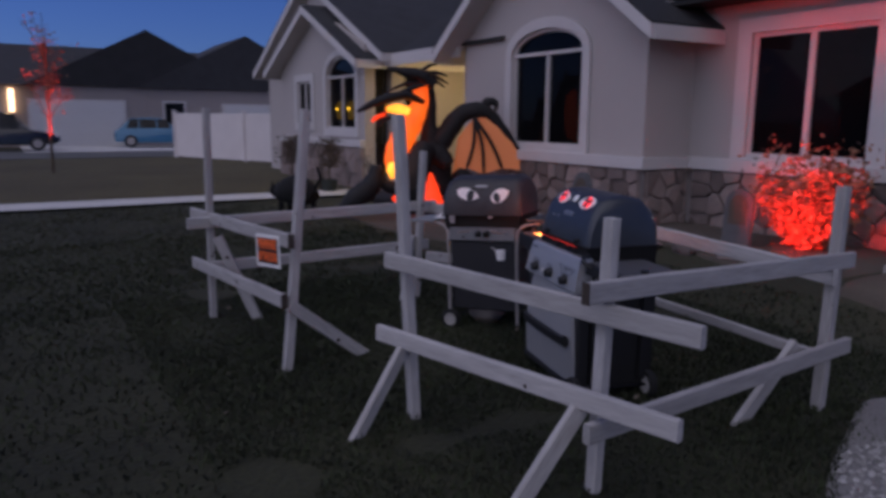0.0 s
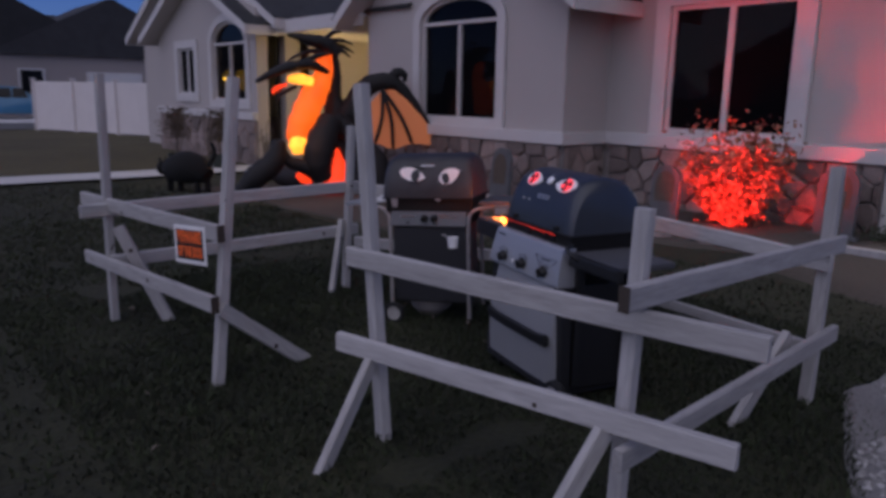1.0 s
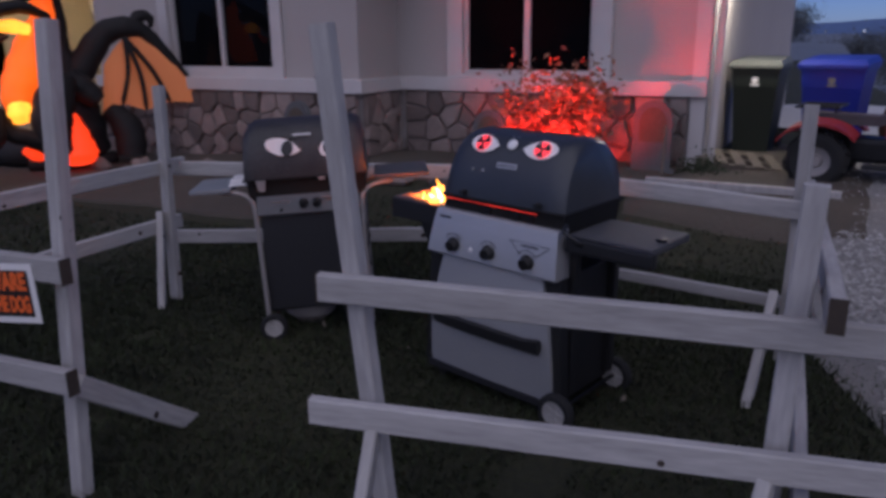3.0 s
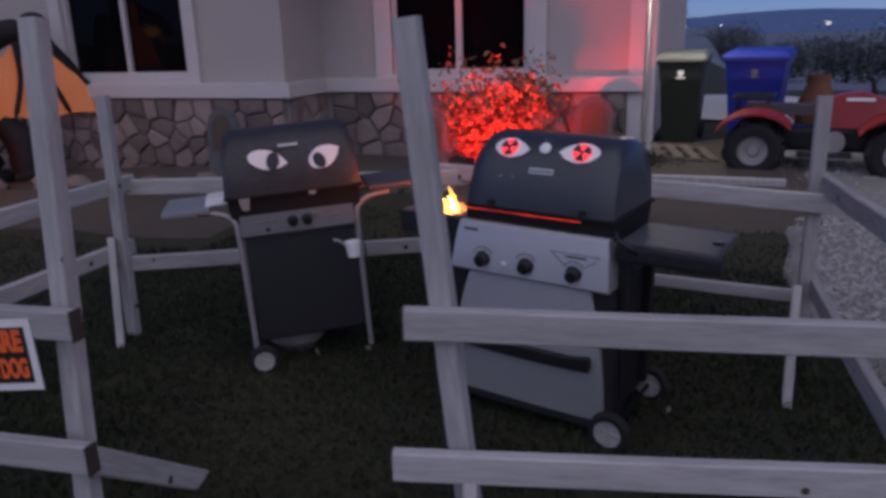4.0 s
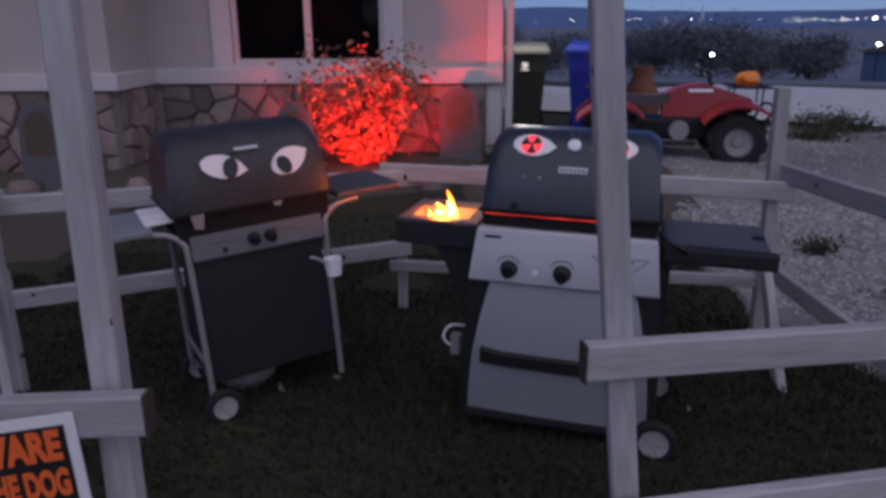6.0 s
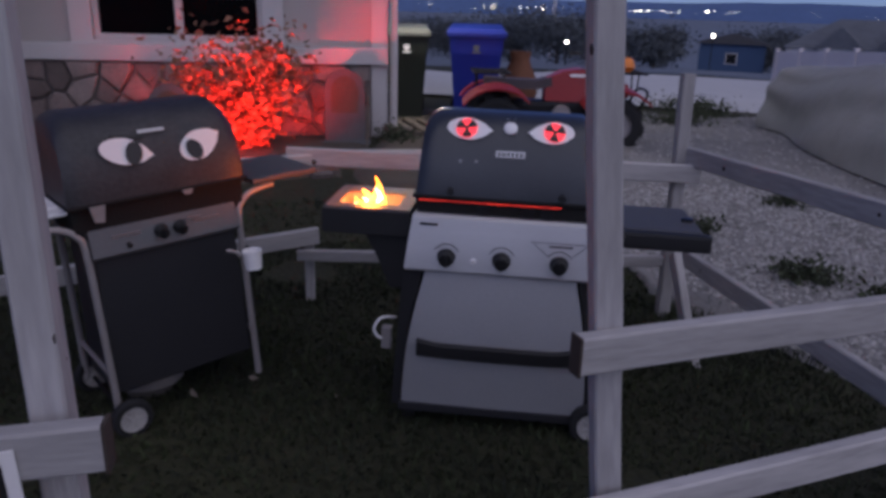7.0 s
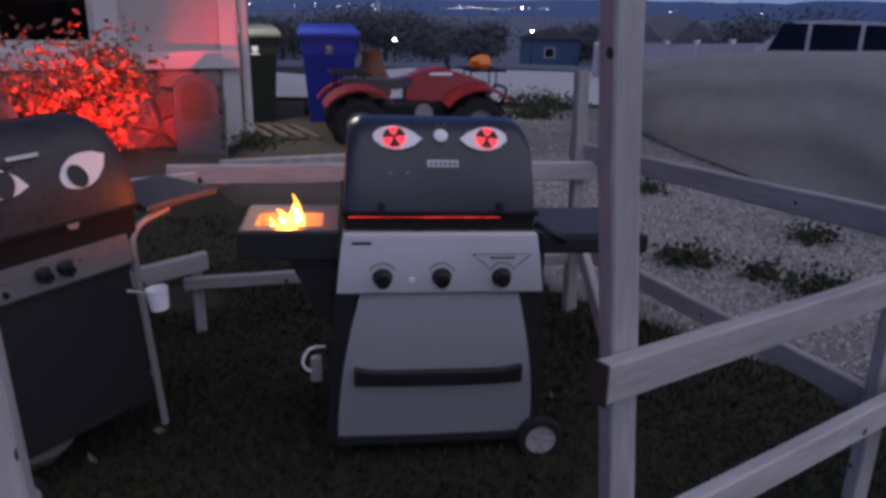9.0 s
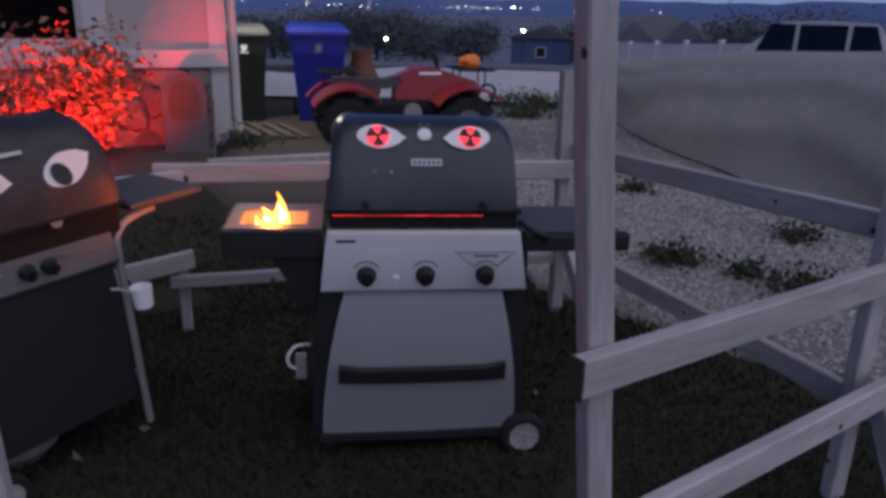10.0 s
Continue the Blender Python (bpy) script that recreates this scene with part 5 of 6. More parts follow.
# potted topiary by the porch
for x, y, h in ((-12.6, 3.7, 1.25), (-11.9, 4.3, 1.2)):
    rnd = random.Random(int(h * 100))
    t = thing("potted_shrub", Matrix.Translation((x, y, 0)), "dry brown clipped shrub in a dark pot", "potted plant", "shrubs by the walk")
    bm = bmesh.new()
    lathe(bm, [(0.14, 0), (0.2, 0.3), (0.18, 0.3), (0.12, 0.05)], Matrix(), 14)
    part("pot", bm, BIN_DARK, t, smooth=True)
    bm = bmesh.new()
    tube(bm, [(0, 0, 0.1), (0.01, 0, h - 0.35)], 0.022, 7)
    part("trunk", bm, TWIG, t)
    v, f = leaf_cloud([(rnd.gauss(0, 0.13), rnd.gauss(0, 0.13), h - 0.3 + rnd.uniform(-0.32, 0.28)) for _ in range(900)], 0.06, rnd)
    mesh_part("leaves", v, f, TWIG, t)["kind"] = "stuff"

# skull lights, door, wreath, lamp of the porch
for x in (-13.33, -12.67):
    s = thing("skull_light", HOUSE @ Matrix.Translation((x, 5.34, 1.72)), "yellow glowing skull-shaped light behind the window", "light", "skull lights in the window")
    bm = bmesh.new()
    blob(bm, (0, 0, 0.05), (0.20, 0.10, 0.17), 0.15)
    span(bm, (-0.10, -0.06, -0.2), (0.10, 0.06, -0.05), 0.03)
    part("shade", bm, SKULL_GLOW, s, smooth=True)
door = thing("door_1", HOUSE @ Matrix.Translation((-10.55, 8.2, 0.1)), "pale blue panelled front door under the porch", "door", kind="structure")
DOOR_BLUE = material("door_paint", (0.25, 0.33, 0.40), 0.5, vary=0.08, bump=0.05)
part("door_leaf", block((0.95, 0.05, 2.1), Matrix.Translation((0, -0.03, 1.05)), 0.005), DOOR_BLUE, door)
for sx in (-1, 1):
    part("jamb", block((0.1, 0.08, 2.2), Matrix.Translation((sx * 0.53, -0.04, 1.1)), 0.005), TRIM, door)
    for z in (0.5, 1.45):
        part("panel", block((0.32, 0.012, 0.75), Matrix.Translation((sx * 0.21, -0.06, z)), 0.004), DOOR_BLUE, door)
part("door_handle", block((0.04, 0.06, 0.16), Matrix.Translation((0.4, -0.08, 1.0)), 0.01), BOLT, door)
wreath = thing("wreath", HOUSE @ Matrix.Translation((-11.34, 8.14, 2.2)), "round pale wreath hanging under the porch", "wreath")
bm = bmesh.new()
tube(bm, [(0.17 * math.cos(a), 0, 0.2 * math.sin(a)) for a in [2 * math.pi * k / 20 for k in range(21)]], 0.05, 8, up=(0, 1, 0))
part("ring", bm, EYE_WHITE, wreath, smooth=True)
lamp("porch_light", (-10.0, 7.14, 2.55), 26, (1.0, 0.72, 0.32), 0.1)
pl = thing("porch_lamp", HOUSE @ Matrix.Translation((-9.6, 7.0, 2.76)), "small warm lamp under the porch ceiling", "lamp")
bm = bmesh.new()
lathe(bm, [(0.06, 0), (0.07, -0.03), (0.05, -0.10), (0.001, -0.12)], Matrix(), 14)
part("shade", bm, LAMP_WARM, pl, smooth=True)

ceil = thing("ceiling_lamp", HOUSE @ Matrix.Translation((-5.2, 9.5, 2.45)), "dim warm bowl lamp deep inside the room", "lamp")
bm = bmesh.new()
lathe(bm, [(0.001, -0.14), (0.22, -0.10), (0.36, 0.0), (0.34, 0.0), (0.2, -0.08)], Matrix(), 20)
part("bowl", bm, glow("dim_bowl", (0.55, 0.22, 0.07), 0.16, (0.4, 0.14, 0.04), 6), ceil, smooth=True)
bm = bmesh.new()
tube(bm, [(0, 0, -0.1), (0, 0, 0.5)], 0.012, 6)
part("rod", bm, BOLT, ceil)

# wall lamp on the side of the house, behind the corner
wl = thing("wall_lamp", Matrix.Translation((XC, 7.3, 2.15)), "bright white lamp on the side wall", "lamp")
bm = bmesh.new()
span(bm, (0.0, -0.06, -0.1), (0.04, 0.06, 0.1), 0.01)
part("back_plate", bm, BOLT, wl)
bm = bmesh.new()
lathe(bm, [(0.03, -0.08), (0.05, -0.02), (0.05, 0.06), (0.02, 0.1)], Matrix.Translation((0.10, 0, 0)), 12)
part("globe", bm, LAMP_WHITE, wl, smooth=True)
lamp("wall_lamp_light", (XC + 0.26, 7.3, 2.15), 22, (1.0, 0.92, 0.8), 0.06)


def wheelie_bin(at, turn, body_mat, lid_mat, label, tall=1.06, w=0.58):
    b = thing("wheeled_bin", Matrix.Translation(at) @ pose(0, 0, 0, 0, 0, turn), label, "bin", "bins by the house")
    h = w / 2
    bm = bmesh.new()
    loft(bm, [[(-h * k, -0.33 * k, z), (h * k, -0.33 * k, z), (h * k, 0.36, z), (-h * k, 0.36, z)] for k, z in ((0.72, 0.03), (0.74, 0.06), (0.92, tall - 0.26), (0.94, tall - 0.25), (1.0, tall - 0.05))])
    part("body", bm, body_mat, b, smooth=True, angle=30)
    bm = bmesh.new()
    span(bm, (-h - 0.02, -0.36, tall - 0.06), (h + 0.02, 0.38, tall - 0.03), 0.008)
    part("rim", bm, body_mat, b)
    bm = bmesh.new()
    loft(bm, [[(-h * k - 0.03, -0.38 * k, z), (h * k + 0.03, -0.38 * k, z), (h * k + 0.03, 0.40, z2), (-h * k - 0.03, 0.40, z2)] for k, z, z2 in ((1.0, tall - 0.03, tall - 0.03), (1.0, tall, tall + 0.03), (0.86, tall + 0.05, tall + 0.09))])
    part("lid", bm, lid_mat, b, "domed lid", True, 30)
    bm = bmesh.new()
    tube(bm, [(-h, 0.43, tall - 0.04), (h, 0.43, tall - 0.04)], 0.018, 8)
    part("handle", bm, body_mat, b)
    for sx in (-1, 1):
        bm = bmesh.new()
        lathe(bm, [(0.05, -0.03), (0.12, -0.03), (0.12, 0.03), (0.05, 0.03)], Matrix.Translation((sx * (h - 0.05), 0.36, 0.12)) @ pose(0, 0, 0, 0, 90, 0), 18)
        part("wheel", bm, RUBBER, b, smooth=True)
    bm = bmesh.new()
    lathe(bm, [(0.001, 0), (0.04, 0), (0.04, 0.003), (0.001, 0.003)], Matrix.Translation((0, -0.33 * 0.965 - 0.002, tall - 0.16)) @ pose(0, 0, 0, 84, 0, 0) @ Matrix.Diagonal((1, 1.3, 1, 1)), 8)
    span(bm, (-0.05, -0.33 * 0.95 - 0.008, tall - 0.235), (0.05, -0.33 * 0.95 - 0.005, tall - 0.215))
    part("emblem", bm, EYE_WHITE if body_mat == BIN_DARK else BIN_LID, b, "plain stamped emblem")
    return b


wheelie_bin((0.17, 8.14, 0.18), -4, BIN_DARK, BIN_LID, "dark green wheeled bin with a grey lid beside the house", 1.07, 0.53)
wheelie_bin((1.015, 7.90, 0.2), -10, BIN_BLUE, BIN_BLUE, "bright blue wheeled recycling bin with a closed lid", 1.07, 0.65)

# quad bike
quad = thing("quad_bike", Matrix.Translation((1.61, 6.48, 0.155)) @ pose(0, 0, 0, 0, 0, -7) @ Matrix.Scale(0.95, 4), "dusty red quad bike with knobbly tyres on the gravel", "quad bike")
for x in (-0.66, 0.66):
    for y in (-0.38, 0.38):
        m = Matrix.Translation((x, y, 0.28)) @ pose(0, 0, 0, 90, 0, 0)
        bm = bmesh.new()
        lathe(bm, [(0.15, -0.11), (0.23, -0.12), (0.275, -0.09), (0.29, 0.0), (0.275, 0.09), (0.23, 0.12), (0.15, 0.11)], m, 26)
        bmesh.ops.delete(bm, geom=[f for f in bm.faces if len(f.verts) > 4], context="FACES_ONLY")
        wh = part("wheel", bm, RUBBER, quad, "knobbly black tyre", True)
        for k in range(18):
            part("tread_lug", block((0.03, 0.05, 0.17), m @ Matrix.Rotation(2 * math.pi * k / 18, 4, "Z") @ Matrix.Translation((0.286, 0, 0)) @ pose(0, 0, 0, 20 * (-1) ** k, 0, 0)), RUBBER, wh)
        bm = bmesh.new()
        lathe(bm, [(0.001, -0.09), (0.05, -0.09), (0.07, -0.05), (0.14, -0.06), (0.155, -0.1), (0.155, 0.1), (0.14, 0.06), (0.07, 0.05), (0.05, 0.09), (0.001, 0.09)], m, 22)
        part("rim", bm, TUBE, wh, "pale steel rim", True)
for x0 in (-0.66, 0.66):
    for y0 in (-0.38, 0.38):
        sy = 1 if y0 > 0 else -1
        rings = []
        for k in range(9):
            a = math.radians(38 + 14 * k)
            r = 0.40
            cx, cz = x0 + r * 1.08 * math.cos(a), 0.30 + r * 0.92 * math.sin(a)
            rings.append([(cx, y0 - 0.19 * sy, cz + 0.03), (cx, y0 + 0.17 * sy, cz), (cx, y0 + 0.17 * sy, cz - 0.025), (cx, y0 - 0.19 * sy, cz + 0.0)])
        part("fender", loft(bmesh.new(), rings), ATV_RED, quad, "red plastic fender", True)
bm = bmesh.new()
loft(bm, [[(x, -w, z0), (x, w, z0), (x, w * 0.8, z1), (x, -w * 0.8, z1)] for x, w, z0, z1 in ((-0.1, 0.12, 0.5, 0.74), (0.1, 0.16, 0.5, 0.83), (0.3, 0.2, 0.5, 0.86), (0.5, 0.22, 0.52, 0.80), (0.82, 0.2, 0.56, 0.70))])
part("tank_cover", bm, ATV_RED, quad, "red tank and nose cover", True, 35)
bm = bmesh.new()
box(bm, (0.25, 0.006, 0.03), Matrix.Translation((0.28, -0.19, 0.79)) @ pose(0, 0, 0, -8, 0, 0))
part("decal", bm, EYE_WHITE, quad, "plain pale decal bar")
bm = bmesh.new()
loft(bm, [[(x, -w, z - 0.10), (x, w, z - 0.10), (x, w * 0.9, z), (x, -w * 0.9, z)] for x, w, z in ((-0.78, 0.16, 0.74), (-0.5, 0.17, 0.73), (-0.2, 0.14, 0.72), (0.05, 0.11, 0.78))])
part("seat", bm, SEAT, quad, "dark vinyl seat", True)
bm = bmesh.new()
span(bm, (-0.45, -0.17, 0.25), (0.5, 0.17, 0.5), 0.05)
part("engine", bm, BOLT, quad, "dark engine block")
bm = bmesh.new()
lathe(bm, [(0.001, -0.05), (0.10, -0.05), (0.11, 0.0), (0.10, 0.05), (0.001, 0.05)], Matrix.Translation((0.08, -0.2, 0.36)) @ pose(0, 0, 0, 90, 0, 0), 18)
part("engine_cover", bm, TUBE, quad, "pale engine cover", True)
for y in (-0.3, 0.3):
    part("footrest", block((0.5, 0.16, 0.04), Matrix.Translation((0.0, y, 0.24)), 0.01), PLASTIC, quad)
bm = bmesh.new()
tube(bm, arc([(0.24, -0.36, 1.0), (0.3, -0.2, 1.01), (0.38, -0.08, 0.94), (0.38, 0.08, 0.94), (0.3, 0.2, 1.01), (0.24, 0.36, 1.0)], 5), 0.014, 8)
part("handlebar", bm, PLASTIC, quad, smooth=True)
bm = bmesh.new()
tube(bm, [(0.38, 0, 0.93), (0.48, 0, 0.6)], 0.025, 8)
part("steering_stem", bm, PLASTIC, quad)
for rx, z in ((0.78, 0.83), (-0.72, 0.80)):
    rim_bar = tube(bmesh.new(), [(rx - 0.2, -0.32, z), (rx + 0.2, -0.32, z), (rx + 0.2, 0.32, z), (rx - 0.2, 0.32, z), (rx - 0.2, -0.32, z)], 0.011, 6)
    rack = part("rack", rim_bar, BOLT, quad, "black steel carrier rack")
    for y in (-0.3, -0.15, 0, 0.15, 0.3):
        part("rack_bar", tube(bmesh.new(), [(rx - 0.2, y, z), (rx + 0.2, y, z)], 0.009, 6), BOLT, rack)
    for x in (-0.15, 0.15):
        for y in (-0.15, 0.15):
            part("rack_leg", tube(bmesh.new(), [(rx + x, y, z), (rx + x, y * 0.8, z - 0.2)], 0.009, 6), BOLT, rack)
bm = bmesh.new()
tube(bm, arc([(0.95, -0.25, 0.45), (1.03, -0.22, 0.62), (1.03, 0.22, 0.62), (0.95, 0.25, 0.45)], 5), 0.016, 8)
part("bumper", bm, BOLT, quad, "black tubular bumper", True)
bm = bmesh.new()
blob(bm, (2.375, 6.44, 1.01), (0.13, 0.12, 0.08), 0.3, 7, 12)
tagged(part("orange_cap", bm, ORANGE, smooth=True), "orange plastic scoop resting on the front rack", "scoop")

jug = thing("clay_chiminea", Matrix.Translation((1.75, 8.6, 0.18)) @ Matrix.Scale(0.85, 4), "rusty brown clay chiminea behind the quad bike", "chiminea")
bm = bmesh.new()
lathe(bm, [(0.16, 0.0), (0.22, 0.1), (0.30, 0.35), (0.28, 0.55), (0.2, 0.72), (0.15, 0.85), (0.17, 0.98), (0.13, 0.98), (0.11, 0.85)], Matrix(), 20)
part("belly", bm, RUST, jug, smooth=True)

# covered trailer boat
def build_boat():
    b = thing("covered_boat", Matrix(), "trailer boat under a sagging grey tarpaulin on the gravel", "boat")
    a, c = Vector((5.0, 7.3, 0)), Vector((5.9, -0.3, 0))
    way = (c - a).normalized()
    side = Vector((-way.y, way.x, 0))
    if side.x < 0:
        side = -side
    n, k = 96, 60
    rings = []
    for i in range(n + 1):
        t = i / n
        p = a + (c - a) * t
        top = 0.74 + 0.50 * smooth01(0.0, 0.6, t) - 0.25 * smooth01(0.75, 1.0, t)
        wide = 1.22 * (0.42 + 0.58 * smooth01(0, 0.3, t))
        row = []
        for j in range(k + 1):
            u = -1 + 2 * j / k
            s = math.copysign(abs(u) ** 0.8, u)
            z = top * (1 - abs(u) ** 2.6)
            hang = math.sin(math.pi * min(1, abs(u))) * 0.10
            swag = abs(u) - 0.10 * math.sin(2 * math.pi * (1.5 * t + 0.1))
            fold = 0.034 * math.sin(23 * swag + 4 * noise.noise(Vector((t * 5, u, 8)))) * smooth01(0.1, 0.5, abs(u)) + 0.05 * noise.noise(Vector((t * 7, u * 2.0, 0)))
            q = p + side * (s * (wide + hang + fold)) + Vector((0, 0, 0))
            g = ground_z(q.x, q.y)
            row.append(Vector((q.x, q.y, g + 0.05 + max(0.0, z + 0.04 * noise.noise(Vector((t * 6, u * 2.5, 4))) * (z > 0.05)))))
        rings.append(row)
    bm = bmesh.new()
    vs = [[bm.verts.new(p) for p in r] for r in rings]
    for r, q in zip(vs, vs[1:]):
        for j in range(k):
            bm.faces.new((r[j], r[j + 1], q[j + 1], q[j]))
    bm.faces.new(vs[0])
    bm.faces.new(vs[-1][::-1])
    part("tarpaulin", bm, TARP, b, "grey sagging tarpaulin", True, 70)
    bm = bmesh.new()
    beam(bm, (5.15, 6.0, 0.25), (5.85, 0.0, 0.3), 0.1, 0.1)
    part("trailer_beam", bm, BOLT, b)
    return b


build_boat()

# pallet scraps by the corner
pal = thing("pallet", Matrix.Translation((0.15, 6.75, 0.22)) @ pose(0, 0, 0, 4, 6, 15), "broken wooden pallet lying by the bins", "pallet")
for k in range(5):
    part("slat", block((0.10, 0.7, 0.018), Matrix.Translation((-0.36 + 0.18 * k, 0, 0.09)), 0.003), PALLET, pal)
for y in (-0.3, 0, 0.3):
    part("bearer", block((0.9, 0.06, 0.08), Matrix.Translation((0, y, 0.04)), 0.003), PALLET, pal)
bm = bmesh.new()
span(bm, (-0.5, 5.4, 0.1), (1.2, 5.5, 0.27), 0.01)
tagged(part("border_timber", bm, LUMBER), "weathered landscape timber edging the bed", "timber")

# ---- the neighbourhood ----
def hip_house(at, turn, long, deep, eave, ridge, wall, label, gables=(), openings=(), roof=SHINGLE):
    """A house with a hipped roof; openings: kind, x, z, wide, high on its front."""
    h = thing("house", Matrix.Translation(at) @ pose(0, 0, 0, 0, 0, turn), label, "house", "houses round about")
    bm = bmesh.new()
    span(bm, (-long / 2, 0, -1.5), (long / 2, deep, eave))
    part("wall", bm, wall, h)
    o, q = 0.5, deep / 2
    a = [(-long / 2 - o, -o, eave), (long / 2 + o, -o, eave), (long / 2 + o, deep + o, eave), (-long / 2 - o, deep + o, eave)]
    r = [(-long / 2 + q, q, ridge), (long / 2 - q, q, ridge)]
    bm = bmesh.new()
    v = [bm.verts.new(p) for p in a + r]
    for f in ((0, 1, 5, 4), (1, 2, 5), (2, 3, 4, 5), (3, 0, 4), (3, 2, 1, 0)):
        bm.faces.new([v[i] for i in f])
    part("roof", bm, roof, h, "shingle roof")
    for i, (gx, gw, gz) in enumerate(gables):
        out = 0.03 * i
        bm = bmesh.new()
        v = [bm.verts.new(p) for p in ((gx - gw, -1.1 - out, eave - out), (gx + gw, -1.1 - out, eave - out), (gx, -1.1 - out, gz), (gx - gw, deep / 2 - out, eave - out), (gx + gw, deep / 2 - out, eave - out), (gx, deep / 2 - out, gz))]
        for f in ((0, 1, 2), (0, 2, 5, 3), (1, 4, 5, 2), (0, 3, 4, 1)):
            bm.faces.new([v[i] for i in f])
        part("gable_roof", bm, roof, h, "front-facing roof")
        bm = bmesh.new()
        span(bm, (gx - gw + 0.5, -0.8 - out, -1.5), (gx + gw - 0.5, -out, eave - 0.01 - out))
        part("bay_wall", bm, wall, h)
    for kind, x, z, w, t in openings:
        y = -0.88 if any(abs(x - g[0]) < g[1] - 0.4 for g in gables) else -0.03
        f = part(kind, block((w + 0.24, 0.06, t + 0.2), Matrix.Translation((x, y, z + t / 2))), TRIM, h)
        if kind == "garage_door":
            for k in range(4):
                part("door_panel", block((w, 0.04, t / 4 - 0.02), Matrix.Translation((x, y - 0.04, z + t / 8 + k * t / 4)), 0.006), HOUSE_PALE, f)
        else:
            part("pane", block((w, 0.03, t), Matrix.Translation((x, y - 0.03, z + t / 2))), CAR_GLASS, f)
    return h


hip_house((-41, 2, 0.05), 90, 27, 12, 3.1, 5.6, HOUSE_WALL, "long low stucco house with dark hipped roofs across the street", ((3.27, 5.9, 6.1), (8.6, 5.9, 6.1)),
          (("garage_door", -0.2, 0, 4.4, 2.3), ("window", 4.6, 0.9, 1.0, 1.4), ("garage_door", 8.6, 0, 2.6, 2.2), ("window", -6.5, 0.9, 1.4, 1.3)))
pl2 = thing("porch_lamp", Matrix.Translation((-40.85, -1.2, 2.35)), "warm glowing porch lamp on the far house", "lamp")
bm = bmesh.new()
span(bm, (-0.1, -0.12, -0.55), (0.1, 0.12, 0.6), 0.05)
part("shade", bm, glow("dim_warm_lamp", (1.0, 0.62, 0.35), 1.6), pl2)
# unseen houses behind the camera, added to keep sky out of the window reflections
hip_house((6, -34, 0), 180, 18, 11, 3.2, 8.0, HOUSE_WALL, "unseen stucco house added to darken the window reflections", ((4, 3.5, 7.0),), (("window", -3, 0.9, 1.6, 1.4), ("garage_door", 4, 0, 4.6, 2.4)))
hip_house((-18, -34, 0), 178, 18, 11, 3.2, 8.2, HOUSE_WALL, "unseen gabled house added to keep sky off the glass", ((-4, 3.5, 7.0),), (("window", 3, 0.9, 1.6, 1.4), ("garage_door", -4, 0, 4.6, 2.4)))
hip_house((28, -30, 0), 165, 16, 11, 3.2, 8.0, HOUSE_WALL, "unseen end house added to block sky in the windows", ((3, 3.2, 6.8),), (("window", -3, 0.9, 1.6, 1.4),))


def far(bearing, distance, z=None):
    b = math.radians(bearing)
    x, y = -0.95 + distance * math.sin(b), -1.22 + distance * math.cos(b)
    return (x, y, ground_z(x, y) if z is None else z)


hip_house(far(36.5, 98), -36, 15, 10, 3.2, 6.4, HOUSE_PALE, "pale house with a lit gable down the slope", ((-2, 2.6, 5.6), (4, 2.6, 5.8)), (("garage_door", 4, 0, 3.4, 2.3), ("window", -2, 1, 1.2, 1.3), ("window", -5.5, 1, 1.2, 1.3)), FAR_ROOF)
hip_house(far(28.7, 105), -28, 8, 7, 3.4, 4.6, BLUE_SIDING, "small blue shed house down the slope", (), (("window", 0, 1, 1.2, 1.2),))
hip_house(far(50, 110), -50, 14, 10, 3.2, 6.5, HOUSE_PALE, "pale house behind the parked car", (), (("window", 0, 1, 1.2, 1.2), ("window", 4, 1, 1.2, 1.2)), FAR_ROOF)


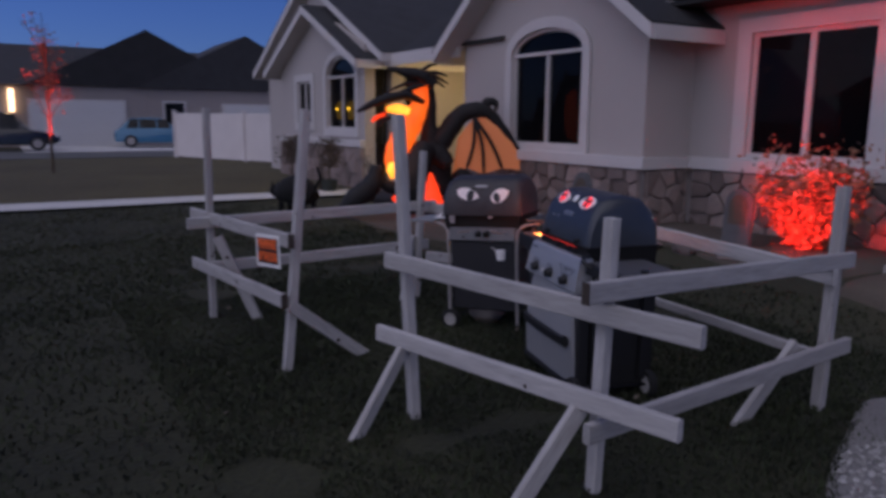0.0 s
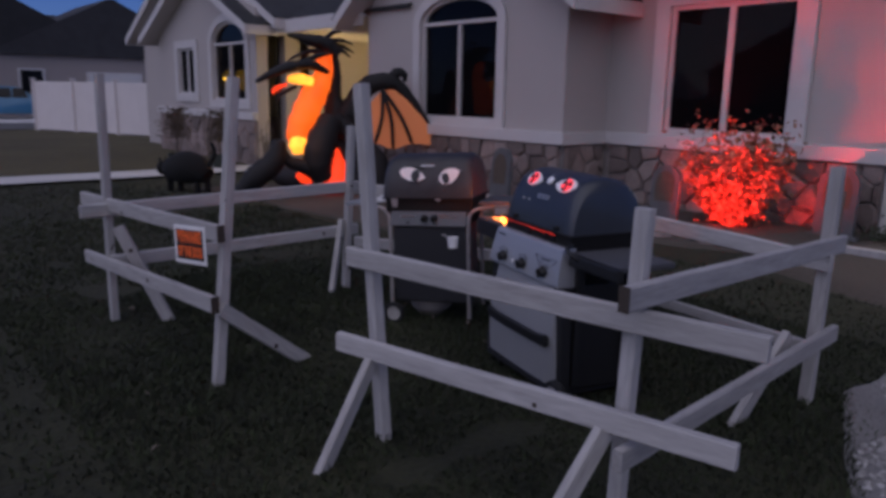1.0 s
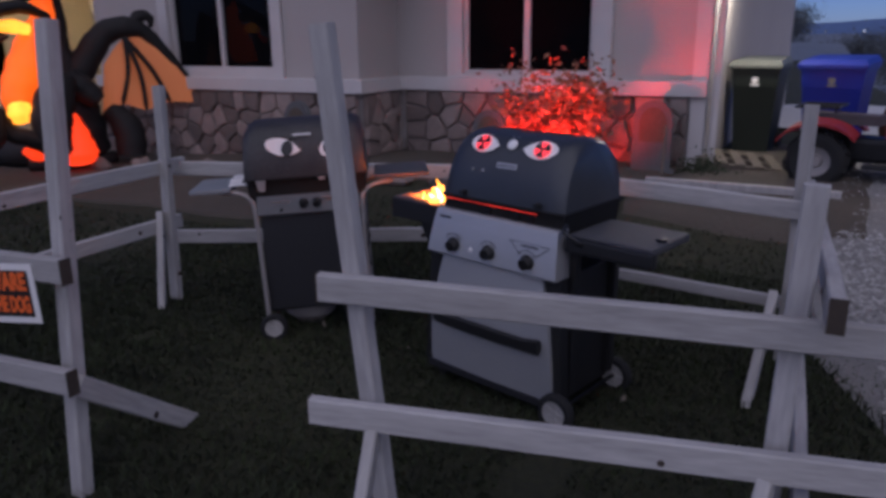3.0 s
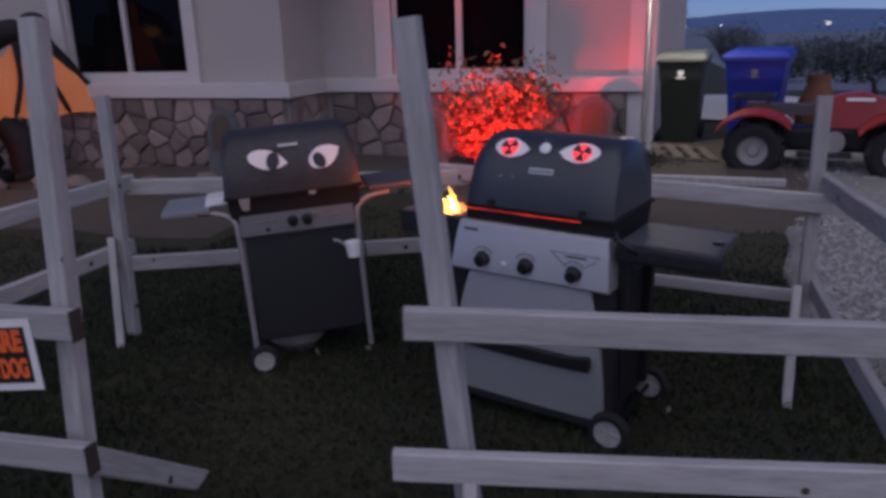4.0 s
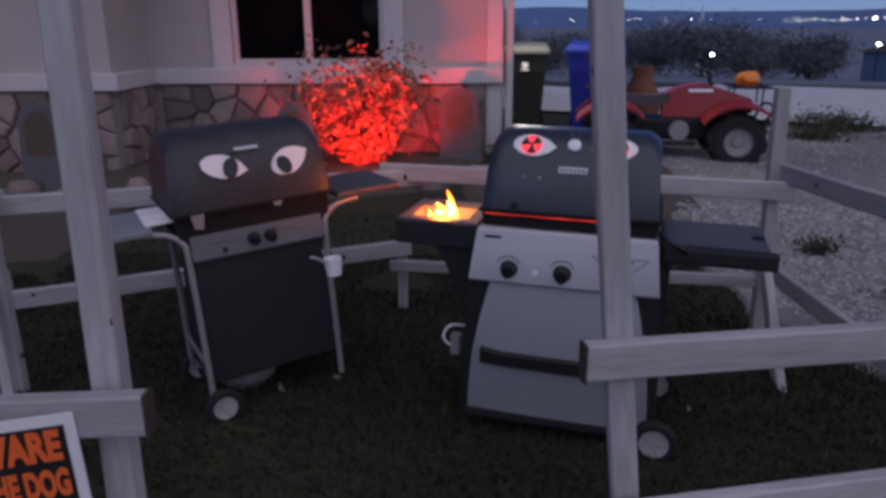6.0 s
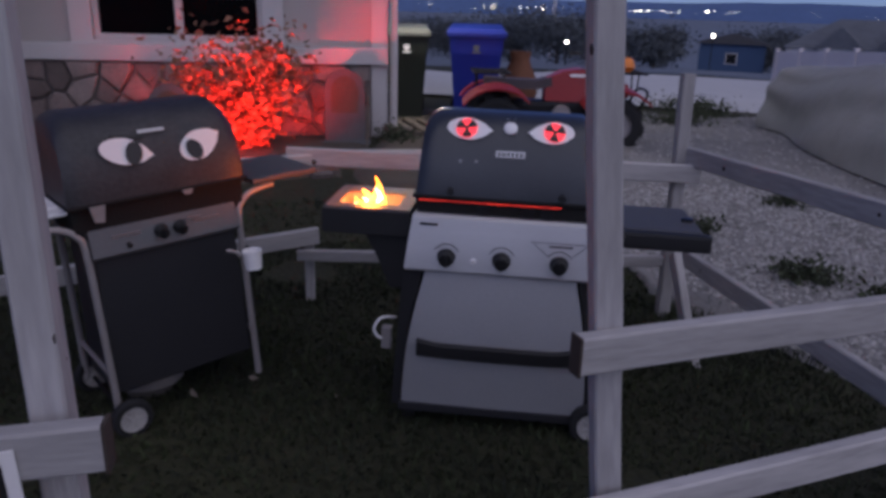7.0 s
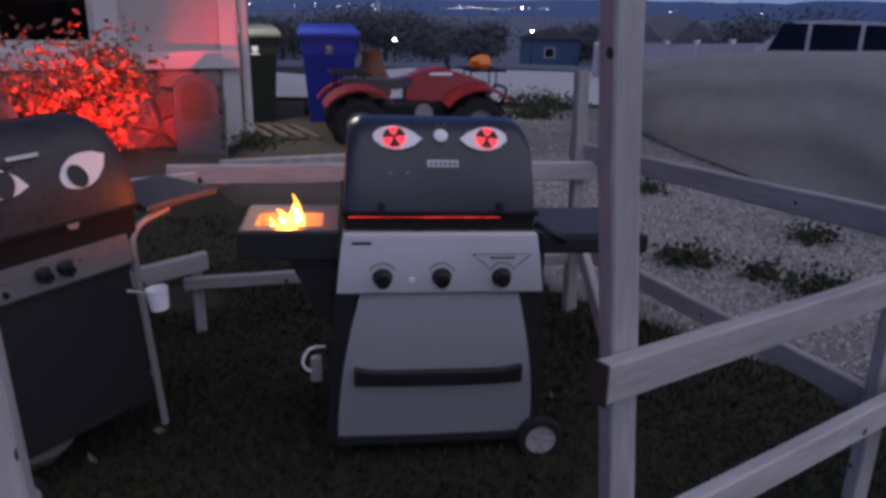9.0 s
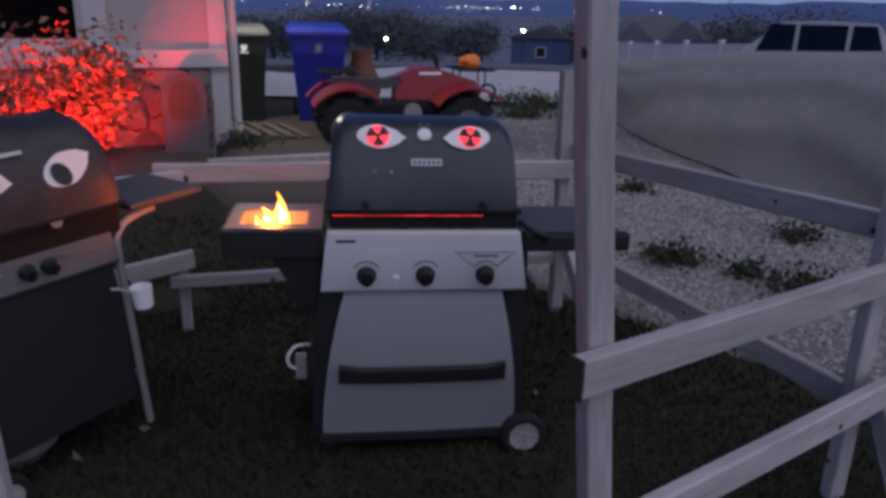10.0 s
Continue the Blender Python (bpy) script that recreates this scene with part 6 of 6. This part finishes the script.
def car(at, turn, paint, label, long=4.4, roof=1.45):
    c = thing("car", Matrix.Translation(at) @ pose(0, 0, 0, 0, 0, turn), label, "car", "parked cars")
    k = long / 4.4
    rings = []
    for x, z0, z1, w in ((-2.18, 0.42, 0.70, 0.74), (-2.1, 0.3, 0.88, 0.84), (-1.5, 0.26, 0.95, 0.88), (0.3, 0.26, 0.96, 0.89), (1.2, 0.26, 0.90, 0.88), (1.95, 0.3, 0.76, 0.82), (2.2, 0.42, 0.62, 0.70)):
        rings.append([(x * k, -w, z0), (x * k, w, z0), (x * k, w, z1 * 0.8), (x * k, w * 0.93, z1), (x * k, -w * 0.93, z1), (x * k, -w, z1 * 0.8)])
    part("body", loft(bmesh.new(), rings), paint, c, smooth=True, angle=40)
    rings = []
    for x, z1, w in ((-1.95, 0.92, 0.78), (-1.35, roof - 0.04, 0.64), (-0.4, roof, 0.66), (0.25, roof - 0.03, 0.66), (1.1, 0.92, 0.78)):
        rings.append([(x * k, -0.80, 0.88), (x * k, 0.80, 0.88), (x * k, w, z1), (x * k, -w, z1)])
    cab = part("cabin", loft(bmesh.new(), rings), paint, c, smooth=True, angle=40)
    for sy in (-1, 1):
        for xa, xb in ((-1.55, -0.95), (-0.88, -0.05), (0.02, 0.72)):
            bm = bmesh.new()
            v = [bm.verts.new(p) for p in ((xa * k, sy * 0.80, 0.98), (xb * k, sy * 0.80, 0.98), ((xb - (0.25 if xb > 0.5 else 0)) * k, sy * 0.70, roof - 0.08), ((xa + (0.2 if xa < -1.2 else 0)) * k, sy * 0.70, roof - 0.08))]
            bm.faces.new(v)
            bmesh.ops.solidify(bm, geom=bm.faces[:], thickness=0.02)
            part("side_window", bm, CAR_GLASS, cab, "dark side window")
        for x in (-1.35, 1.35):
            m = Matrix.Translation((x * k, sy * 0.80, 0.32)) @ pose(0, 0, 0, 90, 0, 0)
            bm = bmesh.new()
            lathe(bm, [(0.18, -0.1), (0.31, -0.1), (0.32, 0.0), (0.31, 0.1), (0.18, 0.1)], m, 22)
            wh = part("wheel", bm, RUBBER, c, smooth=True)
            bm = bmesh.new()
            lathe(bm, [(0.001, -0.11), (0.19, -0.105), (0.19, 0.105), (0.001, 0.11)], m, 18)
            part("rim", bm, TUBE, wh)
        bm = bmesh.new()
        blob(bm, (2.05 * k, sy * 0.6, 0.66), (0.1, 0.16, 0.08))
        part("headlight", bm, EYE_WHITE, c, "pale headlight")
    for x in (-1.9, 1.02):
        bm = bmesh.new()
        s = 1 if x > 0 else -1
        v = [bm.verts.new(p) for p in ((x * k, -0.68, 0.97), (x * k, 0.68, 0.97), ((x - s * 0.62) * k, 0.58, roof - 0.07), ((x - s * 0.62) * k, -0.58, roof - 0.07))]
        bm.faces.new(v)
        bmesh.ops.solidify(bm, geom=bm.faces[:], thickness=0.03)
        part("windscreen", bm, CAR_GLASS, cab, "dark windscreen")
    return c


car((-37.6, 5.2, 0.06), 80, CAR_BLUE, "blue hatchback parked on the driveway", 4.1, 1.5)
car((-35.4, -1.75, 0.06), 86, CAR_BLACK, "black family car parked on the driveway", 4.6, 1.72)
car((13.0, 12.2, ground_z(13.0, 12.2) + 0.1), 130, CAR_WHITE, "white family car parked behind the covered boat", 5.0, 1.72)


def vinyl_fence(a, b, high, label, open_rails=False):
    a, b = Vector(a), Vector(b)
    f = thing("vinyl_fence", Matrix(), label, "fence")
    n = max(1, round((b - a).length / 2.0))
    for i in range(n + 1):
        p = a.lerp(b, i / n)
        g = ground_z(p.x, p.y)
        bm = bmesh.new()
        span(bm, (p.x - 0.065, p.y - 0.065, g - 0.1), (p.x + 0.065, p.y + 0.065, g + high + 0.06))
        box(bm, (0.17, 0.17, 0.05), Matrix.Translation((p.x, p.y, g + high + 0.09)), 0.01)
        part("post", bm, VINYL, f)
        if i < n:
            q = a.lerp(b, (i + 1) / n)
            h = ground_z(q.x, q.y)
            for z, w in (((high - 0.08, 0.16), (0.14, 0.16)) if not open_rails else ((high - 0.1, 0.16), (high * 0.5, 0.12), (0.18, 0.12))):
                bm = bmesh.new()
                beam(bm, (p.x, p.y, g + z), (q.x, q.y, h + z), w, 0.05, bevel=0)
                part("rail", bm, VINYL, f)
            for k in range(6):
                s = p.lerp(q, (k + 0.5) / 6)
                d = (q - p).normalized()
                bm = bmesh.new()
                w = (q - p).length / 6 - (0.006 if not open_rails else 0.01)
                box(bm, (w, 0.025, high - 0.30), Matrix.Translation((s.x, s.y, (g + h) / 2 + high / 2 + 0.02)) @ Matrix.Rotation(math.atan2(d.y, d.x), 4, "Z"))
                part("board", bm, VINYL, f)
    return f


vinyl_fence((-27.9, 4.2, 0), (-21.9, 6.7, 0), 1.75, "tall white vinyl privacy fence beside the far gable")
vinyl_fence(far(32, 34), far(47, 22), 1.4, "low white vinyl fence along the slope")


def tree(at, high, spread, seed, label, leaf_mat, leaves=700, leaf=0.3, trunk=0.12):
    rnd = random.Random(seed)
    t = thing("tree", Matrix.Translation(at), label, "tree", "far trees" if high > 4.5 else "")
    bm = bmesh.new()
    tube(bm, arc([(0, 0, -0.5), (0.05, 0, high * 0.3), (0.0, 0.05, high * 0.6), (0.04, 0, high * 0.95)], 4), [trunk * (1 - 0.07 * i) for i in range(13)], 7)
    pts = []
    for k in range(16):
        a = rnd.uniform(0, 6.28)
        z = high * rnd.uniform(0.28, 0.8)
        tip = Vector((math.cos(a) * spread * rnd.uniform(0.5, 1), math.sin(a) * spread * rnd.uniform(0.5, 1), min(high, z + high * rnd.uniform(0.1, 0.3))))
        tube(bm, [(0, 0, z), (tip.x * 0.5, tip.y * 0.5, (z + tip.z) / 2 + 0.1), tip], [trunk * 0.4, trunk * 0.25, 0.01], 5)
        for _ in range(leaves // 16):
            c = tip.lerp(Vector((0, 0, z)), rnd.uniform(-0.1, 0.75))
            pts.append(c + Vector((rnd.gauss(0, 0.22), rnd.gauss(0, 0.22), rnd.gauss(0, 0.2))) * spread)
    part("trunk", bm, TWIG, t)
    v, f = leaf_cloud(pts, leaf, rnd)
    mesh_part("crown", v, f, leaf_mat, t)["kind"] = "stuff"
    return t


tree((-20.5, -0.6, 0), 4.6, 0.62, 5, "young street tree lit red from below", LEAF, 260, 0.10, 0.05)
spot2 = bpy.data.lights.new("tree_flood", "SPOT")
spot2.energy, spot2.color, spot2.spot_size, spot2.spot_blend = 420, (1.0, 0.05, 0.04), radians(60), 0.6
spot2_ob = new("tree_flood", spot2)
spot2_ob.matrix_world = look((-19.9, -0.62, 0.5), (-20.55, -0.6, 2.6))
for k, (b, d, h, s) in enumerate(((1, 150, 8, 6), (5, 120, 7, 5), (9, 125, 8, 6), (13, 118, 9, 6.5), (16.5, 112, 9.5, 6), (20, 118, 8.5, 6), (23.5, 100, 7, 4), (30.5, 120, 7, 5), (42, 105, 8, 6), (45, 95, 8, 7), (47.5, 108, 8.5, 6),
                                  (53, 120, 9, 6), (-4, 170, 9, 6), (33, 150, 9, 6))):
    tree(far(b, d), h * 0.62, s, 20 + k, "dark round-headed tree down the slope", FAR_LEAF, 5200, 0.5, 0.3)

tower = thing("radio_mast", Matrix.Translation(far(16.0, 420)), "thin pale lattice mast on the valley floor", "mast")
for k in range(3):
    a = 2.1 * k
    bm = bmesh.new()
    tube(bm, [(2.2 * math.cos(a), 2.2 * math.sin(a), 0), (0.2 * math.cos(a), 0.2 * math.sin(a), 34)], 0.3, 5)
    part("mast_leg", bm, VINYL, tower)
for z in range(3, 33, 4):
    bm = bmesh.new()
    r = 2.2 - z / 17
    tube(bm, [(r * math.cos(a), r * math.sin(a), z) for a in (0, 2.1, 4.2, 6.3)], 0.16, 5)
    part("brace_ring", bm, VINYL, tower)

# lights of the valley and two street lamps
rnd = random.Random(12)
verts, faces = [], []
for k in range(100):
    b = rnd.uniform(-10, 60)
    d = rnd.uniform(1500, 2600)
    if k < 34:
        b, d = rnd.gauss(23.0, 2.2), rnd.uniform(1650, 1800)
    elif k < 50:
        b, d = rnd.gauss(14.5, 1.0), rnd.uniform(1650, 1800)
    x, y, z = far(b, d)
    z = 4 + rnd.uniform(-4, 3)
    s = rnd.uniform(0.35, 0.95) * (2.4 if k in (3, 7) else 1)
    i = len(verts)
    verts += [(x + s, y, z), (x - s, y, z), (x, y + s, z), (x, y - s, z), (x, y, z + s), (x, y, z - s)]
    faces += [(i + a, i + c, i + e) for a in (0, 1) for c in (2, 3) for e in (4, 5)]
tagged(mesh_part("valley_lights", verts, faces, glow("town_light", (1.0, 0.9, 0.75), 5)), "scattered white town lights on the valley floor", "lights", kind="stuff")
for b, d, tall in ((17.2, 85, 2.5), (27.35, 95, 4.0)):
    x, y, z = far(b, d)
    s = thing("street_lamp", Matrix.Translation((x, y, z)), "glowing street lamp down the slope", "street lamp", "street lamps down the slope")
    bm = bmesh.new()
    tube(bm, [(0, 0, -0.5), (0, 0, tall - 0.15)], 0.06, 6)
    part("pole", bm, BOLT, s)
    bm = bmesh.new()
    blob(bm, (0, 0, tall), (0.16, 0.16, 0.15))
    part("lamp_head", bm, LAMP_WHITE, s)
# hills get their blue from valley haze painted into the colour
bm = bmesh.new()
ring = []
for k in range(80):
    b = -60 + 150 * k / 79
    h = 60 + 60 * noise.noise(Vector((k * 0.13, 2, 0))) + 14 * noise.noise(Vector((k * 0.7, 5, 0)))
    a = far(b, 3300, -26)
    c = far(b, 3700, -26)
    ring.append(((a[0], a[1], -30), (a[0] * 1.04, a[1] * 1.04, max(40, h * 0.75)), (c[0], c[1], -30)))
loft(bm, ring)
tagged(part("backdrop_hills", bm, material("hazed_hills", (0.08, 0.13, 0.26), 1.0, vary=0.15, scale=0.004, fine=0.05, bump=0)), "low hills across the valley, haze painted in as blue", "hills", kind="structure")

# ---- stone skirt: each stone its own piece ----
def clip(poly, p, n):
    out = []
    for i in range(len(poly)):
        a, b = poly[i], poly[(i + 1) % len(poly)]
        da, db = (a[0] - p[0]) * n[0] + (a[1] - p[1]) * n[1], (b[0] - p[0]) * n[0] + (b[1] - p[1]) * n[1]
        if da <= 0:
            out.append(a)
        if da * db < 0:
            t = da / (da - db)
            out.append((a[0] + (b[0] - a[0]) * t, a[1] + (b[1] - a[1]) * t))
    return out


def stone_skirt(name, x0, x1, z0, z1, m, size, seed):
    """Fieldstones between x0..x1 and z0..z1 of a plane m whose -y side faces out."""
    rnd = random.Random(seed)
    bm = bmesh.new()
    span(bm, (x0, -0.03, z0), (x1, -0.002, z1))
    back = tagged(part(name, bm, MORTAR), "brown fieldstone skirt in pale mortar", "wall", kind="structure")
    back.matrix_world = HOUSE @ m
    w, h = x1 - x0, z1 - z0
    cols, rows = max(1, round(w / size)), max(1, round(h / (size * 0.8)))
    sites = [(x0 + (i + 0.5 + rnd.uniform(-0.38, 0.38) + 0.5 * (j % 2)) * w / cols, z0 + (j + 0.5 + rnd.uniform(-0.36, 0.36)) * h / rows) for j in range(rows) for i in range(cols)]
    for s in sites:
        poly = [(x0, z0), (x1, z0), (x1, z1), (x0, z1)]
        for q in sites:
            if q != s and abs(q[0] - s[0]) < size * 3.5:
                mid = ((s[0] + q[0]) / 2, (s[1] + q[1]) / 2)
                poly = clip(poly, mid, (q[0] - s[0], q[1] - s[1]))
                if len(poly) < 3:
                    break
        if len(poly) < 3:
            continue
        c = (sum(p[0] for p in poly) / len(poly), sum(p[1] for p in poly) / len(poly))
        deep = rnd.uniform(0.035, 0.07)

        def inset(k, y):
            return [(c[0] + (p[0] - c[0]) * k, y, c[1] + (p[1] - c[1]) * k) for p in poly]
        bm = bmesh.new()
        loft(bm, [inset(0.93, -0.028), inset(0.92, -0.03 - deep * 0.6), inset(0.80, -0.03 - deep), inset(0.35, -0.034 - deep)])
        part("stone", bm, STONE, back)
    return back


stone_skirt("skirt_slider", XS + 0.12, XC - 0.15, -0.05, 0.925, Matrix.Translation((0, Y2, 0)), 0.27, 1)
stone_skirt("skirt_arched", -8.2, XS, -0.05, 0.925, Matrix.Translation((0, Y1, 0)), 0.27, 2)
stone_skirt("skirt_step", 0.0, Y2 - Y1 - 0.1, -0.05, 0.925, Matrix.Translation((XS, Y1, 0)) @ pose(0, 0, 0, 0, 0, 90), 0.27, 3)
stone_skirt("skirt_bay", -17.1, -11.6, -0.05, 0.925, Matrix.Translation((0, Y1 - 0.4, 0)), 0.42, 4)

# ---- lawn, gravel, weeds, litter ----
def grass(count, seed):
    rnd = random.Random(seed)
    verts, faces = [], []
    for _ in range(count):
        r = rnd.random()
        if r < 0.62:
            x, y = rnd.uniform(-3.6, 3.2), rnd.uniform(-1.1, 3.4)
        elif r < 0.85:
            x, y = rnd.uniform(-7, 1.2), rnd.uniform(-3.2, 4.3)
        else:
            x, y = rnd.uniform(-11, -3), rnd.uniform(-4.5, 3)
        if gravel_edge(x, y) > 0.1:
            continue
        if noise.noise(Vector((x * 1.6, y * 1.6, 9))) < -0.55 or (x < -3.2 and y > 2.9):
            continue
        patch = 0.6 + 0.7 * max(0, 0.5 + noise.noise(Vector((x * 0.9, y * 0.9, 1))))
        h = rnd.uniform(0.018, 0.05) * patch
        a = rnd.uniform(0, 6.28)
        w = rnd.uniform(0.003, 0.006) * (1.8 if r > 0.62 else 1)
        g = ground_z(x, y) - 0.004
        dx, dy = math.cos(a) * w, math.sin(a) * w
        lx, ly = rnd.gauss(0, 0.6) * h, rnd.gauss(0, 0.6) * h
        k = len(verts)
        verts += [(x - dx, y - dy, g), (x + dx, y + dy, g), (x + dx * 0.6 + lx * 0.4, y + dy * 0.6 + ly * 0.4, g + h * 0.6), (x - dx * 0.6 + lx * 0.4, y - dy * 0.6 + ly * 0.4, g + h * 0.6), (x + lx, y + ly, g + h)]
        faces += [(k, k + 1, k + 2, k + 3), (k + 3, k + 2, k + 4)]
    return tagged(mesh_part("grass", verts, faces, GRASS), "short dark uneven lawn grass", "grass", kind="stuff")


grass(150000, 6)
rnd = random.Random(31)
verts, faces = [], []
for _ in range(26000):
    x, y = rnd.uniform(1.2, 7.5), rnd.uniform(-0.8, 8.6)
    if rnd.random() < 0.6:
        x, y = rnd.uniform(1.2, 3.8), rnd.uniform(0.2, 4.5)
    s = rnd.uniform(0.007, 0.024)
    g = ground_z(x, y) + 0.03
    if gravel_edge(x, y) < 0.08 or y < 0.58 * (x - 3.2) - 1.5:
        continue
    k = len(verts)
    ring = [(x + s * rnd.uniform(0.7, 1.2) * math.cos(a), y + s * rnd.uniform(0.7, 1.2) * math.sin(a), g) for a in (0, 1.3, 2.6, 3.9, 5.1)]
    verts += ring + [(x + rnd.uniform(-0.3, 0.3) * s, y, g + s * rnd.uniform(0.5, 0.9))]
    faces += [(k + i, k + (i + 1) % 5, k + 5) for i in range(5)]
tagged(mesh_part("loose_gravel", verts, faces, PEBBLE), "loose pale crushed stone", "gravel", kind="stuff")
for k, (x, y, w, n) in enumerate(((2.15, 2.5, 0.22, 420), (2.55, 1.75, 0.26, 520), (2.4, 2.1, 0.12, 200), (3.3, 2.6, 0.2, 260), (3.6, 7.5, 0.42, 800), (4.3, 8.2, 0.4, 700), (1.9, 3.4, 0.12, 160), (2.9, 4.0, 0.16, 200), (-0.1, 6.2, 0.25, 300), (4.4, 9.0, 0.6, 700))):
    rnd = random.Random(70 + k)
    pts = [(x + rnd.gauss(0, w * 0.5), y + rnd.gauss(0, w * 0.4), ground_z(x, y) + 0.03 + abs(rnd.gauss(0, 0.05 if y < 5 else 0.08))) for _ in range(n)]
    v, f = leaf_cloud(pts, 0.045, rnd, -0.6)
    tagged(mesh_part("weed", v, f, WEED), "low dusty green weed growing in the gravel", "weed", "weeds in the gravel", "stuff")
for k in range(11):
    rnd = random.Random(200 + k)
    x, y = rnd.uniform(-3, 1.5), rnd.uniform(-1.0, 2.4)
    v, f = leaf_cloud([(x, y, ground_z(x, y) + 0.035)], 0.05, rnd, 0.0)
    tagged(mesh_part("fallen_leaf", v, f, PALLET), "pale curled leaf fallen on the lawn", "leaf", "fallen leaves on the lawn")
